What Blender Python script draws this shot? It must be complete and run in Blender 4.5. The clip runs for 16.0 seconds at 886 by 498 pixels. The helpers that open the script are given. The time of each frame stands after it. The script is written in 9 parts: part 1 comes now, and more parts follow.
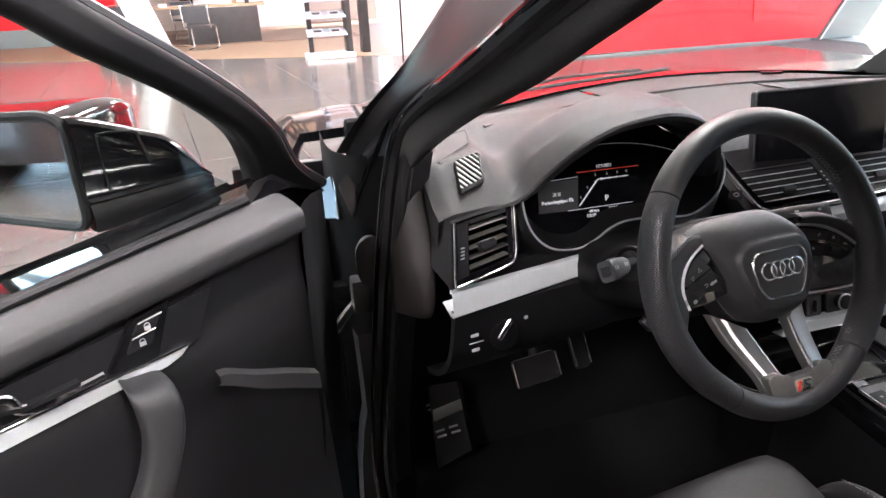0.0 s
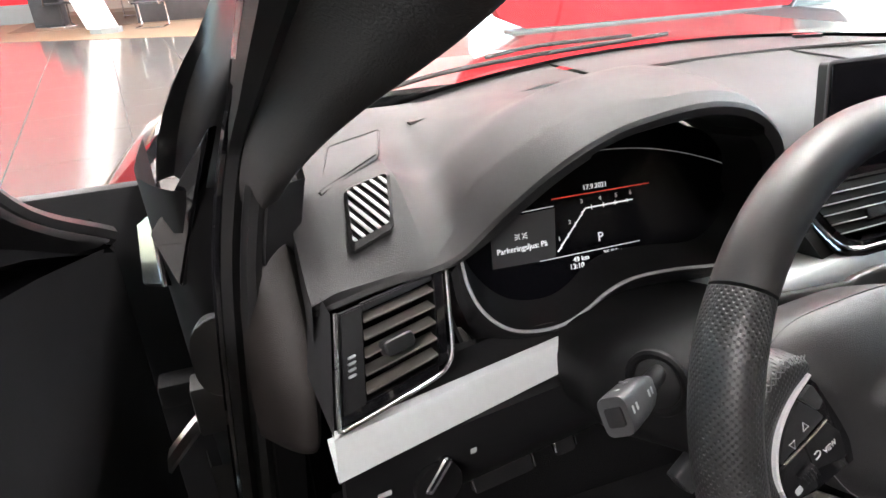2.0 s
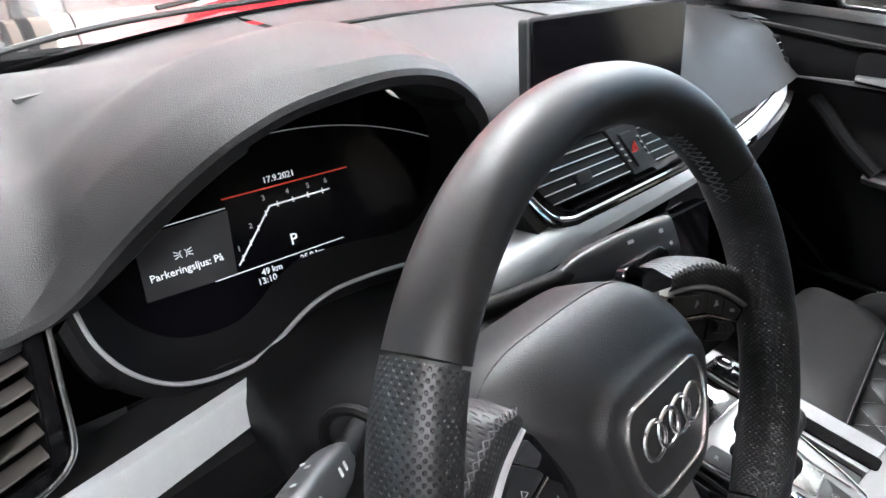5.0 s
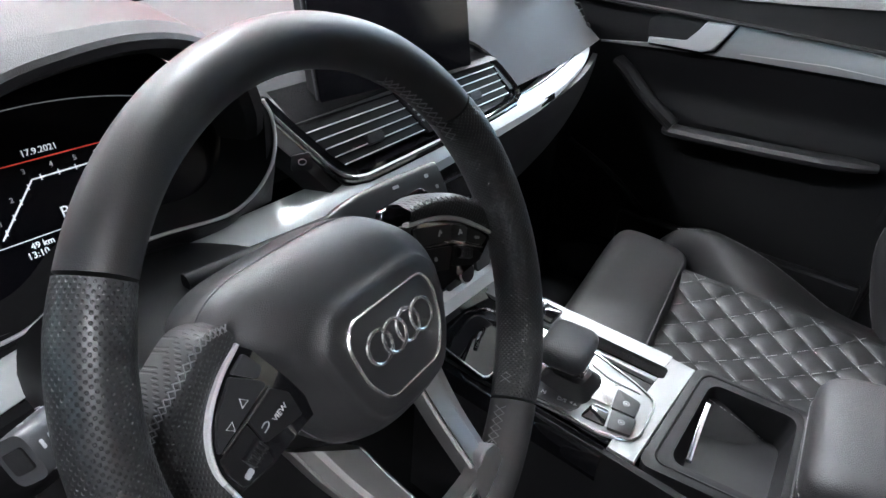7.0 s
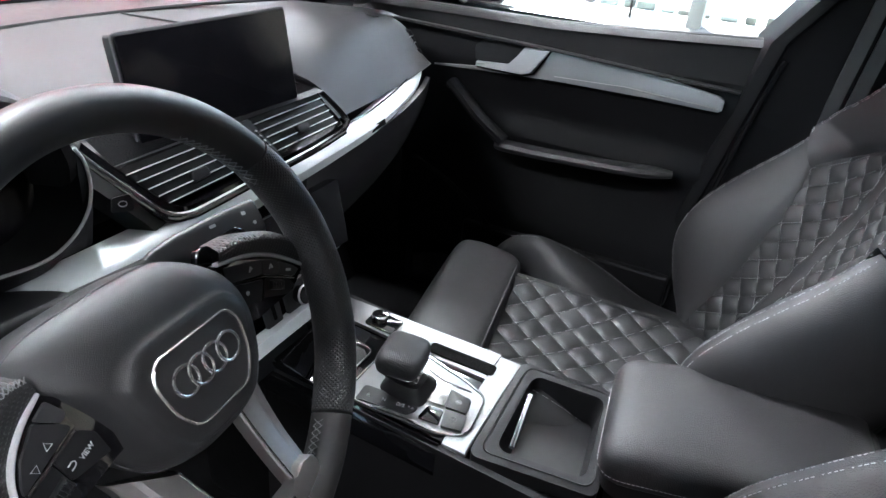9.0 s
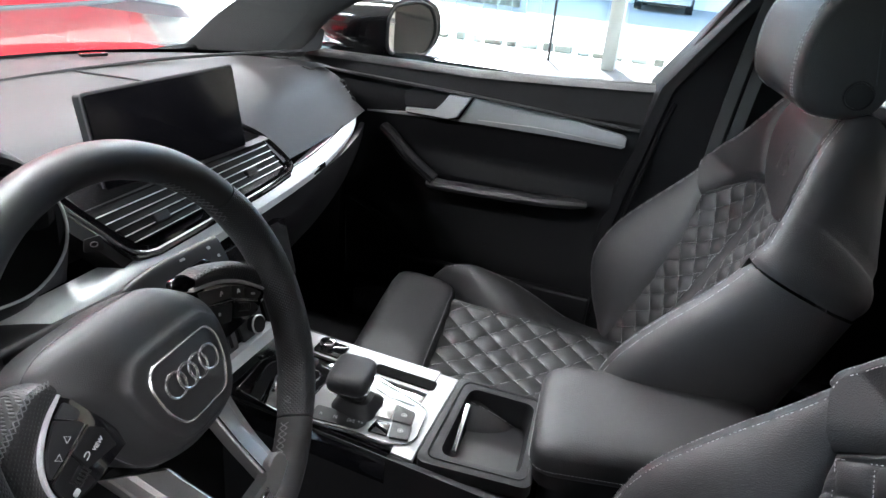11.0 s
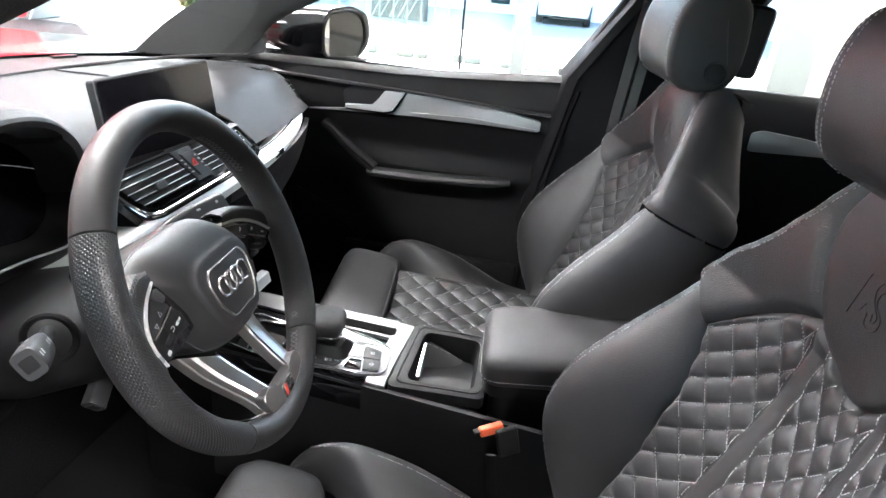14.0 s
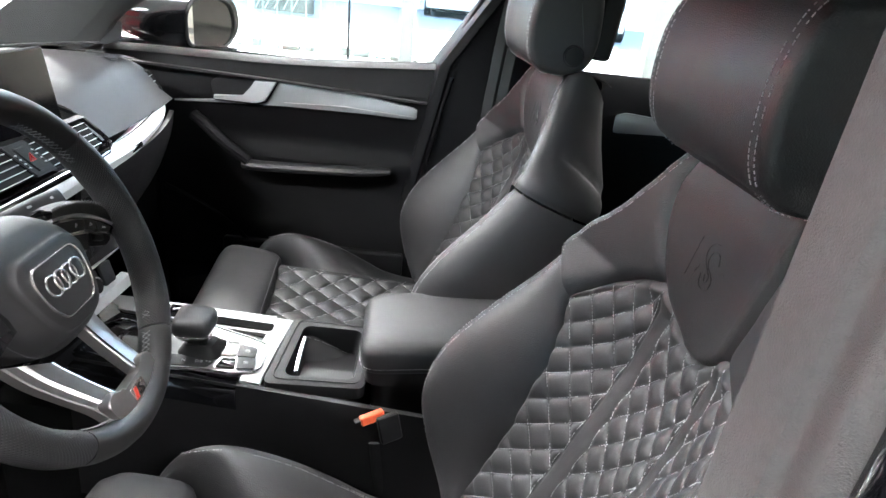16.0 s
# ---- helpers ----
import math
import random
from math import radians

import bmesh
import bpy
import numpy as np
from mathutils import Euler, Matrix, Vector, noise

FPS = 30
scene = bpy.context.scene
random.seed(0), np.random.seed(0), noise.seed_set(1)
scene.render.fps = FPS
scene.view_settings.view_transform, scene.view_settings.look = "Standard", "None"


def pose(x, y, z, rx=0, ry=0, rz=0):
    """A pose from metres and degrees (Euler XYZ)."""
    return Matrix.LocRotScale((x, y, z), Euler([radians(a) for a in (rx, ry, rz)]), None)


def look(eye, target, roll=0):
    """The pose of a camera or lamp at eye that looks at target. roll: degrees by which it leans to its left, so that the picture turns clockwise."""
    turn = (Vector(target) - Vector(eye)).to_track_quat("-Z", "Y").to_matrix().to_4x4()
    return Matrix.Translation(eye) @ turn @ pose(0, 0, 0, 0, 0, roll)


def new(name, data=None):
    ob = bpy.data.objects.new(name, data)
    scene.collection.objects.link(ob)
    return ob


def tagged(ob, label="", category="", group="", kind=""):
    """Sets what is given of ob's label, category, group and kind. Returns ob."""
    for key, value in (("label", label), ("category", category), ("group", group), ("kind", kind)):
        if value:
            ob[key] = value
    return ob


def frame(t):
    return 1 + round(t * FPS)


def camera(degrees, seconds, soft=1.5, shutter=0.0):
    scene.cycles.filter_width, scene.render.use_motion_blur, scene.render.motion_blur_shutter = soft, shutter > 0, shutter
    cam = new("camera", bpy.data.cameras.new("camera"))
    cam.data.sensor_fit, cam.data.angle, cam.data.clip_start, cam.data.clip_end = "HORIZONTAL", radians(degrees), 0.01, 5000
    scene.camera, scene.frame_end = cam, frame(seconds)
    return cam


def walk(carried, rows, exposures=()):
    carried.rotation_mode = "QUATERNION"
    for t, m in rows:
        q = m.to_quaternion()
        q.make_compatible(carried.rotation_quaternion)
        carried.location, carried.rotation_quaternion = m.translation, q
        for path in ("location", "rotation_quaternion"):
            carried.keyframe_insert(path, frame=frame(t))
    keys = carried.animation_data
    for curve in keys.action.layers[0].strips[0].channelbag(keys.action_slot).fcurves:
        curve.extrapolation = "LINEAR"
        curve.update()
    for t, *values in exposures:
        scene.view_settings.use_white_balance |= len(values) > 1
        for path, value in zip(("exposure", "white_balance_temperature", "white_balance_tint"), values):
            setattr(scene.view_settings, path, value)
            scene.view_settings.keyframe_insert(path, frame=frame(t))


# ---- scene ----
cam = camera(69.2, 16.0)
PATH = [
    (0, (-0.893, -0.343, 1.328), (-0.401, 1.423, 0.527), -2.4),
    (0.5, (-0.847, -0.265, 1.301), (-0.341, 1.492, 0.489), -2.5),
    (1, (-0.817, -0.155, 1.287), (-0.286, 1.575, 0.435), -2.4),
    (1.5, (-0.763, -0.061, 1.267), (-0.215, 1.665, 0.418), -2.7),
    (2, (-0.714, 0.005, 1.26), (-0.155, 1.718, 0.391), -3.0),
    (2.5, (-0.675, 0.038, 1.254), (-0.057, 1.712, 0.351), -2.6),
    (3, (-0.649, 0.069, 1.251), (0.123, 1.656, 0.31), -0.5),
    (3.5, (-0.634, 0.095, 1.244), (0.292, 1.582, 0.279), 1.2),
    (3.7, (-0.628, 0.102, 1.243), (0.342, 1.556, 0.262), 1.9),
    (5.8, (-0.578, 0.068, 1.228), (0.667, 1.269, 0.224), 1.2),
    (6, (-0.574, 0.06, 1.221), (0.692, 1.232, 0.21), 1.3),
    (6.5, (-0.575, 0.029, 1.214), (0.742, 1.139, 0.197), 1.5),
    (7, (-0.567, -0.009, 1.235), (0.806, 1.024, 0.211), 2.3),
    (7.5, (-0.563, -0.034, 1.252), (0.88, 0.904, 0.234), 3.3),
    (8, (-0.562, -0.059, 1.266), (0.933, 0.799, 0.252), 3.7),
    (8.5, (-0.566, -0.076, 1.279), (0.975, 0.708, 0.275), 4.4),
    (9, (-0.574, -0.08, 1.284), (1.01, 0.642, 0.298), 4.8),
    (9.5, (-0.604, -0.088, 1.301), (1.032, 0.583, 0.365), 5.5),
    (9.7, (-0.61, -0.098, 1.307), (1.033, 0.584, 0.393), 5.4),
    (11.8, (-0.731, -0.117, 1.317), (1.030, 0.362, 0.500), 5.5),
    (12, (-0.752, -0.118, 1.316), (1.017, 0.348, 0.508), 5.6),
    (12.5, (-0.804, -0.121, 1.31), (0.97, 0.334, 0.508), 4.9),
    (13, (-0.836, -0.128, 1.306), (0.942, 0.31, 0.501), 4.6),
    (13.5, (-0.857, -0.13, 1.307), (0.929, 0.27, 0.501), 4.8),
    (14, (-0.875, -0.124, 1.305), (0.925, 0.216, 0.502), 5.1),
    (14.5, (-0.874, -0.131, 1.303), (0.941, 0.118, 0.5), 5.9),
    (15, (-0.861, -0.142, 1.3), (0.965, 0.024, 0.501), 5.9),
    (15.5, (-0.862, -0.157, 1.297), (0.97, -0.066, 0.499), 6.0),
    (16, (-0.865, -0.172, 1.294), (0.97, -0.133, 0.501), 5.8),
]
walk(cam, [(t, look(eye, target, roll)) for t, eye, target, roll in PATH], [(0.0, 3.58, 6500, 17), (1.5, 3.88, 6600, 13), (3.5, 3.90, 6450, 13), (6.0, 3.87, 6000, 10), (9.5, 3.75, 5900, 10), (12.0, 3.93, 6250, 11), (12.5, 4.20, 6300, 12), (16.0, 4.36, 6250, 10)])

# ---- world, sun and lights ----
world = bpy.data.worlds.new("sky")
scene.world = world
world.use_nodes = True
wn = world.node_tree.nodes
wl = world.node_tree.links
sky = wn.new("ShaderNodeTexSky")
sky.sky_type = 'NISHITA'
sky.sun_disc = False
sky.sun_elevation = radians(42)
sky.sun_rotation = radians(70)
wl.new(sky.outputs[0], wn["Background"].inputs[0])
wn["Background"].inputs[1].default_value = 0.15
sun = new("sun", bpy.data.lights.new("sun", 'SUN'))
sun.data.energy, sun.data.angle, sun.data.color = 3.0, radians(0.5), (1.0, 0.95, 0.88)
sun.matrix_world = look((30, 12, 30), (0, 0, 0))


# ---- building helpers ----
def surf(name, col, rough=0.5, metal=0.0, bump=0.0, grain=400.0, vary=0.12, spec=0.5, coat=0.0, detail=None, cells=False):
    """A surface with two scales of variation and fine relief."""
    m = bpy.data.materials.new(name)
    m.use_nodes = True
    n, l = m.node_tree.nodes, m.node_tree.links
    b = n["Principled BSDF"]
    tc = n.new("ShaderNodeTexCoord")
    big = n.new("ShaderNodeTexNoise")
    big.inputs["Scale"].default_value = 7.0
    big.inputs["Detail"].default_value = 5.0
    fine = n.new("ShaderNodeTexNoise")
    fine.inputs["Scale"].default_value = 160.0
    fine.inputs["Detail"].default_value = 3.0
    for t in (big, fine):
        l.new(tc.outputs["Object"], t.inputs["Vector"])
    add = n.new("ShaderNodeMath")
    add.operation = 'MULTIPLY_ADD'
    add.inputs[1].default_value = 0.45
    l.new(fine.outputs["Fac"], add.inputs[0])
    l.new(big.outputs["Fac"], add.inputs[2])
    ramp = n.new("ShaderNodeMapRange")
    ramp.inputs["From Min"].default_value = 0.45
    ramp.inputs["From Max"].default_value = 1.0
    ramp.inputs["To Min"].default_value = 1.0 - vary
    ramp.inputs["To Max"].default_value = 1.0 + vary
    l.new(add.outputs[0], ramp.inputs["Value"])
    mul = n.new("ShaderNodeVectorMath")
    mul.operation = 'SCALE'
    mul.inputs[0].default_value = col[:3]
    l.new(ramp.outputs[0], mul.inputs["Scale"])
    l.new(mul.outputs[0], b.inputs["Base Color"])
    rr = n.new("ShaderNodeMapRange")
    rr.inputs["From Min"].default_value = 0.35
    rr.inputs["From Max"].default_value = 0.7
    rr.inputs["To Min"].default_value = max(0.0, rough * (1 - 0.6 * vary))
    rr.inputs["To Max"].default_value = min(1.0, rough * (1 + 0.6 * vary))
    l.new(big.outputs["Fac"], rr.inputs["Value"])
    l.new(rr.outputs[0], b.inputs["Roughness"])
    b.inputs["Metallic"].default_value = metal
    b.inputs["Specular IOR Level"].default_value = spec
    b.inputs["Coat Weight"].default_value = coat
    b.inputs["Coat Roughness"].default_value = 0.04
    if bump:
        if cells:
            g = n.new("ShaderNodeTexVoronoi")
            g.inputs["Scale"].default_value = grain
            l.new(tc.outputs["Object"], g.inputs["Vector"])
            src = g.outputs["Distance"]
        else:
            g = n.new("ShaderNodeTexNoise")
            g.inputs["Scale"].default_value = grain
            g.inputs["Detail"].default_value = 2.0
            l.new(tc.outputs["Object"], g.inputs["Vector"])
            src = g.outputs["Fac"]
        bp = n.new("ShaderNodeBump")
        bp.inputs["Strength"].default_value = bump
        bp.inputs["Distance"].default_value = 0.001
        l.new(src, bp.inputs["Height"])
        l.new(bp.outputs[0], b.inputs["Normal"])
    return m


def glow(name, col, strength):
    m = bpy.data.materials.new(name)
    m.use_nodes = True
    b = m.node_tree.nodes["Principled BSDF"]
    b.inputs["Base Color"].default_value = (*col, 1)
    b.inputs["Emission Color"].default_value = (*col, 1)
    b.inputs["Emission Strength"].default_value = strength
    b.inputs["Roughness"].default_value = 0.6
    return m


def pane(name, tint=(0.9, 0.95, 0.93), gloss=1.0):
    """Thin clear glass: straight through, with a mirror coat that grows at grazing angles."""
    m = bpy.data.materials.new(name)
    m.use_nodes = True
    n, l = m.node_tree.nodes, m.node_tree.links
    n.remove(n["Principled BSDF"])
    t = n.new("ShaderNodeBsdfTransparent")
    t.inputs[0].default_value = (*tint, 1)
    g = n.new("ShaderNodeBsdfGlossy")
    g.inputs["Roughness"].default_value = 0.02
    f = n.new("ShaderNodeLayerWeight")
    f.inputs[0].default_value = 0.5
    p = n.new("ShaderNodeMath")
    p.operation = 'POWER'
    p.inputs[1].default_value = 5.0
    l.new(f.outputs["Facing"], p.inputs[0])
    k = n.new("ShaderNodeMath")
    k.operation = 'MULTIPLY_ADD'
    k.inputs[1].default_value = 0.55 * gloss
    k.inputs[2].default_value = 0.03 * gloss
    l.new(p.outputs[0], k.inputs[0])
    mx = n.new("ShaderNodeMixShader")
    l.new(k.outputs[0], mx.inputs[0])
    l.new(t.outputs[0], mx.inputs[1])
    l.new(g.outputs[0], mx.inputs[2])
    l.new(mx.outputs[0], n["Material Output"].inputs[0])
    return m


def thing(name, at, label="", category="", group="", kind=""):
    e = new(name)
    e.empty_display_size = 0.05
    e.location = at
    return tagged(e, label, category, group, kind)


def origin_of(ob):
    p = Vector((0, 0, 0))
    while ob is not None:
        p = p + ob.location
        ob = ob.parent
    return p


def finish(name, bm, material, sharp=35):
    bmesh.ops.recalc_face_normals(bm, faces=bm.faces)
    me = bpy.data.meshes.new(name)
    bm.to_mesh(me)
    bm.free()
    me.materials.append(material)
    me.polygons.foreach_set("use_smooth", [True] * len(me.polygons))
    if sharp:
        me.set_sharp_from_angle(angle=radians(sharp))
    return me


def part(name, bm, material, parent=None, label="", sharp=35):
    """Links a bmesh in world metres as one mesh object, under a thing or a part."""
    ob = new(name, finish(name, bm, material, sharp))
    if parent is not None:
        ob.parent = parent
        # only the top-level thing stands off the origin; its parts carry world metres
        ob.matrix_parent_inverse = Matrix() if parent.parent is not None else Matrix.Translation(-origin_of(parent))
    if label:
        ob["label"] = label
    return ob


def solo(name, bm, material, label="", category="", group="", kind="", sharp=35):
    return tagged(part(name, bm, material, None, "", sharp), label, category, group, kind)


def spl(points, n, closed=False):
    """Smooth curve through the points, n steps between two of them."""
    P = [Vector(p) for p in points]
    out = []
    m = len(P)
    for i in range(m if closed else m - 1):
        p1, p2 = P[i], P[(i + 1) % m]
        p0 = P[(i - 1) % m] if closed or i > 0 else p1 * 2 - p2
        p3 = P[(i + 2) % m] if closed or i + 2 < m else p2 * 2 - p1
        for k in range(n):
            t = k / n
            out.append(0.5 * ((2 * p1) + (p2 - p0) * t + (2 * p0 - 5 * p1 + 4 * p2 - p3) * t * t + (3 * p1 - p0 - 3 * p2 + p3) * t ** 3))
    if not closed:
        out.append(P[-1].copy())
    return out


def loft(rows, bm=None, ring=False, caps=False, wrap=False):
    """Skin over rows of points, all of one length."""
    bm = bm or bmesh.new()
    V = [[bm.verts.new(p) for p in r] for r in rows]
    m = len(rows[0])
    R = len(V)
    for i in range(R if wrap else R - 1):
        a, b = V[i], V[(i + 1) % R]
        for j in range(m if ring else m - 1):
            k = (j + 1) % m
            bm.faces.new((a[j], a[k], b[k], b[j]))
    if caps:
        bm.faces.new(V[0])
        bm.faces.new(V[-1][::-1])
    return bm


def smooth_rows(rows, n):
    """Adds n steps between rows along smooth curves."""
    cols = [spl([r[j] for r in rows], n) for j in range(len(rows[0]))]
    return [[c[i] for c in cols] for i in range(len(cols[0]))]


def sheet(f, nu, nv, thick=0.0, bm=None):
    """Grid surface of f(u, v), u and v from 0 to 1; thick closes it with a back side, downwards along its normals."""
    bm = bm or bmesh.new()
    P = np.array([[f(i / nu, j / nv) for j in range(nv + 1)] for i in range(nu + 1)], dtype=float)
    V = [[bm.verts.new(P[i, j]) for j in range(nv + 1)] for i in range(nu + 1)]
    for i in range(nu):
        for j in range(nv):
            bm.faces.new((V[i][j], V[i + 1][j], V[i + 1][j + 1], V[i][j + 1]))
    if thick:
        du = np.gradient(P, axis=0)
        dv = np.gradient(P, axis=1)
        N = np.cross(du, dv)
        N /= np.linalg.norm(N, axis=2, keepdims=True) + 1e-12
        B = P - N * thick
        W = [[bm.verts.new(B[i, j]) for j in range(nv + 1)] for i in range(nu + 1)]
        for i in range(nu):
            for j in range(nv):
                bm.faces.new((W[i][j], W[i][j + 1], W[i + 1][j + 1], W[i + 1][j]))
        for i in range(nu):
            bm.faces.new((V[i][0], W[i][0], W[i + 1][0], V[i + 1][0]))
            bm.faces.new((V[i][nv], V[i + 1][nv], W[i + 1][nv], W[i][nv]))
        for j in range(nv):
            bm.faces.new((V[0][j], V[0][j + 1], W[0][j + 1], W[0][j]))
            bm.faces.new((V[nu][j], W[nu][j], W[nu][j + 1], V[nu][j + 1]))
    return bm


def tube(path, r, n=8, closed=False, bm=None, flat=1.0, up=None):
    """Round rod along a path; r a number or a function of 0..1; flat squeezes it along its second axis."""
    bm = bm or bmesh.new()
    P = [Vector(p) for p in path]
    m = len(P)
    rows = []
    ref = Vector(up) if up else None
    for i in range(m):
        a = P[(i - 1) % m] if closed or i > 0 else P[i]
        b = P[(i + 1) % m] if closed or i + 1 < m else P[i]
        t = (b - a).normalized()
        if ref is None:
            ref = Vector((0, 0, 1)) if abs(t.z) < 0.9 else Vector((1, 0, 0))
        s = t.cross(ref).normalized()
        q = s.cross(t).normalized()
        if not up:
            ref = q
        rad = r(i / (m - 1)) if callable(r) else r
        rows.append([P[i] + s * (rad * math.cos(2 * math.pi * k / n)) + q * (rad * flat * math.sin(2 * math.pi * k / n)) for k in range(n)])
    return loft(rows, bm, ring=True, caps=not closed, wrap=closed)


def box(cx, cy, cz, sx, sy, sz, bevel=0.004, seg=2, rot=None, bm=None, taper=1.0):
    """Bevelled block; rot turns it about its centre."""
    tmp = bmesh.new()
    bmesh.ops.create_cube(tmp, size=1.0)
    for v in tmp.verts:
        k = taper if v.co.z > 0 else 1.0
        v.co = Vector((v.co.x * sx * k, v.co.y * sy * k, v.co.z * sz))
    if bevel:
        bmesh.ops.bevel(tmp, geom=tmp.edges[:], offset=bevel, segments=seg, profile=0.6, affect='EDGES', clamp_overlap=True)
    M = Matrix.Translation((cx, cy, cz)) @ (rot if rot is not None else Matrix.Identity(4))
    tmp.transform(M)
    if bm is None:
        return tmp
    me = bpy.data.meshes.new("join")
    tmp.to_mesh(me)
    tmp.free()
    bm.from_mesh(me)
    bpy.data.meshes.remove(me)
    return bm


def rot(rx=0, ry=0, rz=0):
    return Euler([radians(a) for a in (rx, ry, rz)]).to_matrix().to_4x4()


def plate(outline, thick, M=None, bevel=0.0, seg=2, bm=None):
    """Flat piece with the outline (x, y) in its own plane, its top at z = 0, thick below; M lays it into the world."""
    tmp = bmesh.new()
    top = [tmp.verts.new((p[0], p[1], 0)) for p in outline]
    low = [tmp.verts.new((p[0], p[1], -thick)) for p in outline]
    ft = tmp.faces.new(top)
    tmp.faces.new(low[::-1])
    k = len(top)
    for i in range(k):
        tmp.faces.new((top[i], low[i], low[(i + 1) % k], top[(i + 1) % k]))
    if bevel:
        bmesh.ops.bevel(tmp, geom=list(ft.edges), offset=bevel, segments=seg, profile=0.6, affect='EDGES', clamp_overlap=True)
    if M is not None:
        tmp.transform(M)
    if bm is None:
        return tmp
    me = bpy.data.meshes.new("join")
    tmp.to_mesh(me)
    tmp.free()
    bm.from_mesh(me)
    bpy.data.meshes.remove(me)
    return bm


def basis(o, ex, ey):
    """Matrix that lays x along ex and y along ey at o."""
    a = Vector(ex).normalized()
    c = a.cross(Vector(ey)).normalized()
    b = c.cross(a)
    return Matrix.Translation(o) @ Matrix((a, b, c)).transposed().to_4x4()


def rrect(w, h, r, n=4):
    """Outline of a rectangle with round corners about the middle."""
    out = []
    for cx, cy, a0 in ((w / 2 - r, h / 2 - r, 0), (-w / 2 + r, h / 2 - r, 90), (-w / 2 + r, -h / 2 + r, 180), (w / 2 - r, -h / 2 + r, 270)):
        for k in range(n + 1):
            a = radians(a0 + 90 * k / n)
            out.append((cx + r * math.cos(a), cy + r * math.sin(a)))
    return out


def round_poly(pts, r, n=4):
    """Polygon with its corners rounded."""
    out = []
    m = len(pts)
    for i in range(m):
        p = Vector((*pts[i], 0))
        a = Vector((*pts[i - 1], 0)) - p
        b = Vector((*pts[(i + 1) % m], 0)) - p
        k = min(r, a.length * 0.45, b.length * 0.45)
        s, e = p + a.normalized() * k, p + b.normalized() * k
        for j in range(n + 1):
            t = j / n
            q = s * (1 - t) ** 2 + p * (2 * t * (1 - t)) + e * t * t
            out.append((q.x, q.y))
    return out


def text_mesh(body, size, M, material, name, parent, depth=0.0004, align='CENTER'):
    cu = bpy.data.curves.new(name, 'FONT')
    cu.body = body
    cu.size = size
    cu.align_x = align
    cu.align_y = 'CENTER'
    cu.extrude = depth
    cu.resolution_u = 3
    tmp = bpy.data.objects.new(name, cu)
    scene.collection.objects.link(tmp)
    bpy.context.view_layer.update()
    me = bpy.data.meshes.new_from_object(tmp.evaluated_get(bpy.context.evaluated_depsgraph_get()))
    bpy.data.objects.remove(tmp)
    me.transform(M)
    me.materials.clear()
    me.materials.append(material)
    ob = new(name, me)
    ob.parent = parent
    ob.matrix_parent_inverse = Matrix.Translation(-origin_of(parent))
    return ob


def dash_line(bm, pts, step=0.0050, length=0.0036, r=0.00055):
    """Thread stitches along a curve."""
    P = [Vector(p) for p in pts]
    acc = 0.0
    for a, b in zip(P[:-1], P[1:]):
        L = (b - a).length
        if L < 1e-6:
            continue
        t = (b - a) / L
        while acc < L:
            e = min(acc + length, L)
            if e - acc > 0.0012:
                s = t.cross(Vector((0.31, 0.22, 0.92))).normalized() * r
                q = s.cross(t).normalized() * r
                rows = [[a + t * k + o for o in (s, q, -s, -q)] for k in (acc, e)]
                loft(rows, bm, ring=True, caps=True)
            acc += step
        acc -= L


def perforated(name, col, rough, spacing, depth):
    """Leather with a regular field of punched dots, laid by the mesh's own grid."""
    m = surf(name, col, rough, vary=0.15)
    n, l = m.node_tree.nodes, m.node_tree.links
    b = n["Principled BSDF"]
    uv = n.new("ShaderNodeUVMap")
    uv.uv_map = "grip"
    mp = n.new("ShaderNodeMapping")
    mp.inputs["Rotation"].default_value = (0, 0, radians(45))
    mp.inputs["Scale"].default_value = (1 / spacing, 1 / spacing, 1)
    l.new(uv.outputs[0], mp.inputs[0])
    v = n.new("ShaderNodeTexVoronoi")
    v.voronoi_dimensions = '2D'
    v.inputs["Scale"].default_value = 1.0
    v.inputs["Randomness"].default_value = 0.0
    l.new(mp.outputs[0], v.inputs["Vector"])
    r = n.new("ShaderNodeMapRange")
    r.interpolation_type = 'SMOOTHSTEP'
    r.inputs["From Min"].default_value = 0.12
    r.inputs["From Max"].default_value = 0.36
    l.new(v.outputs["Distance"], r.inputs["Value"])
    bp = n.new("ShaderNodeBump")
    bp.inputs["Strength"].default_value = 0.9
    bp.inputs["Distance"].default_value = depth
    l.new(r.outputs[0], bp.inputs["Height"])
    l.new(bp.outputs[0], b.inputs["Normal"])
    return m


# ---- materials ----
LEATHER = surf("black_leather", (0.0200, 0.0196, 0.0205), 0.50, bump=0.35, grain=700, cells=True, vary=0.15, spec=0.46)
LEATHER_SOFT = surf("quilted_leather", (0.0175, 0.0175, 0.0184), 0.58, bump=0.22, grain=800, cells=True, vary=0.12)
WHEEL_LEATHER = surf("wheel_leather", (0.0175, 0.0165, 0.0165), 0.52, bump=0.07, grain=1500, cells=True, vary=0.15)
DASH = surf("soft_dash_plastic", (0.0115, 0.0112, 0.0120), 0.50, bump=0.35, grain=1300, cells=True, vary=0.10, spec=0.33)
TRIM_BLACK = surf("matt_black_plastic", (0.012, 0.012, 0.013), 0.45, bump=0.2, grain=1500, vary=0.15, spec=0.22)
# One plastic: shade put into this colour, light into the driver door's below.
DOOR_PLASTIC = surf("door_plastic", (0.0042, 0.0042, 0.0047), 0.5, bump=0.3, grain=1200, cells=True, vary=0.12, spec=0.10)
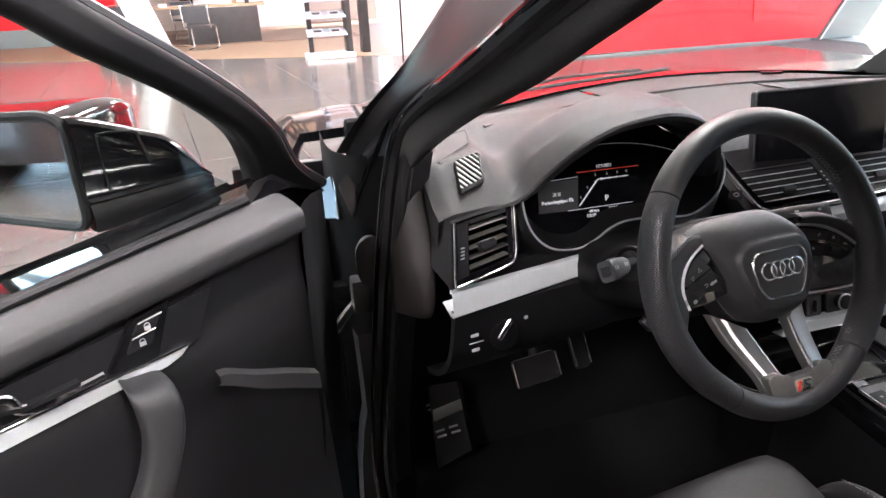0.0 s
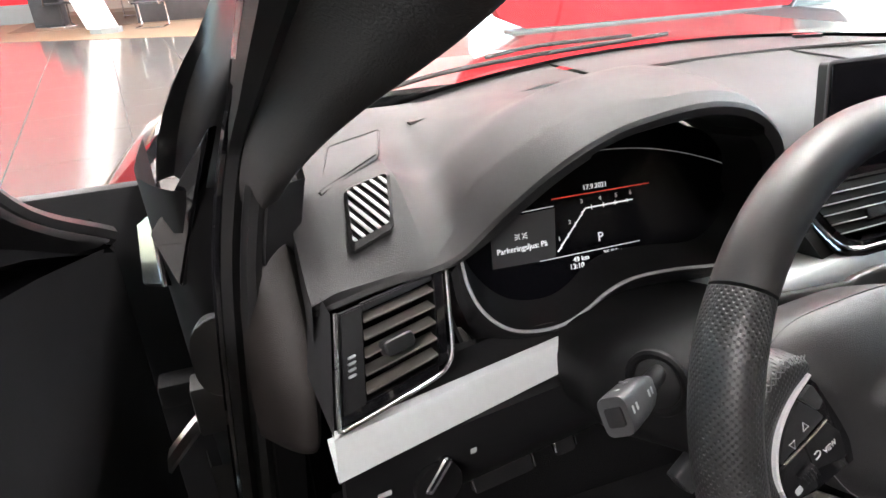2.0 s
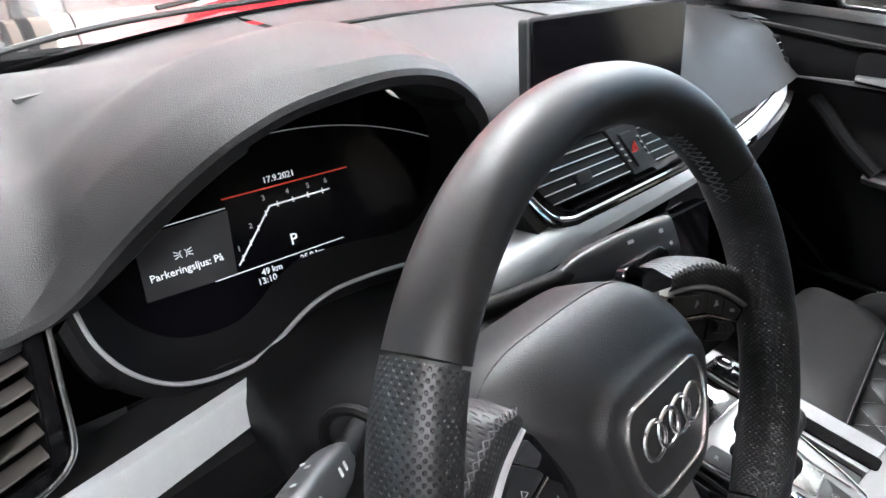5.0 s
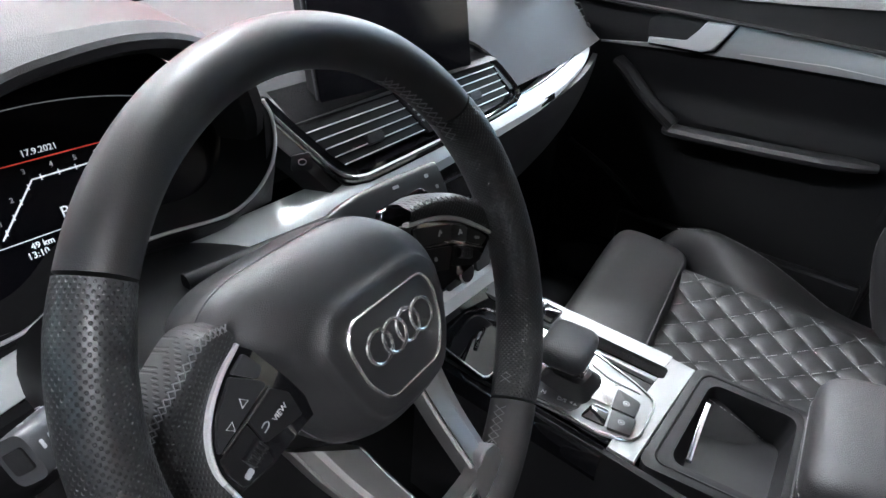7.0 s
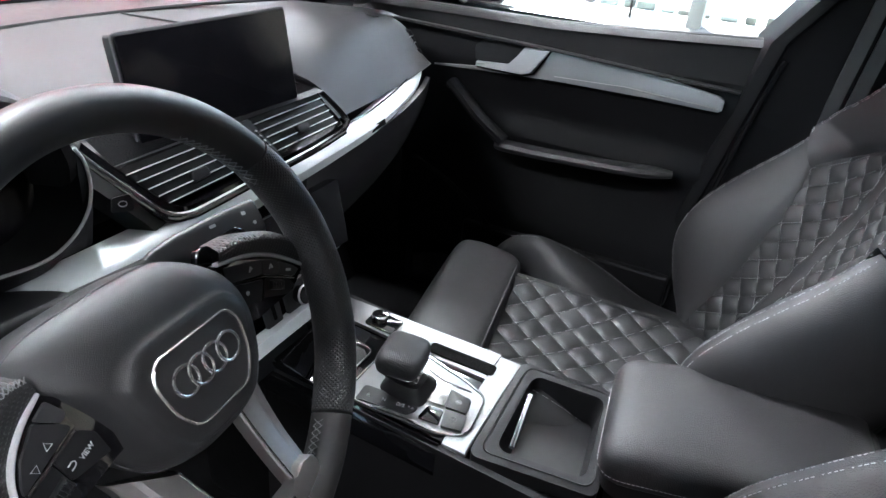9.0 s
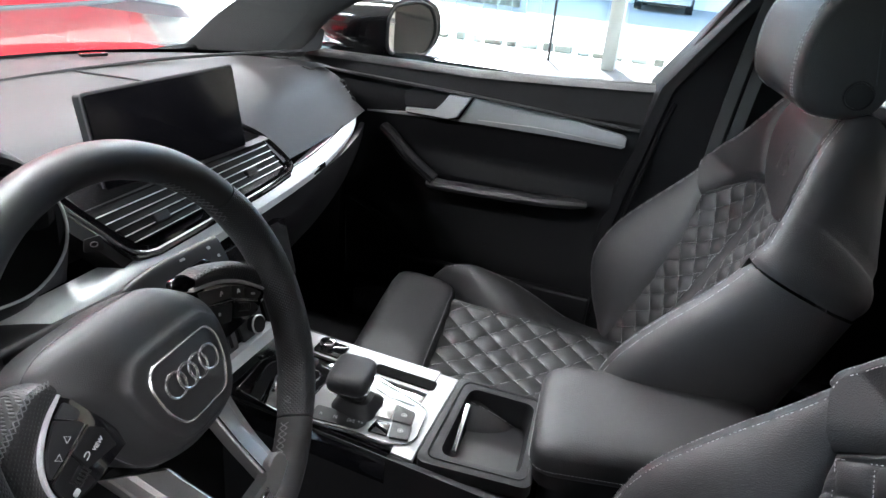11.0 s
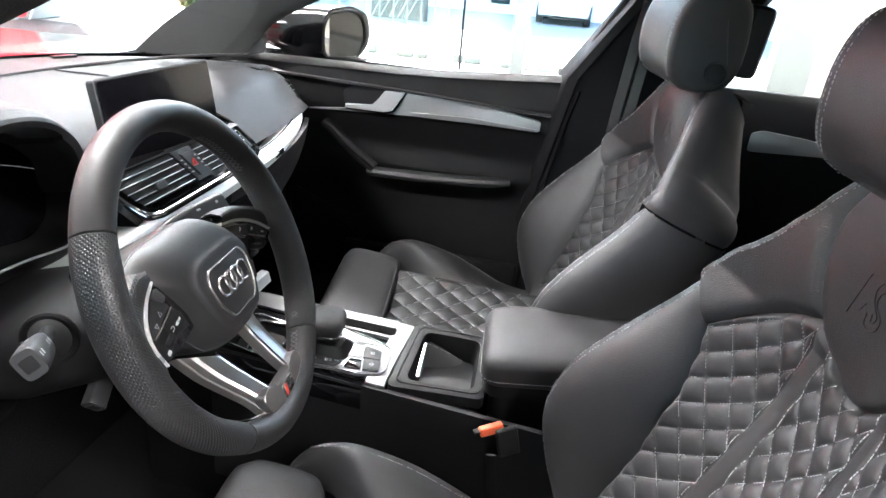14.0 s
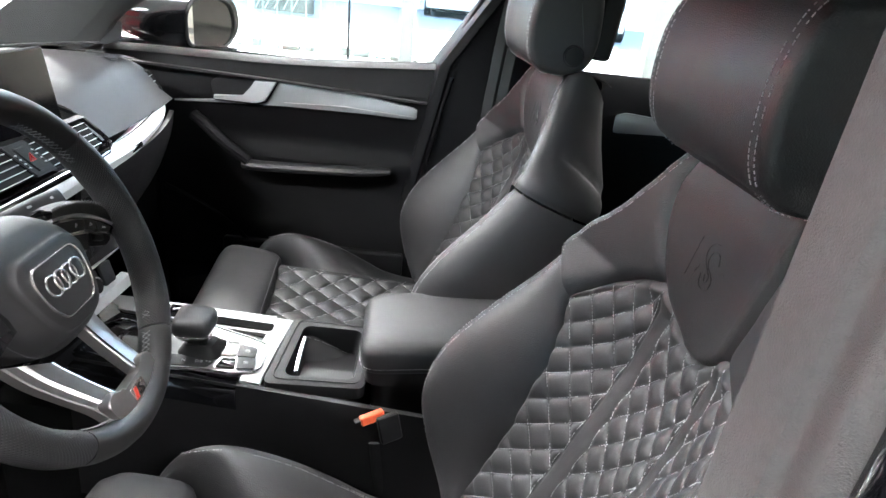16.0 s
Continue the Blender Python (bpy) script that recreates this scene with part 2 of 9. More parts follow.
DOOR_PLASTIC_LIT = surf("door_plastic_lit", (0.010, 0.010, 0.011), 0.5, bump=0.3, grain=1200, cells=True, vary=0.12, spec=0.24)
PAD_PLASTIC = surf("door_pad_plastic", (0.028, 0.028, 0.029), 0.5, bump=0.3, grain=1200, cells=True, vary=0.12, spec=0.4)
GLOSS_BLACK = surf("piano_black", (0.006, 0.006, 0.007), 0.06, vary=0.1, coat=0.6)
GRIP = perforated("perforated_grip", (0.017, 0.0168, 0.0175), 0.46, 0.0026, 0.0006)
SCREEN = surf("screen_glass", (0.003, 0.003, 0.004), 0.16, vary=0.05, spec=0.16)
CLUSTER = surf("cluster_glass", (0.003, 0.003, 0.004), 0.14, vary=0.05, spec=0.08)
BRIGHT_TRIM = surf("bright_satin_trim", (0.72, 0.72, 0.73), 0.28, 0.45, vary=0.05)
BEZEL = surf("satin_bezel", (0.42, 0.43, 0.44), 0.35, 0.3, vary=0.05)
ALU = surf("brushed_aluminium", (0.60, 0.63, 0.64), 0.48, 0.22, bump=0.06, grain=700, vary=0.06)
GEAR_ALU = surf("gear_plate_metal", (0.30, 0.305, 0.31), 0.30, 0.85, vary=0.06)
RAIL_ALU = surf("rail_aluminium", (0.27, 0.275, 0.28), 0.46, 0.7, bump=0.06, grain=700, vary=0.06)
ALU_DARK = surf("satin_metal", (0.42, 0.41, 0.40), 0.38, 0.95, vary=0.08)
CHROME = surf("chrome", (0.75, 0.75, 0.76), 0.12, 1.0, vary=0.05)
SATIN = surf("satin_chrome", (0.72, 0.71, 0.70), 0.26, 1.0, vary=0.05)
STITCH = surf("grey_thread", (0.36, 0.36, 0.37), 0.7, vary=0.1)
WHEEL_THREAD = surf("grey_wheel_thread", (0.16, 0.16, 0.165), 0.7, vary=0.1)
EDGE_GLINT = surf("slat_edge_glint", (0.66, 0.66, 0.67), 0.35, 0.2, vary=0.1)
STITCH_DARK = surf("dark_thread", (0.05, 0.05, 0.055), 0.7, vary=0.1)
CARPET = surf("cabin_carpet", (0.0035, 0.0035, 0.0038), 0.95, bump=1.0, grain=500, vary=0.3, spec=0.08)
# pillar cloth again, its colour raised for the light on the driver's middle pillar
PILLAR_CLOTH_LIT = surf("pillar_cloth_lit", (0.070, 0.066, 0.065), 0.85, bump=0.6, grain=900, vary=0.18, spec=0.2)
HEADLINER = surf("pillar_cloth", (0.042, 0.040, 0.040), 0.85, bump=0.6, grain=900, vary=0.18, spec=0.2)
PAINT = surf("black_car_paint", (0.006, 0.006, 0.007), 0.12, 0.3, vary=0.1, coat=1.0)
BROWN_TRIM = surf("brown_black_trim", (0.015, 0.0125, 0.0118), 0.46, bump=0.3, grain=1200, cells=True, vary=0.12, spec=0.4)
MATT_BLACK = surf("matt_black_foil", (0.0055, 0.0055, 0.006), 0.6, vary=0.15, spec=0.14)
RUBBER = surf("rubber_seal", (0.012, 0.012, 0.013), 0.38, vary=0.2)
WHITE_INK = surf("white_print", (0.42, 0.43, 0.44), 0.6, vary=0.05)
GLASS = pane("window_glass", (0.93, 0.97, 0.95))
ORANGE = surf("orange_red_plastic", (0.72, 0.11, 0.045), 0.4, vary=0.05)
RED = surf("red_plastic", (0.65, 0.05, 0.03), 0.4, vary=0.05)
MIRROR = surf("mirror_silver", (0.9, 0.9, 0.9), 0.02, 1.0, vary=0.0)
SHOW_FLOOR = surf("grey_floor_tile", (0.085, 0.081, 0.077), 0.13, bump=0.0, grain=40, vary=0.05, spec=0.5)
SHOW_CARPET = surf("brown_floor", (0.20, 0.135, 0.085), 0.6, bump=0.1, grain=60, vary=0.15)
WHITE_WALL = surf("white_wall", (0.78, 0.78, 0.76), 0.7, vary=0.04)
BEIGE_WALL = surf("beige_wall", (0.42, 0.39, 0.34), 0.8, vary=0.05)
GREY_STEEL = surf("grey_steel_paint", (0.19, 0.21, 0.205), 0.5, vary=0.05)
RED_WALL = surf("red_wall_panel", (0.75, 0.02, 0.03), 0.42, vary=0.06)
LAMP = glow("lamp_diffuser", (1.0, 0.965, 0.94), 11.5)
LCD_WHITE = glow("lit_white", (0.9, 0.92, 0.95), 0.042)
LCD_GREY = glow("lit_grey", (0.7, 0.72, 0.75), 0.07)
LCD_DIM = glow("lit_dim", (0.5, 0.5, 0.5), 0.02)
LCD_DARK = glow("lit_tile", (0.012, 0.012, 0.014), 0.01)
LCD_RED = glow("lit_red", (1.0, 0.10, 0.06), 0.020)
RED_GLOW = surf("red_symbol", (0.75, 0.06, 0.05), 0.5, vary=0.05)
# dark slats, with the tan floor's reflection mixed into the base colour
SLAT = surf("slat_plastic_sheen", (0.085, 0.078, 0.072), 0.32, vary=0.1)
GREY_SLAT = surf("grey_slat", (0.30, 0.31, 0.31), 0.45, vary=0.08)
MESH = surf("speaker_mesh", (0.020, 0.020, 0.0215), 0.55, 0.0, bump=0.8, grain=700, cells=True, vary=0.1)
SOFT_COVER = surf("soft_cover", (0.015, 0.0148, 0.0155), 0.46, bump=0.25, grain=1500, cells=True, vary=0.08)
LEVER_GREY = surf("lever_plastic", (0.030, 0.031, 0.033), 0.40, bump=0.15, grain=1500, vary=0.1)
STALK = surf("stalk_plastic", (0.017, 0.0175, 0.019), 0.42, bump=0.15, grain=1500, vary=0.1)
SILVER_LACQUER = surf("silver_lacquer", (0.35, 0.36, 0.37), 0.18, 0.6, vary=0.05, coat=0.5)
BELT = surf("belt_webbing", (0.010, 0.010, 0.0105), 0.6, bump=0.4, grain=900, vary=0.1)
RUG = surf("brown_rug", (0.16, 0.105, 0.07), 0.9, bump=0.5, grain=150, vary=0.2)
DARK_WOOD = surf("dark_stained_wood", (0.035, 0.034, 0.035), 0.45, vary=0.25)
PALE_WOOD = surf("pale_wood", (0.42, 0.31, 0.20), 0.5, vary=0.15)
DARK_SEAT = surf("dark_seat_cloth", (0.06, 0.062, 0.068), 0.8, bump=0.3, grain=300, vary=0.15)
SHELF = surf("pale_shelf", (0.42, 0.47, 0.54), 0.4, vary=0.06)
BROCHURE = surf("brochure_paper", (0.6, 0.63, 0.68), 0.45, vary=0.08)
ASPHALT = surf("sunlit_asphalt", (0.22, 0.22, 0.21), 0.9, bump=0.3, grain=60, vary=0.15)
PAVING = surf("pale_paving", (0.45, 0.44, 0.42), 0.85, vary=0.12)
STONE = surf("grey_stone", (0.10, 0.10, 0.09), 0.8, bump=0.4, grain=40, vary=0.25)
ORANGE_BRICK = surf("orange_brick", (0.42, 0.19, 0.10), 0.85, bump=0.3, grain=30, vary=0.2)
PALE_GLASS = surf("sunlit_window_glass", (0.30, 0.36, 0.35), 0.10, vary=0.08)
DARK_GLASS = surf("dark_window_glass", (0.02, 0.035, 0.03), 0.06, vary=0.05)
CAR_RED = surf("red_car_paint", (0.55, 0.02, 0.02), 0.2, vary=0.05, coat=0.8)
CAR_SILVER = surf("silver_car_paint", (0.45, 0.46, 0.47), 0.25, 0.5, vary=0.05, coat=0.8)
BARK = surf("bark", (0.12, 0.09, 0.06), 0.9, bump=0.6, grain=30, vary=0.3)
LEAF = surf("leaf", (0.10, 0.14, 0.025), 0.6, vary=0.45)
GROUT = surf("grey_grout", (0.06, 0.058, 0.056), 0.8, vary=0.1)

# ---- showroom ----
G = 0.0
solo("floor", box(-3.8, 5, G - 0.1, 24.4, 30.2, 0.2, 0), GROUT, "large grey stone tiles, polished and reflecting", "floor", kind="structure")
solo("ceiling", box(-3.8, 5, 5.1, 24.6, 30.4, 0.2, 0), WHITE_WALL, "plain white showroom ceiling", "ceiling", kind="structure")
# glazed west side, with low parapet, posts and a beam
solo("wall_west", box(-16, 6, 0.2, 0.2, 30, 0.4, 0), WHITE_WALL, "low white parapet under the side windows", "wall", kind="structure")
solo("beam_west", box(-16, 6, 4.75, 0.3, 30, 0.5, 0), GREY_STEEL, "grey steel beam over the side windows", "beam", kind="structure")
for k in range(8):
    solo("side_post_%d" % (k + 1), box(-16, -9 + 4.25 * k, 2.45, 0.26, 0.26, 4.1, 0.01), GREY_STEEL, "grey steel post of the side windows", "window post", kind="structure")
    if k < 7:
        # first two bays, out of view, closed to keep side light off the seats
        if k < 2:
            solo("side_blocker_%d" % (k + 1), box(-16, -6.88 + 4.25 * k, 2.45, 0.16, 3.98, 4.1, 0), BEIGE_WALL, "unseen beige infill between the posts that blocks side light", "wall", kind="structure")
            continue
        g = solo("side_pane_%d" % (k + 1), box(-16, -6.88 + 4.25 * k, 2.45, 0.012, 3.98, 4.1, 0), GLASS, "large clear side window pane", "window", kind="structure")
        g.visible_shadow = False
solo("wall_south", box(-4, -10, 2.5, 24.5, 0.2, 5.0, 0), BEIGE_WALL, "plain beige showroom wall", "wall", kind="structure")

# rows of ceiling lamps
for i in range(3):
    for j in range(3):
        lx, ly = -4.0 + 5.0 * i, -4.0 + 7.0 * j
        lamp = thing("ceiling_light", (lx, ly, 5.0), "long white ceiling light in a slim frame", "ceiling light", "rows of ceiling lights")
        part("frame", box(lx, ly, 4.97, 0.66, 3.06, 0.05, 0.005), GREY_STEEL, lamp)
        part("diffuser", box(lx, ly, 4.94, 0.60, 3.0, 0.02, 0.004), LAMP, lamp)

# ---- car shell ----
car = thing("car", (0, 0.0, G), "glossy black car body with dark pillar trims", "car")
SEAL = [(-0.60, -0.25, 1.47), (-0.655, -0.02, 1.37), (-0.685, 0.12, 1.30), (-0.69, 0.22, 1.258), (-0.695, 0.31, 1.222), (-0.70, 0.42, 1.18), (-0.709, 0.490, 1.14), (-0.723, 0.510, 1.09),
        (-0.738, 0.506, 1.02), (-0.752, 0.520, 0.9), (-0.764, 0.535, 0.76), (-0.774, 0.565, 0.6), (-0.775, 0.58, 0.46), (-0.765, 0.52, 0.37), (-0.75, 0.2, 0.355), (-0.75, -0.2, 0.36)]
seal_line = spl(SEAL, 6)
part("door_seal", tube(seal_line, 0.011, 8), RUBBER, car)
part("seal_lip", tube([p + Vector((0.018, -0.010, -0.004)) for p in seal_line], 0.009, 8), RUBBER, car)
part("seal_lip", tube([p + Vector((-0.007, -0.007, 0.003)) for p in seal_line], 0.0042, 8), GLOSS_BLACK, car, "shiny outer lip of the rubber seal")
# pillar trim inside the seal
TRIM_IN = [(-0.54, -0.25, 1.46), (-0.60, -0.02, 1.345), (-0.63, 0.10, 1.28), (-0.64, 0.20, 1.232), (-0.65, 0.29, 1.195), (-0.662, 0.38, 1.154), (-0.676, 0.465, 1.108), (-0.690, 0.54, 1.060)]
rows = []
for a, b in zip(spl(SEAL[:8], 5), spl(TRIM_IN, 5)):
    m = a.lerp(b, 0.55) + Vector((0.004, -0.022, -0.006))
    k = max(0.0, min(1.0, (b.y - 0.15) / 0.35))
    c = Vector((b.x + 0.06 - 0.055 * k, b.y + 0.14 - 0.05 * k, b.z - 0.01))
    rows.append(spl([a, a.lerp(m, 0.6) + Vector((0, -0.006, 0)), m, b, b.lerp(c, 0.5) + Vector((-0.005, 0.02, 0.008)), c], 3))
part("pillar_trim", loft(rows), HEADLINER, car, "soft black cloth pillar trim")
# trim on the end face below the pillar, beside the dashboard
rows = []
for p in spl(SEAL[7:13], 4):
    rows.append([p + Vector((0.006, 0.0, 0)), p + Vector((0.03, -0.012, 0)), p + Vector((0.06, 0.004, 0)), p + Vector((0.065, 0.08, 0))])
part("end_trim", loft(rows), TRIM_BLACK, car)
rows = [[Vector(p) for p in ((-0.728, 0.518, 1.045), (-0.714, 0.505, 1.045), (-0.698, 0.503, 1.045), (-0.684, 0.512, 1.045), (-0.680, 0.56, 1.045))],
        [Vector(p) for p in ((-0.734, 0.500, 0.98), (-0.716, 0.478, 0.98), (-0.696, 0.468, 0.98), (-0.682, 0.474, 0.98), (-0.678, 0.53, 0.98))],
        [Vector(p) for p in ((-0.738, 0.490, 0.91), (-0.718, 0.458, 0.91), (-0.698, 0.444, 0.91), (-0.685, 0.450, 0.91), (-0.680, 0.51, 0.91))],
        [Vector(p) for p in ((-0.738, 0.492, 0.862), (-0.720, 0.468, 0.862), (-0.702, 0.452, 0.862), (-0.690, 0.458, 0.862), (-0.684, 0.51, 0.862))],
        [Vector(p) for p in ((-0.736, 0.52, 0.85), (-0.72, 0.51, 0.85), (-0.705, 0.50, 0.85), (-0.695, 0.50, 0.85), (-0.69, 0.52, 0.85))]]
part("end_panel", loft([spl(r, 3) for r in smooth_rows(rows, 4)]), BROWN_TRIM, car, "dark brown-black dashboard end panel")
# painted outer pillar and front door frame
OUT = [(-0.62, 0.00, 1.52), (-0.645, 0.16, 1.44), (-0.668, 0.28, 1.355), (-0.690, 0.38, 1.28), (-0.715, 0.44, 1.225), (-0.745, 0.485, 1.18), (-0.770, 0.56, 1.125), (-0.790, 0.65, 1.062)]
rows = []
for a, b in zip(spl(SEAL[:8], 5), spl(OUT, 5)):
    d = b - a
    rows.append(spl([a + Vector((0, 0.012, 0)), a + d * 0.35 + Vector((-0.004, 0.02, -0.010)), a + d * 0.7 + Vector((0, 0.015, 0.004)), b, b + Vector((0.02, 0.05, -0.008)), b + Vector((0.10, 0.16, -0.02))], 3))
part("front_pillar", loft(rows), RUBBER, car, "dull black windscreen pillar")
# painted hinge pillar below the window line
rows = []
for k in range(15):
    z = 1.09 - 0.70 * k / 14
    y = 0.56 + 0.13 * k / 14
    rows.append(spl([(-0.722 - 0.012 * k / 14, y - 0.035, z), (-0.742, y - 0.034, z), (-0.766, y - 0.028, z), (-0.788, y + 0.005, z), (-0.80, y + 0.05, z), (-0.80, y + 0.16, z)], 3))
part("hinge_pillar", loft(rows), MATT_BLACK, car, "black painted hinge pillar")
# light on the black pillar set as grey plates, foot of the outer pillar and its glossy quarter piece
part("pillar_lit_patch", box(-0.776, 0.552, 0.868, 0.036, 0.030, 0.056, 0.005, 2), LEVER_GREY, car, "grey plate for a lit patch of the black pillar")
part("pillar_lit_patch", loft([[Vector((a, y + 0.03, z)), Vector((a + 0.004, y, z)), Vector((b - 0.004, y - 0.002, z)), Vector((b, y + 0.03, z))] for z, a, b, y in ((0.802, -0.797, -0.762, 0.538), (0.72, -0.794, -0.764, 0.545), (0.64, -0.792, -0.768, 0.556), (0.60, -0.800, -0.770, 0.562), (0.52, -0.808, -0.772, 0.575), (0.40, -0.812, -0.772, 0.590))]), LEVER_GREY, car, "grey plate for a lit patch of the black pillar")


def tri_plate(name, pts, th, mat, label):
    n = (pts[1] - pts[0]).cross(pts[2] - pts[0]).normalized()
    if n.y > 0:
        n = -n
    bm = loft([[p - n * th for p in pts], pts], ring=True, caps=True)
    bmesh.ops.bevel(bm, geom=bm.edges[:], offset=0.002, segments=2, affect='EDGES', clamp_overlap=True)
    part(name, bm, mat, car, label)


tri_plate("quarter_piece", [Vector((-0.7290, 0.498, 1.145)), Vector((-0.797, 0.575, 1.040)), Vector((-0.781, 0.5560, 0.992))], 0.012, PAINT, "glossy quarter piece at the pillar foot")
tri_plate("pillar_foot", [Vector((-0.792, 0.612, 1.050)), Vector((-0.815, 0.640, 1.028)), Vector((-0.819, 0.604, 0.979)), Vector((-0.796, 0.590, 0.981))], 0.016, PAINT, "glossy black pillar foot")
# chrome rod stands in for the highlight along the foot
part("foot_glint", tube([(-0.797, 0.588, 0.982), (-0.7955, 0.5975, 1.020), (-0.795, 0.604, 1.046)], 0.003, 8), CHROME, car, "highlight on the pillar foot, set as a chrome rod")
capm = basis((-0.766, 0.5340, 0.926), (1, -0.10, 0.0), (0.0, 0.10, 1))
part("pillar_cap", plate(round_poly([(0.016, -0.040), (0.016, 0.040), (-0.004, 0.040), (-0.018, 0.022), (-0.018, -0.020), (-0.006, -0.040)][::-1], 0.010), 0.014, capm, 0.003, 3), PAD_PLASTIC, car, "matt grey plastic grommet")
part("hinge", box(-0.80, 0.63, 0.84, 0.07, 0.03, 0.030, 0.006), TRIM_BLACK, car)
part("hinge", box(-0.80, 0.66, 0.52, 0.07, 0.03, 0.030, 0.006), TRIM_BLACK, car)
part("door_check", tube(spl([(-0.765, 0.595, 0.845), (-0.80, 0.555, 0.84), (-0.845, 0.50, 0.822), (-0.87, 0.47, 0.81)], 4), 0.006, 6, flat=1.6), ALU_DARK, car, "bare steel door check strap")
# sills, floor, bulkhead
part("sill", box(-0.79, 0.15, 0.33, 0.10, 1.15, 0.07, 0.02, 3), PAINT, car)
part("sill", box(0.82, 0.15, 0.33, 0.10, 1.15, 0.07, 0.02, 3), PAINT, car)
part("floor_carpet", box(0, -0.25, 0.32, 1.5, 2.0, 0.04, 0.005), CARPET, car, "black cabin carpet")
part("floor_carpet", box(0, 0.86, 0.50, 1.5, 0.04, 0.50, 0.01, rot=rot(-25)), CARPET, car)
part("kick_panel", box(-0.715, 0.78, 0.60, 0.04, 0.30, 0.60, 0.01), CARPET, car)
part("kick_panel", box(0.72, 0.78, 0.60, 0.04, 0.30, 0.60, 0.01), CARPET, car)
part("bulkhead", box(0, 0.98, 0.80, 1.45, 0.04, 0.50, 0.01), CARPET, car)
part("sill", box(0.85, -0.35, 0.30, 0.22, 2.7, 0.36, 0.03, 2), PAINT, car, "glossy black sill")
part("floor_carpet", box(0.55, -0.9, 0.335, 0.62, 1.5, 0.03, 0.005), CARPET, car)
# roof with its lining
part("roof", sheet(lambda u, v: (-0.66 + 1.36 * u, 0.03 - 1.81 * v, 1.56 - 0.10 * (2 * u - 1) ** 2 - 0.10 * (1 - v) ** 3 - 0.05 * v ** 2), 14, 14, 0.05), HEADLINER, car, "black cloth roof lining")
# bonnet and front wing
def bonnet(u, v):
    x = -0.93 + 1.86 * u
    s = abs(2 * u - 1)
    y0 = 1.02 - 0.34 * min(1.0, max(0.0, (s - 0.88) / 0.06))
    y = y0 + (2.14 - y0) * v
    z = 1.045 - 0.10 * v - 0.085 * v ** 4 - 0.030 * s ** 2 - 4.2 * max(0.0, s - 0.925) ** 1.5
    y -= 0.22 * s ** 3 * v
    z -= 0.03 * math.exp(-((s - 0.62) / 0.05) ** 2) * 0.3
    return (x, y, z)
part("bonnet", sheet(bonnet, 80, 24, 0.02), PAINT, car, "glossy black bonnet")
for d in (-1, 1):
    part("front_wing", sheet(lambda u, v: (d * (0.925 + 0.04 * math.sin(math.pi * v)), 0.66 + (1.26) * u, (bonnet(0.0, max(0, (0.66 + 1.26 * u - 1.02) / 1.12))[2] + 0.004) - 0.55 * v), 16, 10, 0.015), PAINT, car)
# windscreen
def screen_at(u, v):
    x = (-0.66 + 1.32 * u) * (1 - 0.12 * v)
    b = 0.965 - 0.34 * (x * x)
    return (x, b - 1.00 * v, 1.075 - 0.10 * x * x + 0.45 * v)
wind = part("windscreen", sheet(screen_at, 16, 8), GLASS, car)
wind.visible_shadow = False
part("windscreen_border", loft([[Vector(screen_at(i / 24, 0)) + Vector((0, 0.02, -0.012)), Vector(screen_at(i / 24, 0)) + Vector((0, -0.004, 0.002)), Vector(screen_at(i / 24, 0.035)) + Vector((0, -0.004, 0.0))] for i in range(25)]), GLOSS_BLACK, car)
wiper = thing("wiper", (-0.25, 0.98, 1.08), "slim black wiper resting at the windscreen base", "wiper")
part("blade", tube(spl([(-0.58, 0.915, 1.052), (-0.35, 0.965, 1.077), (0.05, 1.0, 1.090)], 8), 0.004, 6), RUBBER, wiper)
part("wiper_arm", tube(spl([(-0.30, 1.0, 1.083), (-0.20, 1.005, 1.092), (-0.02, 1.01, 1.092)], 5), 0.0055, 6, flat=0.6), TRIM_BLACK, wiper)

# passenger side front pillar
PS = [(0.670, 0.735, 1.045), (0.668, 0.655, 1.135), (0.66, 0.52, 1.208), (0.645, 0.32, 1.292), (0.62, 0.05, 1.395), (0.58, -0.25, 1.50)]
PO = [(0.772, 0.775, 1.04), (0.775, 0.715, 1.138), (0.77, 0.570, 1.222), (0.755, 0.36, 1.308), (0.72, 0.10, 1.408), (0.66, -0.25, 1.52)]
PF = [(0.60, 1.00, 1.04), (0.60, 0.88, 1.135), (0.60, 0.74, 1.215), (0.59, 0.50, 1.310), (0.575, 0.20, 1.415), (0.54, -0.2, 1.52)]
rows = []
for a, b, c in zip(spl(PF, 4), spl(PS, 4), spl(PO, 4)):
    rows.append(spl([a, a.lerp(b, 0.6) + Vector((-0.01, 0, -0.004)), b, b.lerp(c, 0.5) + Vector((-0.006, -0.012, 0)), c, c + Vector((0.02, 0.08, 0.01))], 3))
part("pillar_trim", loft(rows), HEADLINER, car, "soft dark grey cloth pillar trim")
part("pillar_speaker", plate(round_poly([(-0.05, -0.025), (0.04, -0.03), (0.06, 0.012), (-0.02, 0.03)], 0.01), 0.003, basis((0.672, 0.72, 1.085), (0.35, -0.8, 0.25), (0.1, 0.25, 1))), TRIM_BLACK, car, "round-edged tweeter grille in the pillar")
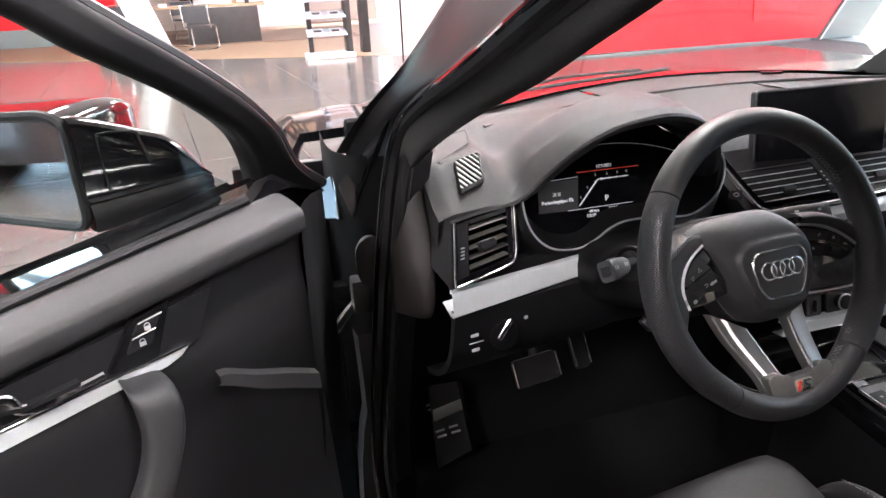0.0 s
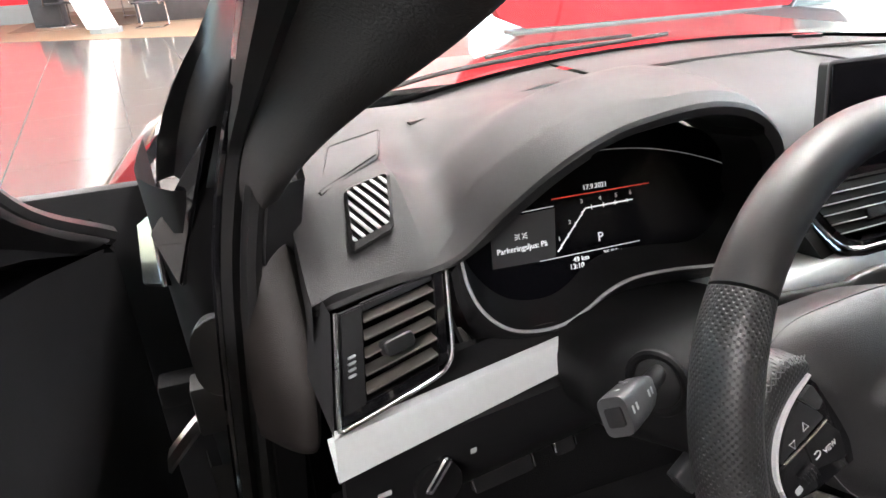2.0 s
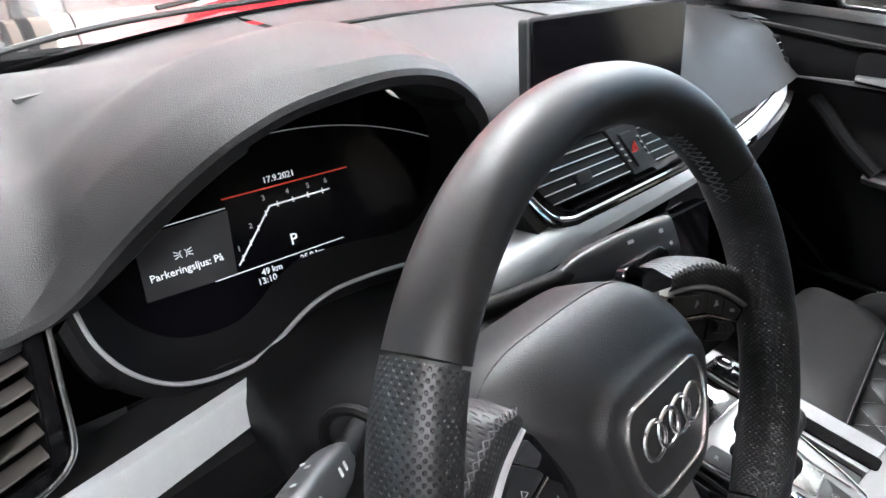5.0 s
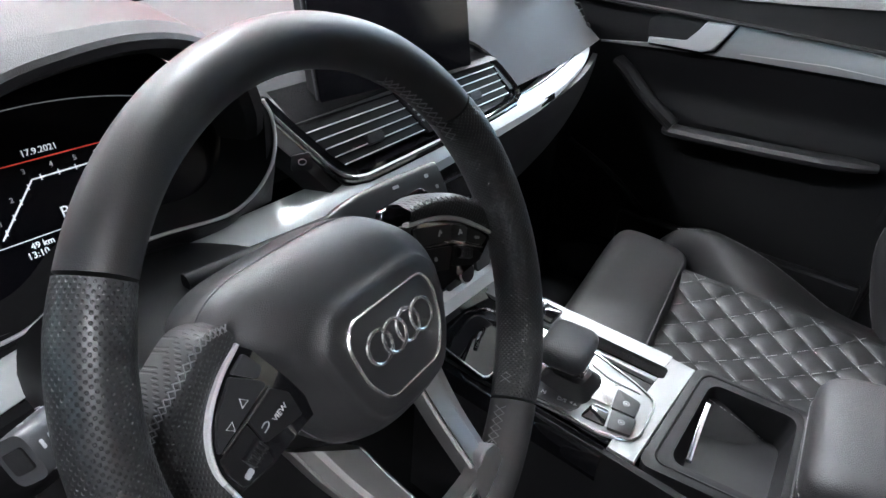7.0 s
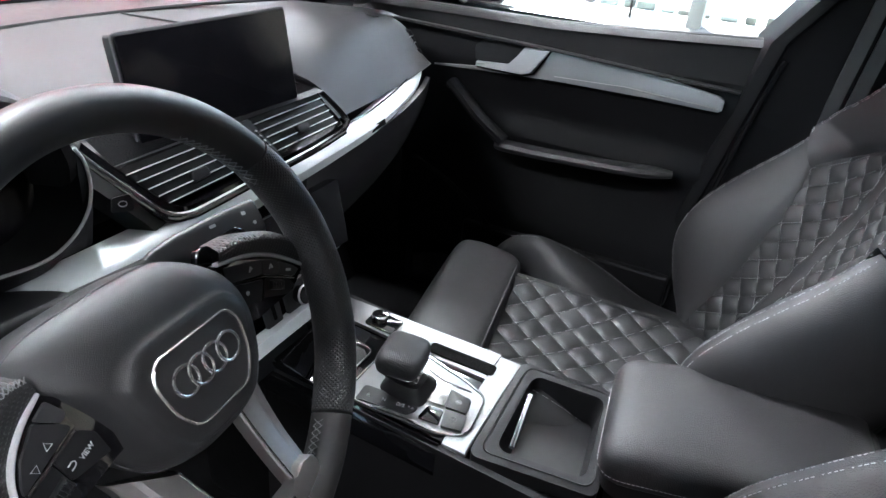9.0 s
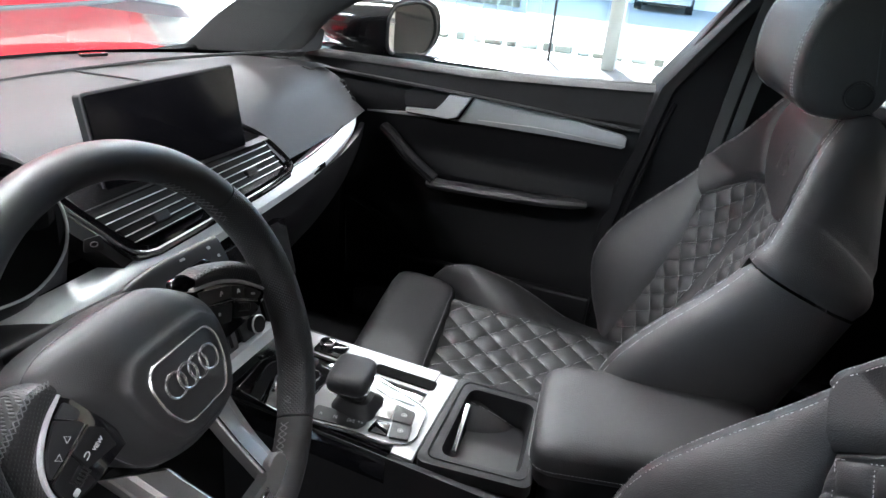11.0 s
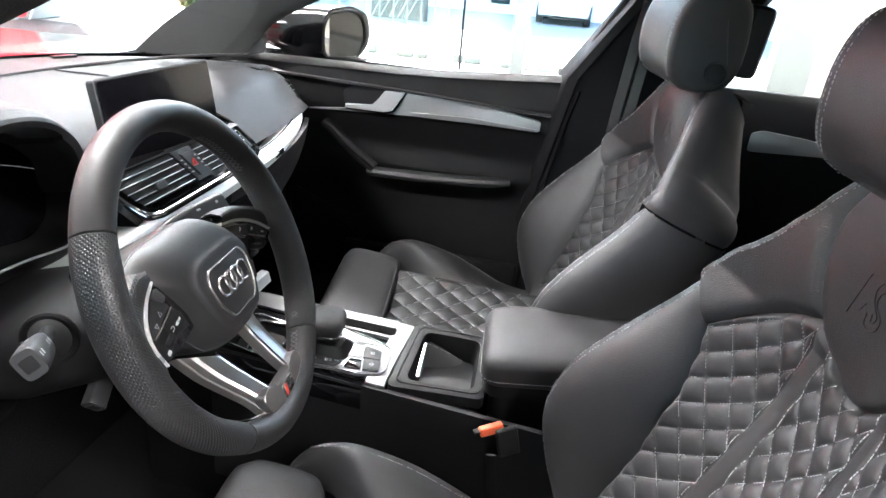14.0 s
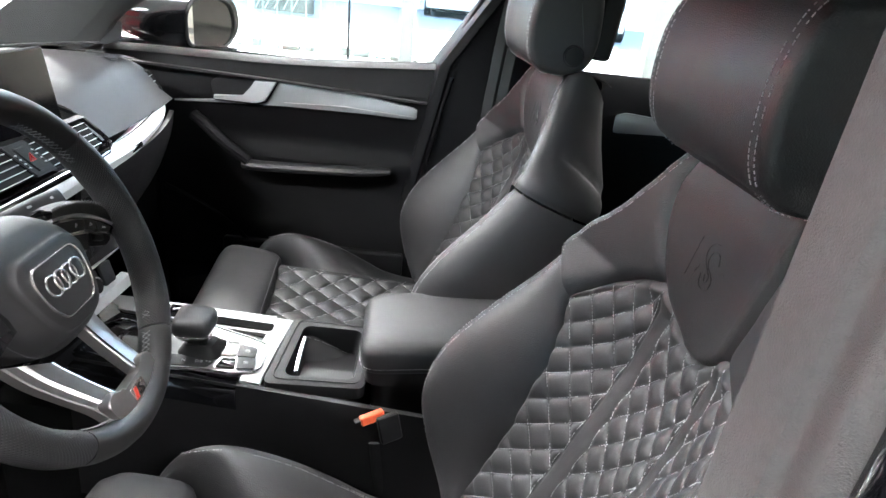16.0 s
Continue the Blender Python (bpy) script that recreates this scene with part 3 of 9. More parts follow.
# middle pillars with trim
def mid_pillar(d, x0, yf, name, prof, lean=1.0):
    """Pillar trim swept upwards; prof gives steps outwards and backwards from its front inner edge."""
    rows = []
    for k in range(15):
        z = 0.36 + 1.12 * k / 14
        t = (z - 0.36) / 1.12
        y = yf(z)
        x = x0 - lean * (0.03 * t + 0.14 * max(0.0, z - 1.08))
        rows.append(spl([(d * (x + a), y + b, z) for a, b in prof], 3))
    # driver's pillar has light in its cloth colour, the other is near-black plastic
    return part(name, loft(rows), PILLAR_CLOTH_LIT if d < 0 else DOOR_PLASTIC, car, "dark middle pillar trim", sharp=28)
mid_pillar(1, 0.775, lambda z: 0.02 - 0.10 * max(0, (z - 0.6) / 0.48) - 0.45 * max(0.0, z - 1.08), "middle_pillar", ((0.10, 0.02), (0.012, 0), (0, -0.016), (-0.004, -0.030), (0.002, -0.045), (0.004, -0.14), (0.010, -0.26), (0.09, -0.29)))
# driver side: trim edge, two soft folds and the painted flange outside
def edge_y(z):
    return -0.318 - 0.055 * (z - 1.2)
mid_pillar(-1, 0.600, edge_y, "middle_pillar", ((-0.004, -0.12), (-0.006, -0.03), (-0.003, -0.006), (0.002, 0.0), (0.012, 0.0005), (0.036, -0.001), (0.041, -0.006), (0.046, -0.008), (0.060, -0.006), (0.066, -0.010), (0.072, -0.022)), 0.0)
part("door_flange", loft([[Vector((-0.600 - x, edge_y(z) + b, z)) for x, b in ((0.0715, -0.030), (0.072, -0.014), (0.082, -0.012), (0.100, -0.016), (0.130, -0.035), (0.135, -0.12))] for z in [0.36 + 1.12 * k / 14 for k in range(15)]]), PAINT, car, "glossy black painted door flange")
part("wing_inner", box(-0.872, 0.735, 0.68, 0.15, 0.02, 0.72, 0.004), TRIM_BLACK, car, "dark closing panel behind the hinges")

# ---- dashboard ----
dash = thing("dashboard", (0.0, 0.60, 0.60), "dark grey soft-touch dashboard with aluminium trim", "dashboard")


def dash_base(x):
    """Where the dashboard meets the windscreen."""
    return Vector((x, 0.93 - 0.32 * x * x, 1.085 - 0.11 * x * x))


def face_y(x):
    """Front of the passenger side at the aluminium strip."""
    return 0.470 + 0.20 * max(0.0, x - 0.12) ** 2


def dash_section(x):
    b = dash_base(x)
    f = face_y(x)
    k = 0.05 * max(0.0, x) ** 2
    return [b, Vector((x, b.y - 0.10, b.z + 0.004)), Vector((x, b.y - 0.17, b.z - 0.001)), Vector((x, f + 0.145, 1.064 - k)),
            Vector((x, f + 0.085, 1.040 - k)), Vector((x, f + 0.045, 0.995 - k)), Vector((x, f + 0.016, 0.952))]


rows = []
for i in range(37):
    x = -0.23 + 0.885 * i / 36
    rows.append(spl(dash_section(x), 6))
part("upper_pad", loft(rows), DASH, dash)


# dark joint across the top
groove = []
for i in range(41):
    x = -0.525 + 1.12 * i / 40
    b = dash_base(x)
    yy = 0.683 + (b.y - 0.145 - 0.683) * min(1.0, i / 7) ** 0.6
    groove.append((x, yy, (1.0745 if x < -0.3 else 1.0745) + 0.0135 * (1 - (x / 0.6) ** 2) - 0.001))
part("joint_strip", tube(groove, 0.0042, 6, flat=0.75), TRIM_BLACK, dash)
part("sun_sensor", box(0.205, 0.845, 1.0895, 0.045, 0.014, 0.006, 0.002, rot=rot(0, 0, -20)), GLOSS_BLACK, dash)
part("top_seam", tube(spl([(0.10, 0.775, 1.0855), (0.135, 0.70, 1.079), (0.16, 0.64, 1.070)], 5), 0.0016, 5), TRIM_BLACK, dash)

# hood over the instruments
LIP = [(-0.615, 0.434, 1.0215), (-0.585, 0.431, 1.026), (-0.56, 0.43, 1.035), (-0.522, 0.428, 1.066), (-0.485, 0.426, 1.092), (-0.45, 0.425, 1.110), (-0.41, 0.425, 1.122),
       (-0.345, 0.426, 1.128), (-0.292, 0.43, 1.117), (-0.252, 0.436, 1.088), (-0.236, 0.442, 1.056), (-0.232, 0.45, 1.03)]
lip_pts = spl([(-0.680, 0.446, 1.000), (-0.672, 0.436, 1.008), (-0.645, 0.434, 1.016)] + LIP, 5)


def mixed(a, b, k):
    return Vector(a).lerp(Vector(b), k)


rows = []
for p in lip_pts:
    x = p.x
    w = min(1.0, max(0.0, (x + 0.584) / 0.050))
    r = min(1.0, max(0.0, (x + 0.290) / 0.055))
    ch = 0.046 - 0.032 * min(1.0, max(0.0, (x + 0.53) / 0.16))
    b = dash_base(x)
    end = 0.006 * max(0.0, (-0.660 - x) / 0.02)
    lean = 0.22 * (x + 0.612)
    pad = [(x, 0.436, 1.0275 + 0.5 * lean), (x, 0.466, 1.0440 + lean), (x, 0.522, 1.0700 + 0.6 * lean), (x, 0.560, 1.0725 + 0.3 * lean), (x, 0.660, 1.0730 + 0.2 * lean)]
    hood = [(x, p.y + ch, p.z + 0.006 + 0.25 * ch), (x, 0.492, p.z + 0.0165), (x, 0.540, p.z + 0.0150), (x, 0.600, p.z * 0.72 + 1.082 * 0.28), (x, 0.680, p.z * 0.25 + 1.080 * 0.75)]
    right = [(x, p.y + 0.012, p.z + 0.006), (x, 0.500, p.z * 0.7 + 1.055 * 0.3), (x, 0.540, p.z * 0.4 + 1.060 * 0.6), (x, 0.600, 1.068), (x, 0.680, 1.079)]
    up = [mixed(mixed(q, h, w), g, r) - Vector((0, 0, end)) for q, h, g in zip(pad, hood, right)]
    inn = Vector((0.010 * w if x < -0.45 else (-0.010 if x > -0.27 else 0), 0, -0.010 * w - 0.003))
    rows.append([p + inn * 1.3 + Vector((0, 0.060, -0.004)), p + inn + Vector((0, 0.012, 0)), p + inn * 0.6 + Vector((0, 0.001, 0)), p + Vector((0, -0.0015, -0.001)), p + Vector((0, 0.001, 0.003))] + [up[0]] + [up[0].lerp(up[1], k) for k in (0.35, 0.7)] + spl([up[1], up[2], up[3], up[4], Vector((x, 0.760, 1.0815 - end)), b - Vector((0, 0.03, 0.002)), b], 3))
rows.insert(0, [q + Vector((-0.004, 0.004, -0.06)) for q in rows[0]])
part("cluster_hood", loft(rows), DASH, dash, "sculpted hood with a soft grained skin", sharp=16)

# instrument cluster
BEZ = [(-0.5575, 1.030), (-0.552, 1.0), (-0.538, 0.972), (-0.516, 0.951), (-0.49, 0.942), (-0.462, 0.942), (-0.44, 0.951), (-0.417, 0.966), (-0.39, 0.974), (-0.345, 0.973),
       (-0.29, 0.967), (-0.262, 0.974), (-0.24, 0.991), (-0.2275, 1.015), (-0.226, 1.040), (-0.232, 1.056)]
bez = [Vector((p[0], 0.441 + 0.12 * max(0.0, p[1] - 1.0), p[1])) for p in [(q.x, q.y) for q in spl([(a, b, 0) for a, b in BEZ], 5)]]
part("bezel_line", tube([p + Vector((0, -0.003, 0)) for p in bez], 0.0016, 8), BEZEL, dash, "thin chrome line round the instruments")
inner = [Vector((-0.392 + (p.x + 0.392) * 0.90, 0.487 + 0.33 * (p.z - 0.98), 1.005 + (p.z - 1.005) * 0.84)) for p in bez]
rows = [[p + Vector((0, 0.001, -0.001)) for p in bez], [p.lerp(q, 0.45) + Vector((0, 0, -0.003)) for p, q in zip(bez, inner)], inner]
part("cluster_surround", loft(rows), MATT_BLACK, dash)
# panel under the instruments
rows = []
for i, p in enumerate(bez):
    s = i / (len(bez) - 1)
    d = Vector((-0.012 * (1 - s) + 0.004, 0.004, -0.030))
    low = Vector((p.x - 0.004, 0.452, min(p.z - 0.022, 0.955 - 0.0 * s)))
    if s < 0.10:
        low = Vector((p.x - 0.010, 0.437, p.z - 0.012))
    rows.append([p, p + Vector((0, -0.003, -0.003)), p.lerp(low, 0.5) + Vector((0, -0.004, 0)), low, low + Vector((0, 0.03, -0.02))])
part("cluster_panel", loft(rows), TRIM_BLACK, dash)
CP = (-0.393, 0.494, 0.992)
CM = basis(CP, (1, 0, 0), (0, 0.33, 1))
part("cluster_glass", plate(round_poly([(-0.165, 0.035), (-0.145, -0.035), (-0.11, -0.052), (-0.06, -0.05), (-0.02, -0.03), (0.11, -0.03), (0.15, -0.01), (0.166, 0.04), (0.135, 0.085), (0.06, 0.112), (-0.03, 0.108), (-0.09, 0.080)], 0.015), 0.003, CM @ Matrix.Translation((0, 0, -0.001))), CLUSTER, dash)


def on_glass(u, v, h=0.0006):
    return CM @ Matrix.Translation((u, v, h))


def bar(u0, v0, u1, v1, w, mat, name, parent=dash):
    a, b = Vector((u0, v0, 0)), Vector((u1, v1, 0))
    n = Vector((-(b - a).y, (b - a).x, 0)).normalized() * w / 2
    q = [a + n, a - n, b - n, b + n]
    return part(name, plate([(p.x, p.y) for p in q], 0.0004, CM @ Matrix.Translation((0, 0, 0.0006))), mat, parent)


for body, u, v, size in (("17.9.2021", 0.0, 0.0500, 0.0068), ("P", 0.0, 0.0, 0.0125), ("Parkeringsljus: P\u00e5", -0.083, 0.0045, 0.0075), ("49 km", -0.0235, -0.0170, 0.0068), ("13:10", -0.029, -0.0235, 0.0072),
                         ("25.0 km", 0.0125, -0.0165, 0.0068), ("+22.5\u00b0C", 0.0125, -0.0225, 0.0062)):
    text_mesh(body, size, on_glass(u, v), LCD_WHITE, "display_text", dash)
bar(-0.047, 0.0445, 0.060, 0.0435, 0.0009, LCD_RED, "display_line")
bar(-0.115, 0.037, -0.046, 0.038, 0.0005, LCD_GREY, "display_line")
bar(-0.067, -0.0115, 0.043, -0.0115, 0.0006, LCD_GREY, "display_line")
for (a, b), (c, d) in (((-0.047, -0.006), (-0.0126, 0.0304)), ((-0.0126, 0.0304), (0.0401, 0.0305))):
    bar(a, b, c, d, 0.0012, LCD_WHITE, "display_scale")
    for k in range(4):
        t = (k + 0.5) / 4
        u, v = a + (c - a) * t, b + (d - b) * t
        bar(u, v - 0.0022, u, v + 0.0022, 0.0008, LCD_WHITE, "display_tick")
for body, u, v in (("1", -0.044, 0.006), ("2", -0.031, 0.020), ("3", -0.016, 0.0375), ("4", 0.004, 0.0375), ("5", 0.022, 0.0375), ("6", 0.038, 0.0375)):
    text_mesh(body, 0.0055, on_glass(u, v), LCD_DIM, "display_text", dash)
part("display_tile", plate([(-0.115, -0.010), (-0.050, -0.012), (-0.045, 0.036), (-0.112, 0.035)], 0.0002, on_glass(0, 0, 0.0003)), LCD_DARK, dash)
for d in (-1, 1):
    for k in (-1, 0, 1):
        bar(-0.083 + d * 0.0030, 0.0155 + k * 0.0012, -0.083 + d * 0.0065, 0.0155 + k * 0.0026, 0.0006, LCD_WHITE, "display_icon")
    part("display_icon", tube([CM @ Vector((-0.083 + d * (0.0012 + 0.0012 * math.sin(math.pi * i / 8)), 0.0155 + 0.0026 * math.cos(math.pi * i / 8), 0.0008)) for i in range(9)], 0.0003, 5), LCD_WHITE, dash)
arc = [CM @ Vector((-0.16 + 0.32 * i / 30, 0.045 + 0.038 * (1 - ((i - 15) / 15) ** 2), 0.0008)) for i in range(31)]
part("display_line", tube(arc, 0.00035, 5), LCD_DIM, dash)


# ---- air vents ----
def quad(a, b, c, d):
    """Point at (s, t) on a patch: a top left, b top right, c bottom left, d bottom right."""
    a, b, c, d = Vector(a), Vector(b), Vector(c), Vector(d)
    return lambda s, t: (a * (1 - s) + b * s) * (1 - t) + (c * (1 - s) + d * s) * t


def vent(Q, slats, parent, deep, s0=0.0, s1=1.0, t0=0.0, t1=1.0, tab=0.5, mat=None, edge=None):
    """Dark box behind the patch Q with slanting slats and a sliding tab."""
    mat = mat or TRIM_BLACK
    deep = Vector(deep)
    ring = [Q(s0, t0), Q(s1, t0), Q(s1, t1), Q(s0, t1)]
    back = [p + deep for p in ring]
    bm = bmesh.new()
    a = [bm.verts.new(p) for p in ring]
    b = [bm.verts.new(p) for p in back]
    for i in range(4):
        j = (i + 1) % 4
        bm.faces.new((a[i], a[j], b[j], b[i]))
    bm.faces.new(b)
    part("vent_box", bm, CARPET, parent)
    dn = deep.normalized()
    for k in range(slats):
        t = t0 + (t1 - t0) * (k + 0.6) / (slats + 0.1)
        p, q = Q(s0 + 0.005, t), Q(s1 - 0.005, t)
        up = (Q(s0, t0) - Q(s0, t1)).normalized()
        w = 0.011 if edge is None else 0.007
        tilt = (dn * 0.90 + up * 0.36).normalized() * w
        th = up * 0.0012
        rows = [[e - dn * 0.002 + th * 0.3, e - dn * 0.002 - th * 0.7, e + tilt - th, e + tilt + th] for e in (p, q)]
        part("slat", loft(rows, ring=True, caps=True), mat, parent)
        # pale rod paints in the light that a slat's front edge catches
        if edge:
            part("slat_edge", tube([p - dn * 0.0024, q - dn * 0.0024], 0.0007, 5), edge, parent)
    if tab is not None:
        c = Q(s0 + (s1 - s0) * tab, t0 + (t1 - t0) * 0.52)
        ex = (Q(s1, t0) - Q(s0, t0)).normalized()
        ey = (Q(s0, t0) - Q(s0, t1)).normalized()
        part("vent_tab", plate(rrect(0.026, 0.0125, 0.004), 0.012, basis(c - dn * 0.010, ex, ey), 0.003, 3), TRIM_BLACK, parent)


# driver side vent
VL = quad((-0.668, 0.412, 1.019), (-0.570, 0.440, 1.025), (-0.682, 0.369, 0.944), (-0.580, 0.402, 0.952))
vex = (VL(1, 0) - VL(0, 0)).normalized()
vey = (VL(0, 0) - VL(0, 1)).normalized()
dn = vey.cross(vex).normalized()
if dn.y < 0:
    dn = -dn
side = thing("side_vent", VL(0.5, 1), "black side air vent with chrome edge and slats", "air vent")
vent(VL, 5, side, dn * 0.04, 0.24, 0.86, 0.09, 0.86, 0.42, SLAT)


def frame_piece(s0, t0, s1, t1, h, mat, name, parent, Q=VL, n=None):
    n = n or dn
    r = [Q(s0, t0), Q(s1, t0), Q(s1, t1), Q(s0, t1)]
    rows = [[p + n * 0.012 for p in r], [p - n * h for p in r]]
    bm = loft(rows, ring=True, caps=True)
    bmesh.ops.bevel(bm, geom=bm.edges[:], offset=0.0012, segments=2, affect='EDGES', clamp_overlap=True)
    return part(name, bm, mat, parent)


frame_piece(0.05, 0.03, 0.24, 0.93, 0.000, TRIM_BLACK, "frame_side", side)
frame_piece(0.86, 0.02, 0.955, 0.90, 0.001, GLOSS_BLACK, "frame_side", side)
frame_piece(0.24, 0.02, 0.86, 0.09, 0.000, TRIM_BLACK, "frame_top", side)
frame_piece(0.05, 0.86, 0.86, 0.955, 0.001, GLOSS_BLACK, "frame_bottom", side)
for k in range(7):
    t = 0.50 + 0.022 * (k - 3) * 1.2
    frame_piece(0.10, t - 0.009, 0.165, t + 0.009, 0.0035, TRIM_BLACK if k % 2 else BEZEL, "thumbwheel_rib", side)
edge = [VL(0.012, 0.0), VL(0.012, 0.5), VL(0.012, 0.90), VL(0.03, 0.975), VL(0.12, 0.985), VL(0.5, 0.985), VL(0.82, 0.975), VL(0.93, 0.93), VL(0.985, 0.80), VL(0.985, 0.4), VL(0.985, 0.02)]
part("chrome_edge", tube(spl([p - dn * 0.002 for p in edge], 5), 0.0017, 8), SATIN, side, "chrome edge line")
part("end_cap", sheet(lambda u, v: VL(-0.02 - 0.02 * u, v) + Vector((-0.006 * u, 0.10 * u, 0)), 4, 4), TRIM_BLACK, side)

# defroster slots in the side pad
DQ = quad((-0.6315, 0.5240, 1.0700), (-0.5880, 0.5320, 1.0780), (-0.6420, 0.4620, 1.0395), (-0.6030, 0.4680, 1.0520))
defroster = thing("defroster_vent", DQ(0.5, 1), "small slotted defroster vent with slanted grey slats", "air vent")
dnn = (DQ(1, 0) - DQ(0, 0)).cross(DQ(0, 1) - DQ(0, 0)).normalized()
if dnn.z > 0:
    dnn = -dnn
bm = bmesh.new()
ringo = [DQ(s, t) - dnn * 0.0012 for s, t in ((0.10, 0), (0.90, 0), (1, 0.08), (1, 0.92), (0.90, 1), (0.10, 1), (0, 0.92), (0, 0.08))]
ringi = [DQ(s, t) - dnn * 0.0050 for s, t in ((0.14, 0.07), (0.86, 0.07), (0.93, 0.12), (0.93, 0.88), (0.86, 0.93), (0.14, 0.93), (0.07, 0.88), (0.07, 0.12))]
part("surround", loft([[p + dnn * 0.004 for p in ringo], ringo, ringi, [p + dnn * 0.003 for p in ringi]], ring=True), DASH, defroster)
# near-black sheet over the pad, for the shade deep in the slots
part("slot_shade", loft([[DQ(s, t) - dnn * 0.0034 for s, t in ((0.1, 0.1), (0.9, 0.1))], [DQ(s, t) - dnn * 0.0034 for s, t in ((0.1, 0.9), (0.9, 0.9))]]), CARPET, defroster)


def clip_t(poly, lo, hi):
    """Cuts a polygon of (s, t) to lo <= t <= hi."""
    for lim, sg in ((lo, 1), (hi, -1)):
        out = []
        for (s0, t0), (s1, t1) in zip(poly, poly[1:] + poly[:1]):
            a, b = sg * (t0 - lim) >= 0, sg * (t1 - lim) >= 0
            if a:
                out.append((s0, t0))
            if a != b:
                k = (lim - t0) / (t1 - t0)
                out.append((s0 + (s1 - s0) * k, lim))
        poly = out
        if len(poly) < 3:
            return []
    return poly


for k in range(10):
    c = -0.86 + 0.185 * k
    poly = clip_t([(0.08, c), (0.08, c + 0.070), (0.92, c + 0.955), (0.92, c + 0.885)], 0.08, 0.92)
    if poly:
        r = [DQ(s, t) - dnn * 0.0036 for s, t in poly]
        part("slat", loft([r, [p - dnn * 0.0016 for p in r]], ring=True, caps=True), GREY_SLAT, defroster)

# speaker grille
SQ = quad((-0.6230, 0.6480, 1.0715), (-0.5620, 0.6720, 1.0760), (-0.6530, 0.5260, 1.0650), (-0.5850, 0.5860, 1.0740))
speaker = thing("dash_speaker", SQ(0.5, 0.5), "fine grey speaker mesh set in the dashboard", "speaker")
part("grille", sheet(lambda u, v: SQ(u, v) + Vector((0, 0, 0.0022)), 6, 6), MESH, speaker)
ring = [SQ(s, t) + Vector((0, 0, 0.0022)) for s, t in ((0.04, 1), (0.5, 1), (0.96, 1), (1, 0.94), (1, 0.5), (1, 0.06), (0.96, 0), (0.5, 0), (0.04, 0), (0, 0.06), (0, 0.5), (0, 0.94))]
part("surround", tube(ring, 0.0014, 6, True), DASH, speaker)
part("joint", tube([SQ(s, 0.93) + Vector((0, 0, 0.0028)) for s in (0.03, 0.5, 0.97)], 0.0009, 5), CARPET, speaker)

# aluminium strip, driver side, below a black ledge
rows, ledge_rows = [], []
for k in range(9):
    t = k / 8
    a = Vector((-0.684, 0.371, 0.936)).lerp(Vector((-0.461, 0.426, 0.931)), t)
    b = Vector((-0.686, 0.364, 0.905)).lerp(Vector((-0.452, 0.424, 0.906)), t)
    ledge_rows.append([Vector((a.x, 0.446, a.z + 0.010)), a + Vector((0, 0.040, 0.006)), a + Vector((0, 0.014, 0.0035)), a + Vector((0, 0.009, 0.0015))])
    rows.append([a + Vector((0, 0.012, -0.004)), a + Vector((0, 0.010, 0.003)), a + Vector((0, 0.003, 0.001)), a + Vector((0, -0.001, -0.004)), b + Vector((0, -0.003, 0.003)), b, b + Vector((0, 0.012, -0.002)), b + Vector((0, 0.05, 0))])
part("trim_strip", loft(rows), ALU, dash, "satin aluminium strip")
part("strip_ledge", loft(ledge_rows), TRIM_BLACK, dash)
part("strip_end", loft([rows[-1], [p + Vector((0.006, 0.01, -0.003)) for p in rows[-1]], [p * 0.0 + Vector((-0.44, 0.45, 0.915)) for p in rows[-1]]]), ALU, dash)

# aluminium strip, centre and passenger side
TOP = [(-0.352, 0.392, 0.942), (-0.30, 0.405, 0.945), (-0.22, 0.413, 0.9475), (-0.10, 0.422, 0.9495), (0.05, 0.430, 0.9505), (0.19, 0.440, 0.951), (0.30, 0.456, 0.9485), (0.45, 0.492, 0.9465), (0.56, 0.525, 0.950), (0.645, 0.566, 0.958)]
rows = []
n_top = len(spl(TOP, 5))
for i, p in enumerate(spl(TOP, 5)):
    s = i / (n_top - 1)
    h = 0.036 - 0.016 * s
    ledge = 0.045 * max(0.0, 1 - s / 0.45) + 0.018
    rows.append([p + Vector((0.0, ledge, 0.004)), p + Vector((0, 0.006, 0.002)), p + Vector((0, 0.0, -0.002)), p + Vector((0, -0.006, -h * 0.5)), p + Vector((0, -0.003, -h)), p + Vector((0, 0.010, -h - 0.003)), p + Vector((0, 0.06, -h - 0.003))])
part("trim_strip", loft(rows), ALU, dash, "satin aluminium strip")
part("strip_end", loft([rows[0], [Vector((-0.365, 0.42, 0.93)) for p in rows[0]]]), ALU, dash)
part("chrome_line", tube([p + Vector((0, 0.012, 0.006)) for p in spl(TOP[5:], 5)], 0.0016, 6), CHROME, dash)
bp = Vector((0.294, 0.4485, 0.934))
part("strip_badge", plate(rrect(0.052, 0.010, 0.002), 0.0015, basis(bp, (1, 0.13, 0), (0, 0.22, 1)), 0.0004), CHROME, dash)
for k in range(6):
    part("badge_bar", plate(rrect(0.0045, 0.005, 0.0005), 0.0004, basis(bp + Vector((-0.017 + 0.0068 * k, -0.0022 + 0.0009 * k, 0)), (1, 0.13, 0), (0, 0.22, 1))), GREY_SLAT, dash)

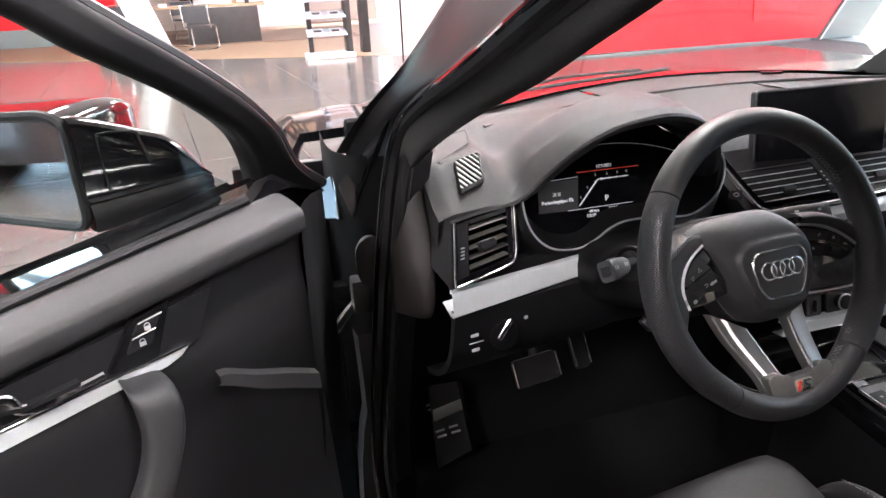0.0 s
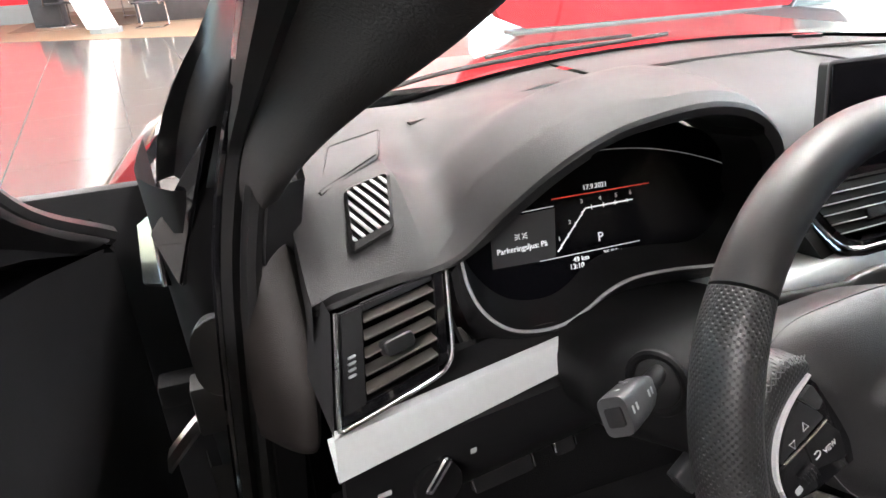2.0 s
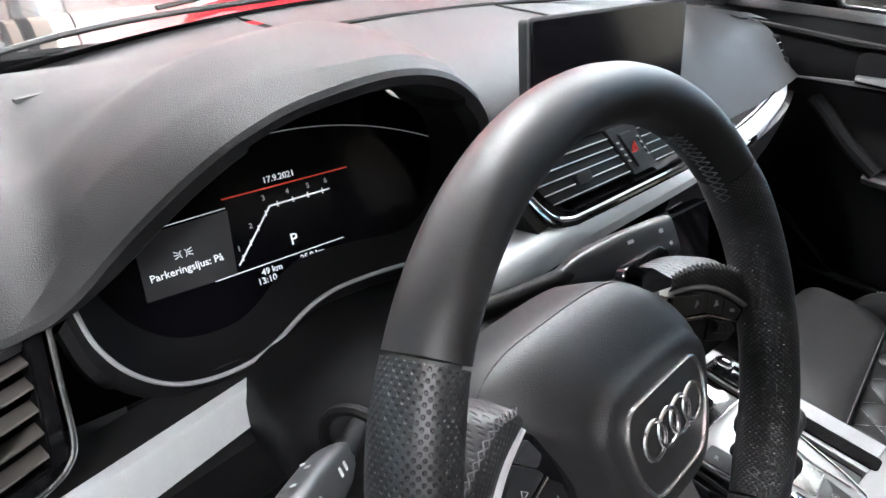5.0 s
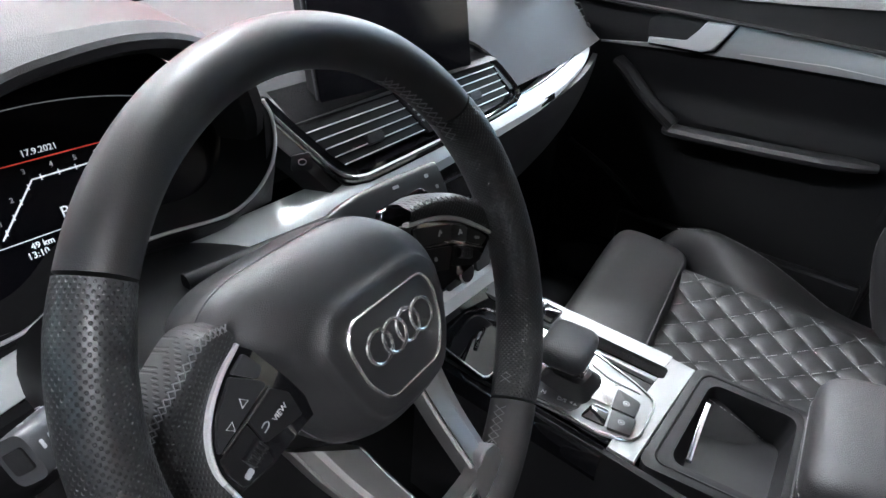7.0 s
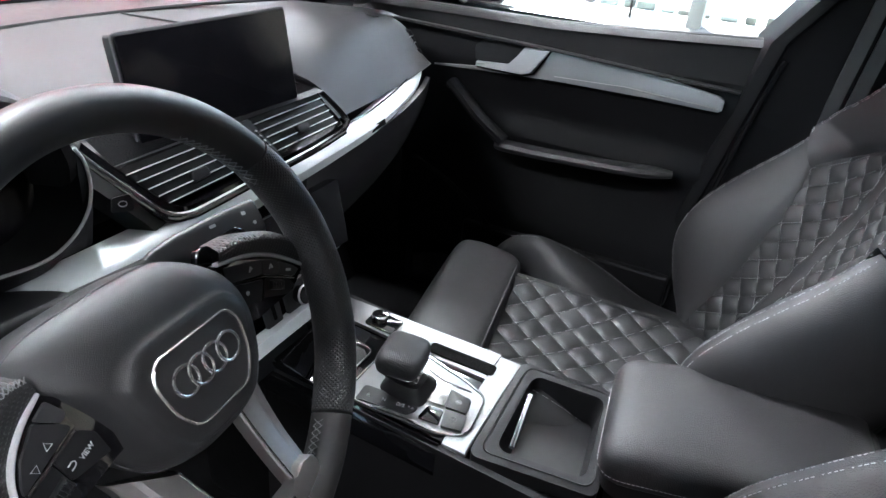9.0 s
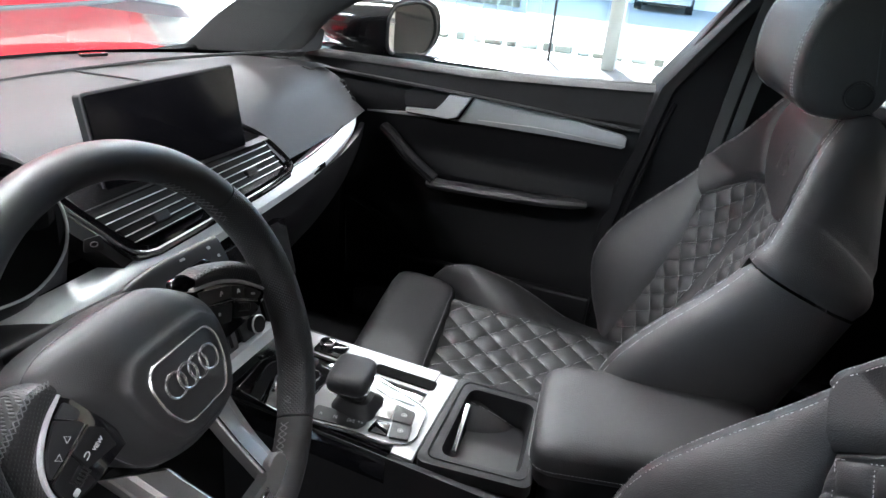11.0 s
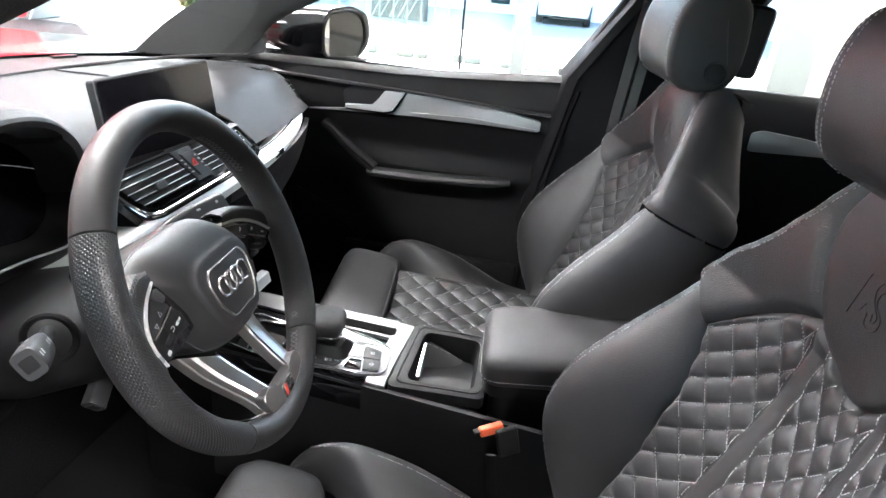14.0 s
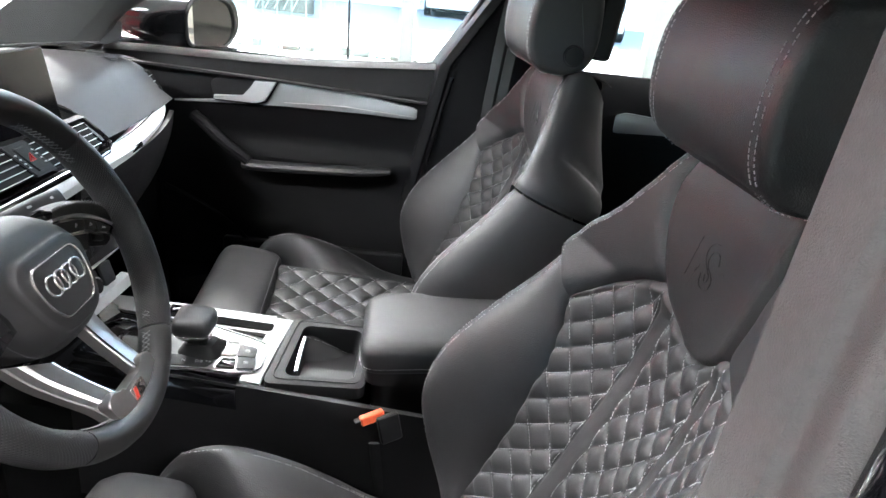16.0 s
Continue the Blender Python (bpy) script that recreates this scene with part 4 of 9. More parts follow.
# centre vents
VC = quad((-0.186, 0.468, 1.012), (0.172, 0.476, 1.012), (-0.146, 0.437, 0.962), (0.186, 0.447, 0.965))
centre = thing("centre_vent", VC(0.5, 1), "wide black double air vent with chrome edge", "air vent")
cn = Vector((0, 0.86, 0.5)).normalized()
vent(VC, 5, centre, cn * 0.05, 0.02, 0.425, 0.02, 0.94, 0.5, MATT_BLACK, EDGE_GLINT)
vent(VC, 5, centre, cn * 0.05, 0.57, 0.985, 0.02, 0.94, 0.5, MATT_BLACK, EDGE_GLINT)
cnn = Vector((0, 0.55, -0.2)).normalized()


def centre_piece(s0, t0, s1, t1, h, mat, name):
    return frame_piece(s0, t0, s1, t1, h, mat, name, centre, VC, cnn)


centre_piece(0.425, 0.0, 0.57, 0.98, 0.002, TRIM_BLACK, "switch_panel")
centre_piece(0.462, 0.14, 0.533, 0.86, 0.0045, TRIM_BLACK, "hazard_switch")
c = VC(0.497, 0.47) - cnn * 0.0053
tri_pts = [(0, 0.0062), (-0.0060, -0.0046), (0.0060, -0.0046)]
hm = basis(c, (1, 0, 0), (0, 0.36, 0.94))
part("warning_triangle", tube([hm @ Vector((x, y, 0)) for x, y in [(tri_pts[i][0] * (1 - t) + tri_pts[(i + 1) % 3][0] * t, tri_pts[i][1] * (1 - t) + tri_pts[(i + 1) % 3][1] * t) for i in range(3) for t in (0, 0.34, 0.67)]], 0.0009, 5, True), RED_GLOW, centre, "red warning triangle")
part("warning_triangle", tube([hm @ Vector((0.5 * x, 0.5 * y - 0.0002, 0)) for x, y in tri_pts], 0.0007, 5, True), RED_GLOW, centre)
for s in (0.443, 0.551):
    for k in range(7):
        t = 0.30 + 0.065 * k
        centre_piece(s - 0.007, t - 0.022, s + 0.007, t + 0.022, 0.0045, TRIM_BLACK if k % 2 else ALU_DARK, "thumbwheel_rib")
rim_pts = [(-0.205, 0.482, 1.034), (-0.190, 0.466, 1.010), (-0.174, 0.448, 0.986), (-0.163, 0.437, 0.971), (-0.150, 0.430, 0.960), (-0.130, 0.426, 0.9550), (-0.105, 0.426, 0.9546), (-0.02, 0.429, 0.9555), (0.10, 0.434, 0.957), (0.186, 0.443, 0.9585)]
part("chrome_edge", tube(spl(rim_pts, 6), 0.0028, 6), CHROME, centre, "chrome edge line")
rim_in = [Vector(p) + Vector((0.008 if p[0] < -0.14 else 0, 0.003, 0.007)) for p in rim_pts]
rows = [[a, b, b + Vector((0.004, 0.03, -0.004))] for a, b in zip(spl(rim_pts, 6), spl(rim_in, 6))]
part("vent_frame", loft(rows), GLOSS_BLACK, centre)
part("vent_frame", tube([p + Vector((-0.004 if p.x < -0.14 else 0, -0.001, -0.0045)) for p in spl(rim_pts, 6)], 0.0036, 8), GLOSS_BLACK, centre)
right_arm = spl([(0.186, 0.443, 0.9585), (0.205, 0.452, 0.966), (0.196, 0.470, 0.990), (0.172, 0.488, 1.018), (0.140, 0.500, 1.036), (0.108, 0.506, 1.042)], 6)
part("vent_frame", tube(right_arm, 0.0042, 8), GLOSS_BLACK, centre)
part("vent_frame", tube([p + Vector((-0.010, 0.004, -0.005)) for p in right_arm], 0.003, 8), GLOSS_BLACK, centre)
part("vent_shelf", loft([[Vector((x, 0.470, 1.013)), Vector((x, 0.49, 1.017)), Vector((x, 0.545, 1.02))] for x in (-0.20, -0.1, 0, 0.1, 0.175)]), TRIM_BLACK, centre)
part("left_cheek", loft([[Vector(p), Vector(p) + Vector((-0.022, -0.001, -0.004)), Vector(p) + Vector((-0.030, 0.02, -0.012))] for p in spl([(-0.205, 0.480, 1.034), (-0.190, 0.464, 1.010), (-0.168, 0.441, 0.978), (-0.152, 0.430, 0.955)], 5)]), TRIM_BLACK, centre)
part("trunk_button", plate(round_poly([(-0.011, -0.008), (0.011, -0.008), (0.009, 0.009), (-0.009, 0.006)], 0.003), 0.003, basis((-0.196, 0.4435, 0.987), (0.9, -0.38, -0.1), (-0.2, 0.40, 1)), 0.001), TRIM_BLACK, centre)
part("button_icon", tube([basis((-0.196, 0.443, 0.987), (0.9, -0.38, -0.1), (-0.2, 0.40, 1)) @ Vector((0.004 * math.cos(2 * math.pi * i / 10), 0.0028 * math.sin(2 * math.pi * i / 10), 0.0006)) for i in range(10)], 0.0005, 4, True), WHITE_INK, centre)

# passenger end vent
VR = quad((0.630, 0.608, 1.008), (0.648, 0.594, 1.016), (0.634, 0.578, 0.925), (0.662, 0.556, 0.945))
rvent = thing("side_vent", VR(0.5, 1), "black side air vent at the dashboard end", "air vent")
vent(VR, 5, rvent, (0.01, 0.04, 0), 0.08, 0.92, 0.05, 0.95, 0.5, None, EDGE_GLINT)
for s0, t0, s1, t1 in ((0, 0, 0.08, 1), (0.92, 0, 1.0, 1), (0, 0, 1, 0.05), (0, 0.95, 1, 1.0)):
    frame_piece(s0, t0, s1, t1, 0.002, TRIM_BLACK, "frame_side", rvent, VR, Vector((0.1, 0.9, 0)))
part("top_slot", box(0.575, 0.655, 1.0475, 0.075, 0.012, 0.003, 0.001, rot=rot(0, 0, 62)), TRIM_BLACK, dash)

# lower dashboard
def lower(u, v):
    x = -0.682 + 0.30 * u
    return (x, 0.385 + 0.045 * u + 0.03 * v + 0.13 * v ** 3, 0.905 - 0.19 * v)
part("knee_panel", sheet(lower, 10, 10, 0.01), TRIM_BLACK, dash)
part("knee_panel", sheet(lambda u, v: (-0.42 + 0.30 * u, 0.44 + 0.03 * v + 0.13 * v ** 3, 0.93 - 0.22 * v), 8, 8, 0.01), TRIM_BLACK, dash)
part("glovebox", sheet(lambda u, v: (0.10 + 0.55 * u, 0.455 + 0.20 * max(0, u - 0.1) ** 2 * 0.6 + 0.02 * v + 0.16 * v ** 2, 0.925 - 0.28 * v), 14, 10, 0.01), TRIM_BLACK, dash)
part("glovebox_button", plate(rrect(0.045, 0.042, 0.006), 0.003, basis((0.118, 0.446, 0.866), (1, 0.05, 0), (0, 0.1, 1)), 0.001), TRIM_BLACK, dash)
part("button_edge", tube([basis((0.118, 0.4455, 0.866), (1, 0.05, 0), (0, 0.1, 1)) @ Vector((*p, 0.001)) for p in rrect(0.045, 0.042, 0.006)], 0.0009, 5, True), CHROME, dash)
# light switch
lm = basis((-0.604, 0.3915, 0.849), (1, 0.15, 0), (0, 0.10, 1))
lsw = thing("light_switch", (-0.604, 0.39, 0.849), "round headlight switch with silver grip", "light switch")
part("dial", plate([(0.022 * math.cos(2 * math.pi * i / 28), 0.022 * math.sin(2 * math.pi * i / 28)) for i in range(28)], 0.006, lm @ Matrix.Translation((0, 0, 0.006)), 0.002), MATT_BLACK, lsw)
part("grip_core", box(0, 0, 0.0115, 0.004, 0.030, 0.013, 0.0015, 2, rot=lm @ rot(0, 0, -40)), GLOSS_BLACK, lsw)
part("grip", box(0, 0, 0.010, 0.010, 0.036, 0.013, 0.004, 3, rot=lm @ rot(0, 0, -40)), CHROME, lsw, "satin silver grip")
for u, v, w in ((-0.047, 0.012, 0.012), (-0.047, -0.010, 0.012), (0.0, 0.036, 0.006), (0.022, 0.034, 0.010), (0.036, 0.018, 0.006)):
    part("symbol", plate(rrect(w, 0.005, 0.001), 0.0003, lm @ Matrix.Translation((u, v, 0.0025))), WHITE_INK, lsw)
part("symbol", plate(rrect(0.022, 0.0016, 0.0005), 0.0003, lm @ Matrix.Translation((-0.045, 0.001, 0.0025))), WHITE_INK, lsw)

# climate panel
clim = thing("climate_panel", (0.0, 0.42, 0.80), "black climate control panel with buttons and knobs", "climate panel")
QC = quad((-0.115, 0.425, 0.908), (0.115, 0.425, 0.908), (-0.105, 0.400, 0.822), (0.105, 0.400, 0.822))
part("panel", sheet(lambda u, v: QC(u, v), 6, 6, 0.02), GLOSS_BLACK, clim)
ccn = Vector((0, 0.95, -0.28))
frame_piece(0.30, 0.12, 0.70, 0.42, 0.002, SCREEN, "climate_display", clim, QC, ccn)
for k in range(6):
    frame_piece(0.125 + 0.125 * k, 0.53, 0.245 + 0.125 * k, 0.67, 0.0045, BRIGHT_TRIM, "button", clim, QC, ccn)
    frame_piece(0.125 + 0.125 * k, 0.86, 0.245 + 0.125 * k, 1.04, 0.0035, LEVER_GREY, "button", clim, QC, ccn)
    frame_piece(0.165 + 0.125 * k, 0.92, 0.200 + 0.125 * k, 0.97, 0.0040, WHITE_INK, "symbol", clim, QC, ccn)
part("metal_line", tube([(-0.105, 0.397, 0.814), (0, 0.395, 0.812), (0.105, 0.397, 0.814)], 0.0022, 8), BRIGHT_TRIM, clim, "bright metal line")
# switch plates, round volume knob and aluminium blade below the keys
for x, w in ((-0.052, 0.030), (0.000, 0.052), (0.052, 0.030)):
    part("switch_plate", plate(rrect(w, 0.036, 0.003), 0.004, basis((x, 0.390, 0.790), (1, 0, 0), (0, 0.26, 0.96)), 0.0012), LEVER_GREY, clim)
part("switch_slot", plate(rrect(0.006, 0.020, 0.002), 0.001, basis((-0.052, 0.3885, 0.790), (1, 0, 0), (0, 0.26, 0.96)) @ Matrix.Translation((0, 0, 0.0012)), 0.0003), CARPET, clim)
km = basis((0.0, 0.389, 0.790), (1, 0, 0), (0, 0.26, 0.96))
part("knob", plate([(0.0125 * math.cos(2 * math.pi * i / 24), 0.0125 * math.sin(2 * math.pi * i / 24)) for i in range(24)], 0.014, km @ Matrix.Translation((0, 0, 0.014)), 0.002), TRIM_BLACK, clim)
part("knob_ring", tube([km @ Vector((0.0130 * math.cos(2 * math.pi * i / 24), 0.0130 * math.sin(2 * math.pi * i / 24), 0.011)) for i in range(24)], 0.0016, 6, True), BRIGHT_TRIM, clim, "bright ring")
part("trim_blade", loft([[Vector((x, 0.392, 0.772)), Vector((x, 0.378, 0.770)), Vector((x, 0.374, 0.752)), Vector((x, 0.400, 0.748))] for x in (-0.12, -0.06, 0, 0.05, 0.095)]), ALU, clim, "aluminium blade")
part("storage_recess", sheet(lambda u, v: (-0.11 + 0.22 * u, 0.405 + 0.04 * math.sin(math.pi * v), 0.748 - 0.07 * v), 6, 8, 0.01), GLOSS_BLACK, clim)

# display screen
screen = thing("display_screen", (0.0, 0.49, 1.0), "freestanding black touch screen, switched off", "screen")
SM = basis((-0.0035, 0.4885, 1.067), (0.254, -0.008, 0), (0, 0.15, 1))
part("housing", plate(rrect(0.256, 0.128, 0.005), 0.014, SM @ Matrix.Translation((0, 0, -0.002)), 0.002), TRIM_BLACK, screen)
part("display", plate(rrect(0.252, 0.124, 0.004), 0.003, SM @ Matrix.Translation((0, 0, 0.0006)), 0.0006), SCREEN, screen, "black glass touch surface")
part("metal_edge", tube([SM @ Vector((*p, -0.003)) for p in rrect(0.257, 0.129, 0.005)], 0.0011, 6, True), STITCH_DARK, screen, "thin aluminium edge")
part("stand", box(-0.002, 0.515, 1.00, 0.10, 0.05, 0.06, 0.01), TRIM_BLACK, screen)

# ---- steering wheel ----
WC = Vector((-0.3370, 0.2192, 0.9979))
wheel = thing("steering_wheel", WC, "black leather steering wheel with flat bottom and metal spoke", "steering wheel")
TILT_W = radians(24.5)
WX = Vector((math.cos(radians(5)), math.sin(radians(5)), 0))
WY = Vector((-math.sin(radians(5)) * math.sin(TILT_W), math.cos(radians(5)) * math.sin(TILT_W), math.cos(TILT_W)))
WM = basis(WC, WX, WY)
# the rim stands proud of the hub, a little further out
RT, RZ = radians(23.2), radians(6.2)
RM = basis((-0.3450, 0.2044, 1.0013), (math.cos(RZ), math.sin(RZ), 0), (-math.sin(RZ) * math.sin(RT), math.cos(RZ) * math.sin(RT), math.cos(RT)))


def rim_at(deg, r=0.1640):
    a = radians(deg)
    x, y = r * math.cos(a), r * math.sin(a)
    if y < -0.125:
        y = -0.125 + (y + 0.125) * 1.18
    return Vector((x, y, 0))


def rim_part(a0, a1, n, mat, swell, label):
    rows = []
    for i in range(n + 1):
        d = a0 + (a1 - a0) * i / n
        c = rim_at(d)
        t = (rim_at(d + 1) - rim_at(d - 1)).normalized()
        o = Vector((t.y, -t.x, 0))
        k = 1.0 + swell * min(1.0, i / 3, (n - i) / 3)
        rows.append([RM @ (c + o * (0.0152 * k * math.cos(2 * math.pi * j / 20)) + Vector((0, 0, 0.0185 * k * math.sin(2 * math.pi * j / 20)))) for j in range(20)])
    bm = loft(rows, ring=True, caps=True)
    uv = bm.loops.layers.uv.new("grip")
    bm.verts.index_update()
    for f in bm.faces:
        if len(f.verts) == 4:
            js = [v.index % 20 for v in f.verts]
            for lp in f.loops:
                i, j = divmod(lp.vert.index, 20)
                if max(js) == 19 and min(js) == 0 and j == 0:
                    j = 20
                lp[uv].uv = (radians(a0 + (a1 - a0) * i / n) * 0.1625, j * 0.108 / 20)
    return part("rim", bm, mat, wheel, label)


rim_part(36, 144, 40, WHEEL_LEATHER, 0.0, "smooth black leather rim")
rim_part(236, 308, 30, WHEEL_LEATHER, 0.0, "smooth black leather rim")
rim_part(144.6, 235.4, 36, GRIP, 0.06, "perforated black leather grip")
rim_part(-51.4, 35.4, 36, GRIP, 0.06, "perforated black leather grip")
# cross stitching on the inner side of the rim
def stitches(a0, a1, n, name="stitch"):
    bm = bmesh.new()
    for i in range(n):
        d = a0 + (a1 - a0) * i / n
        st = (a1 - a0) / n
        for s in (-1, 1):
            p = rim_at(d, 0.1640 - 0.0150) + Vector((0, 0, 0.0045 * s))
            q = rim_at(d + st, 0.1640 - 0.0150) + Vector((0, 0, -0.0045 * s))
            tube([RM @ p, RM @ ((p + q) / 2 * 0.995), RM @ q], 0.00042, 4, bm=bm)
    return part(name, bm, WHEEL_THREAD, wheel, "grey cross stitching")
stitches(-48, -18, 16)
stitches(20, 60, 18)
stitches(144, 160, 8)
stitches(216, 234, 8)
stitches(238, 252, 6)
stitches(288, 305, 8)

# airbag cover: wide shoulders that rise to a shield round the emblem
LOW = [(0.000, 0.0585), (0.040, 0.0585), (0.074, 0.0565), (0.094, 0.0490), (0.1005, 0.0400), (0.0945, 0.0270), (0.084, 0.0080), (0.0750, -0.0150), (0.068, -0.0400), (0.050, -0.0640), (0.025, -0.0750), (0.000, -0.0775)]
LOW_FAR = [(0.000, 0.0585), (0.024, 0.0550), (0.044, 0.0450), (0.060, 0.0330), (0.070, 0.0220), (0.077, 0.0080), (0.079, -0.0080), (0.076, -0.0250), (0.067, -0.0450), (0.050, -0.0640), (0.025, -0.0750), (0.000, -0.0775)]
SHIELD = [(0.000, 0.0215), (0.034, 0.0205), (0.046, 0.0150), (0.0530, 0.0060), (0.0535, -0.0020), (0.0510, -0.0130), (0.0480, -0.0240), (0.0440, -0.0360), (0.0380, -0.0480), (0.0290, -0.0570), (0.0160, -0.0600), (0.000, -0.0605)]


def both_sides(half, other):
    return spl([(x, y, 0) for x, y in half] + [(-x, y, 0) for x, y in other[-2:0:-1]], 5, True)


low_ring, top_ring = both_sides(LOW_FAR, LOW), both_sides(SHIELD, SHIELD)
rows = []
for k, g, z in ((0, 0.96, -0.052), (0, 0.995, -0.030), (0, 1.0, -0.019), (0.025, 1.0, -0.0135), (0.10, 1.0, -0.0080), (0.25, 1.0, -0.0015), (0.45, 1.0, 0.0042), (0.65, 1.0, 0.0086), (0.84, 1.0, 0.0112), (0.94, 1.0, 0.0122), (1.0, 1.0, 0.0150), (1.0, 0.965, 0.0166), (1.0, 0.85, 0.0172), (1.0, 0.5, 0.0174)):
    rows.append([WM @ (((p.lerp(q, k) - Vector((0, -0.016, 0))) * g + Vector((0, -0.016, z)))) for p, q in zip(low_ring, top_ring)])
part("airbag_cover", loft(rows, ring=True, caps=True), SOFT_COVER, wheel, "smooth black airbag cover", sharp=60)
part("cover_seam", tube([WM @ (p.lerp(q, 0.012) + Vector((0, 0, -0.0158))) for p, q in zip(low_ring, top_ring)], 0.0007, 5, True), STITCH_DARK, wheel)
# emblem field: plain six-sided frame and four plain rings
HX = [(-0.034, 0.0275), (0.034, 0.0275), (0.0415, 0.0150), (0.0375, -0.010), (0.0255, -0.0285), (-0.0255, -0.0285), (-0.0375, -0.010), (-0.0415, 0.0150)]
EM = WM @ Matrix.Translation((0.0, -0.0185, 0.0182))
hx = round_poly(HX, 0.008, 4)
part("emblem_field", plate(hx[::-1], 0.003, EM, 0.0006), SOFT_COVER, wheel)
rows = [[EM @ Vector((x * k, (y + 0.002) * k - 0.002, z)) for x, y in hx] for k, z in ((1.030, -0.0008), (1.022, 0.0008), (1.000, 0.0016), (0.972, 0.0014), (0.955, 0.0002), (0.950, -0.0008))]
part("emblem_frame", loft(rows, ring=True), SATIN, wheel, "satin chrome frame")
for k in range(4):
    cx = -0.0204 + 0.0136 * k
    part("emblem_ring", tube([EM @ Vector((cx + 0.0101 * math.cos(2 * math.pi * i / 36), 0.0045 + 0.0101 * math.sin(2 * math.pi * i / 36), 0.0022 + 0.0005 * (k % 2))) for i in range(36)], 0.0014, 8, True), SATIN, wheel, "chrome ring")

# side spokes with buttons
def grid_uv(bm, M):
    """Lays the punched pattern flat over a piece, then sets it into the wheel."""
    uv = bm.loops.layers.uv.new("grip")
    for f in bm.faces:
        for lp in f.loops:
            lp[uv].uv = (lp.vert.co.x, lp.vert.co.y)
    bm.transform(M)
    return bm


def pod(a, b):
    """Place on the second button field: a along its metal line, b away from it."""
    b = b - 0.0085 * math.sin(math.pi * min(1.0, max(0.0, a / 0.0834)))
    return (0.070 + 0.881 * a - 0.473 * b, 0.0275 - 0.473 * a - 0.881 * b)


def pods(*q):
    return [pod(a, b) for a, b in q]


PODS = {
    -1: (WM,
         [(0.0915, 0.0300), (0.1075, 0.0195), (0.1195, 0.0070), (0.1262, -0.0060), (0.1280, -0.0200), (0.1240, -0.0375)],
         (0.1330, -0.0640),
         [(0.0940, 0.0415), (0.1080, 0.0430), (0.1290, 0.0320), (0.1460, 0.0225), (0.1560, 0.0080), (0.1560, -0.0250), (0.1465, -0.0660)],
         [(0.100, -0.0365), (0.066, -0.0300), (0.066, -0.010), (0.076, 0.0150)],
         (([(0.0905, 0.0245), (0.1010, 0.0190), (0.0890, 0.0085), (0.0840, 0.0125)], LEVER_GREY), ([(0.1022, 0.0182), (0.1165, 0.0050), (0.1228, -0.0070), (0.1240, -0.0120), (0.1200, -0.0100), (0.0860, 0.0035), (0.0888, 0.0075)], STALK),
          ([(0.0845, 0.0000), (0.1035, -0.0072), (0.1000, -0.0230), (0.0740, -0.0240), (0.0760, -0.0080)], TRIM_BLACK), ([(0.1050, -0.0080), (0.1190, -0.0132), (0.1245, -0.0150), (0.1240, -0.0240), (0.1200, -0.0345), (0.1000, -0.0335), (0.1010, -0.0235)], TRIM_BLACK)),
         ((0.1225, -0.0122), (0.1040, -0.0060), (0.0850, 0.0016)), (0.1085, -0.0225), 22),
    1: (WM @ Matrix(((1, 0, -0.196, 0), (0, 1, 0, 0), (0.2, 0, 0.981, -0.028), (0, 0, 0, 1))),
        pods(*[(0.0834 * k / 5, 0) for k in range(6)]),
        (0.1480, -0.0400),
        [(0.0760, 0.0380), (0.0960, 0.0370), (0.1180, 0.0300), (0.1360, 0.0200), (0.1480, 0.0060), (0.1530, -0.0150), (0.1500, -0.0440)],
        [(0.1250, -0.0240), (0.0850, -0.0280), (0.0560, -0.0230), (0.0520, 0.0100), (0.0560, 0.0300)],
        ((pods((0.006, 0.0030), (0.0400, 0.0030), (0.0400, 0.0150), (0.010, 0.0170)), STALK), (pods((0.0412, 0.0030), (0.0560, 0.0030), (0.0560, 0.0145), (0.0412, 0.0150)), STALK), (pods((0.0572, 0.0030), (0.0700, 0.0030), (0.0770, 0.0040), (0.0720, 0.0120), (0.0572, 0.0142)), STALK),
         (pods((0.012, 0.0195), (0.0420, 0.0190), (0.0400, 0.0370), (0.014, 0.0370)), TRIM_BLACK), (pods((0.0440, 0.0185), (0.0680, 0.0155), (0.0730, 0.0190), (0.0650, 0.0290), (0.0430, 0.0340)), TRIM_BLACK)),
        pods((0.010, 0.0180), (0.042, 0.0168), (0.072, 0.0135)), pod(0.0530, 0.0230), -28)}
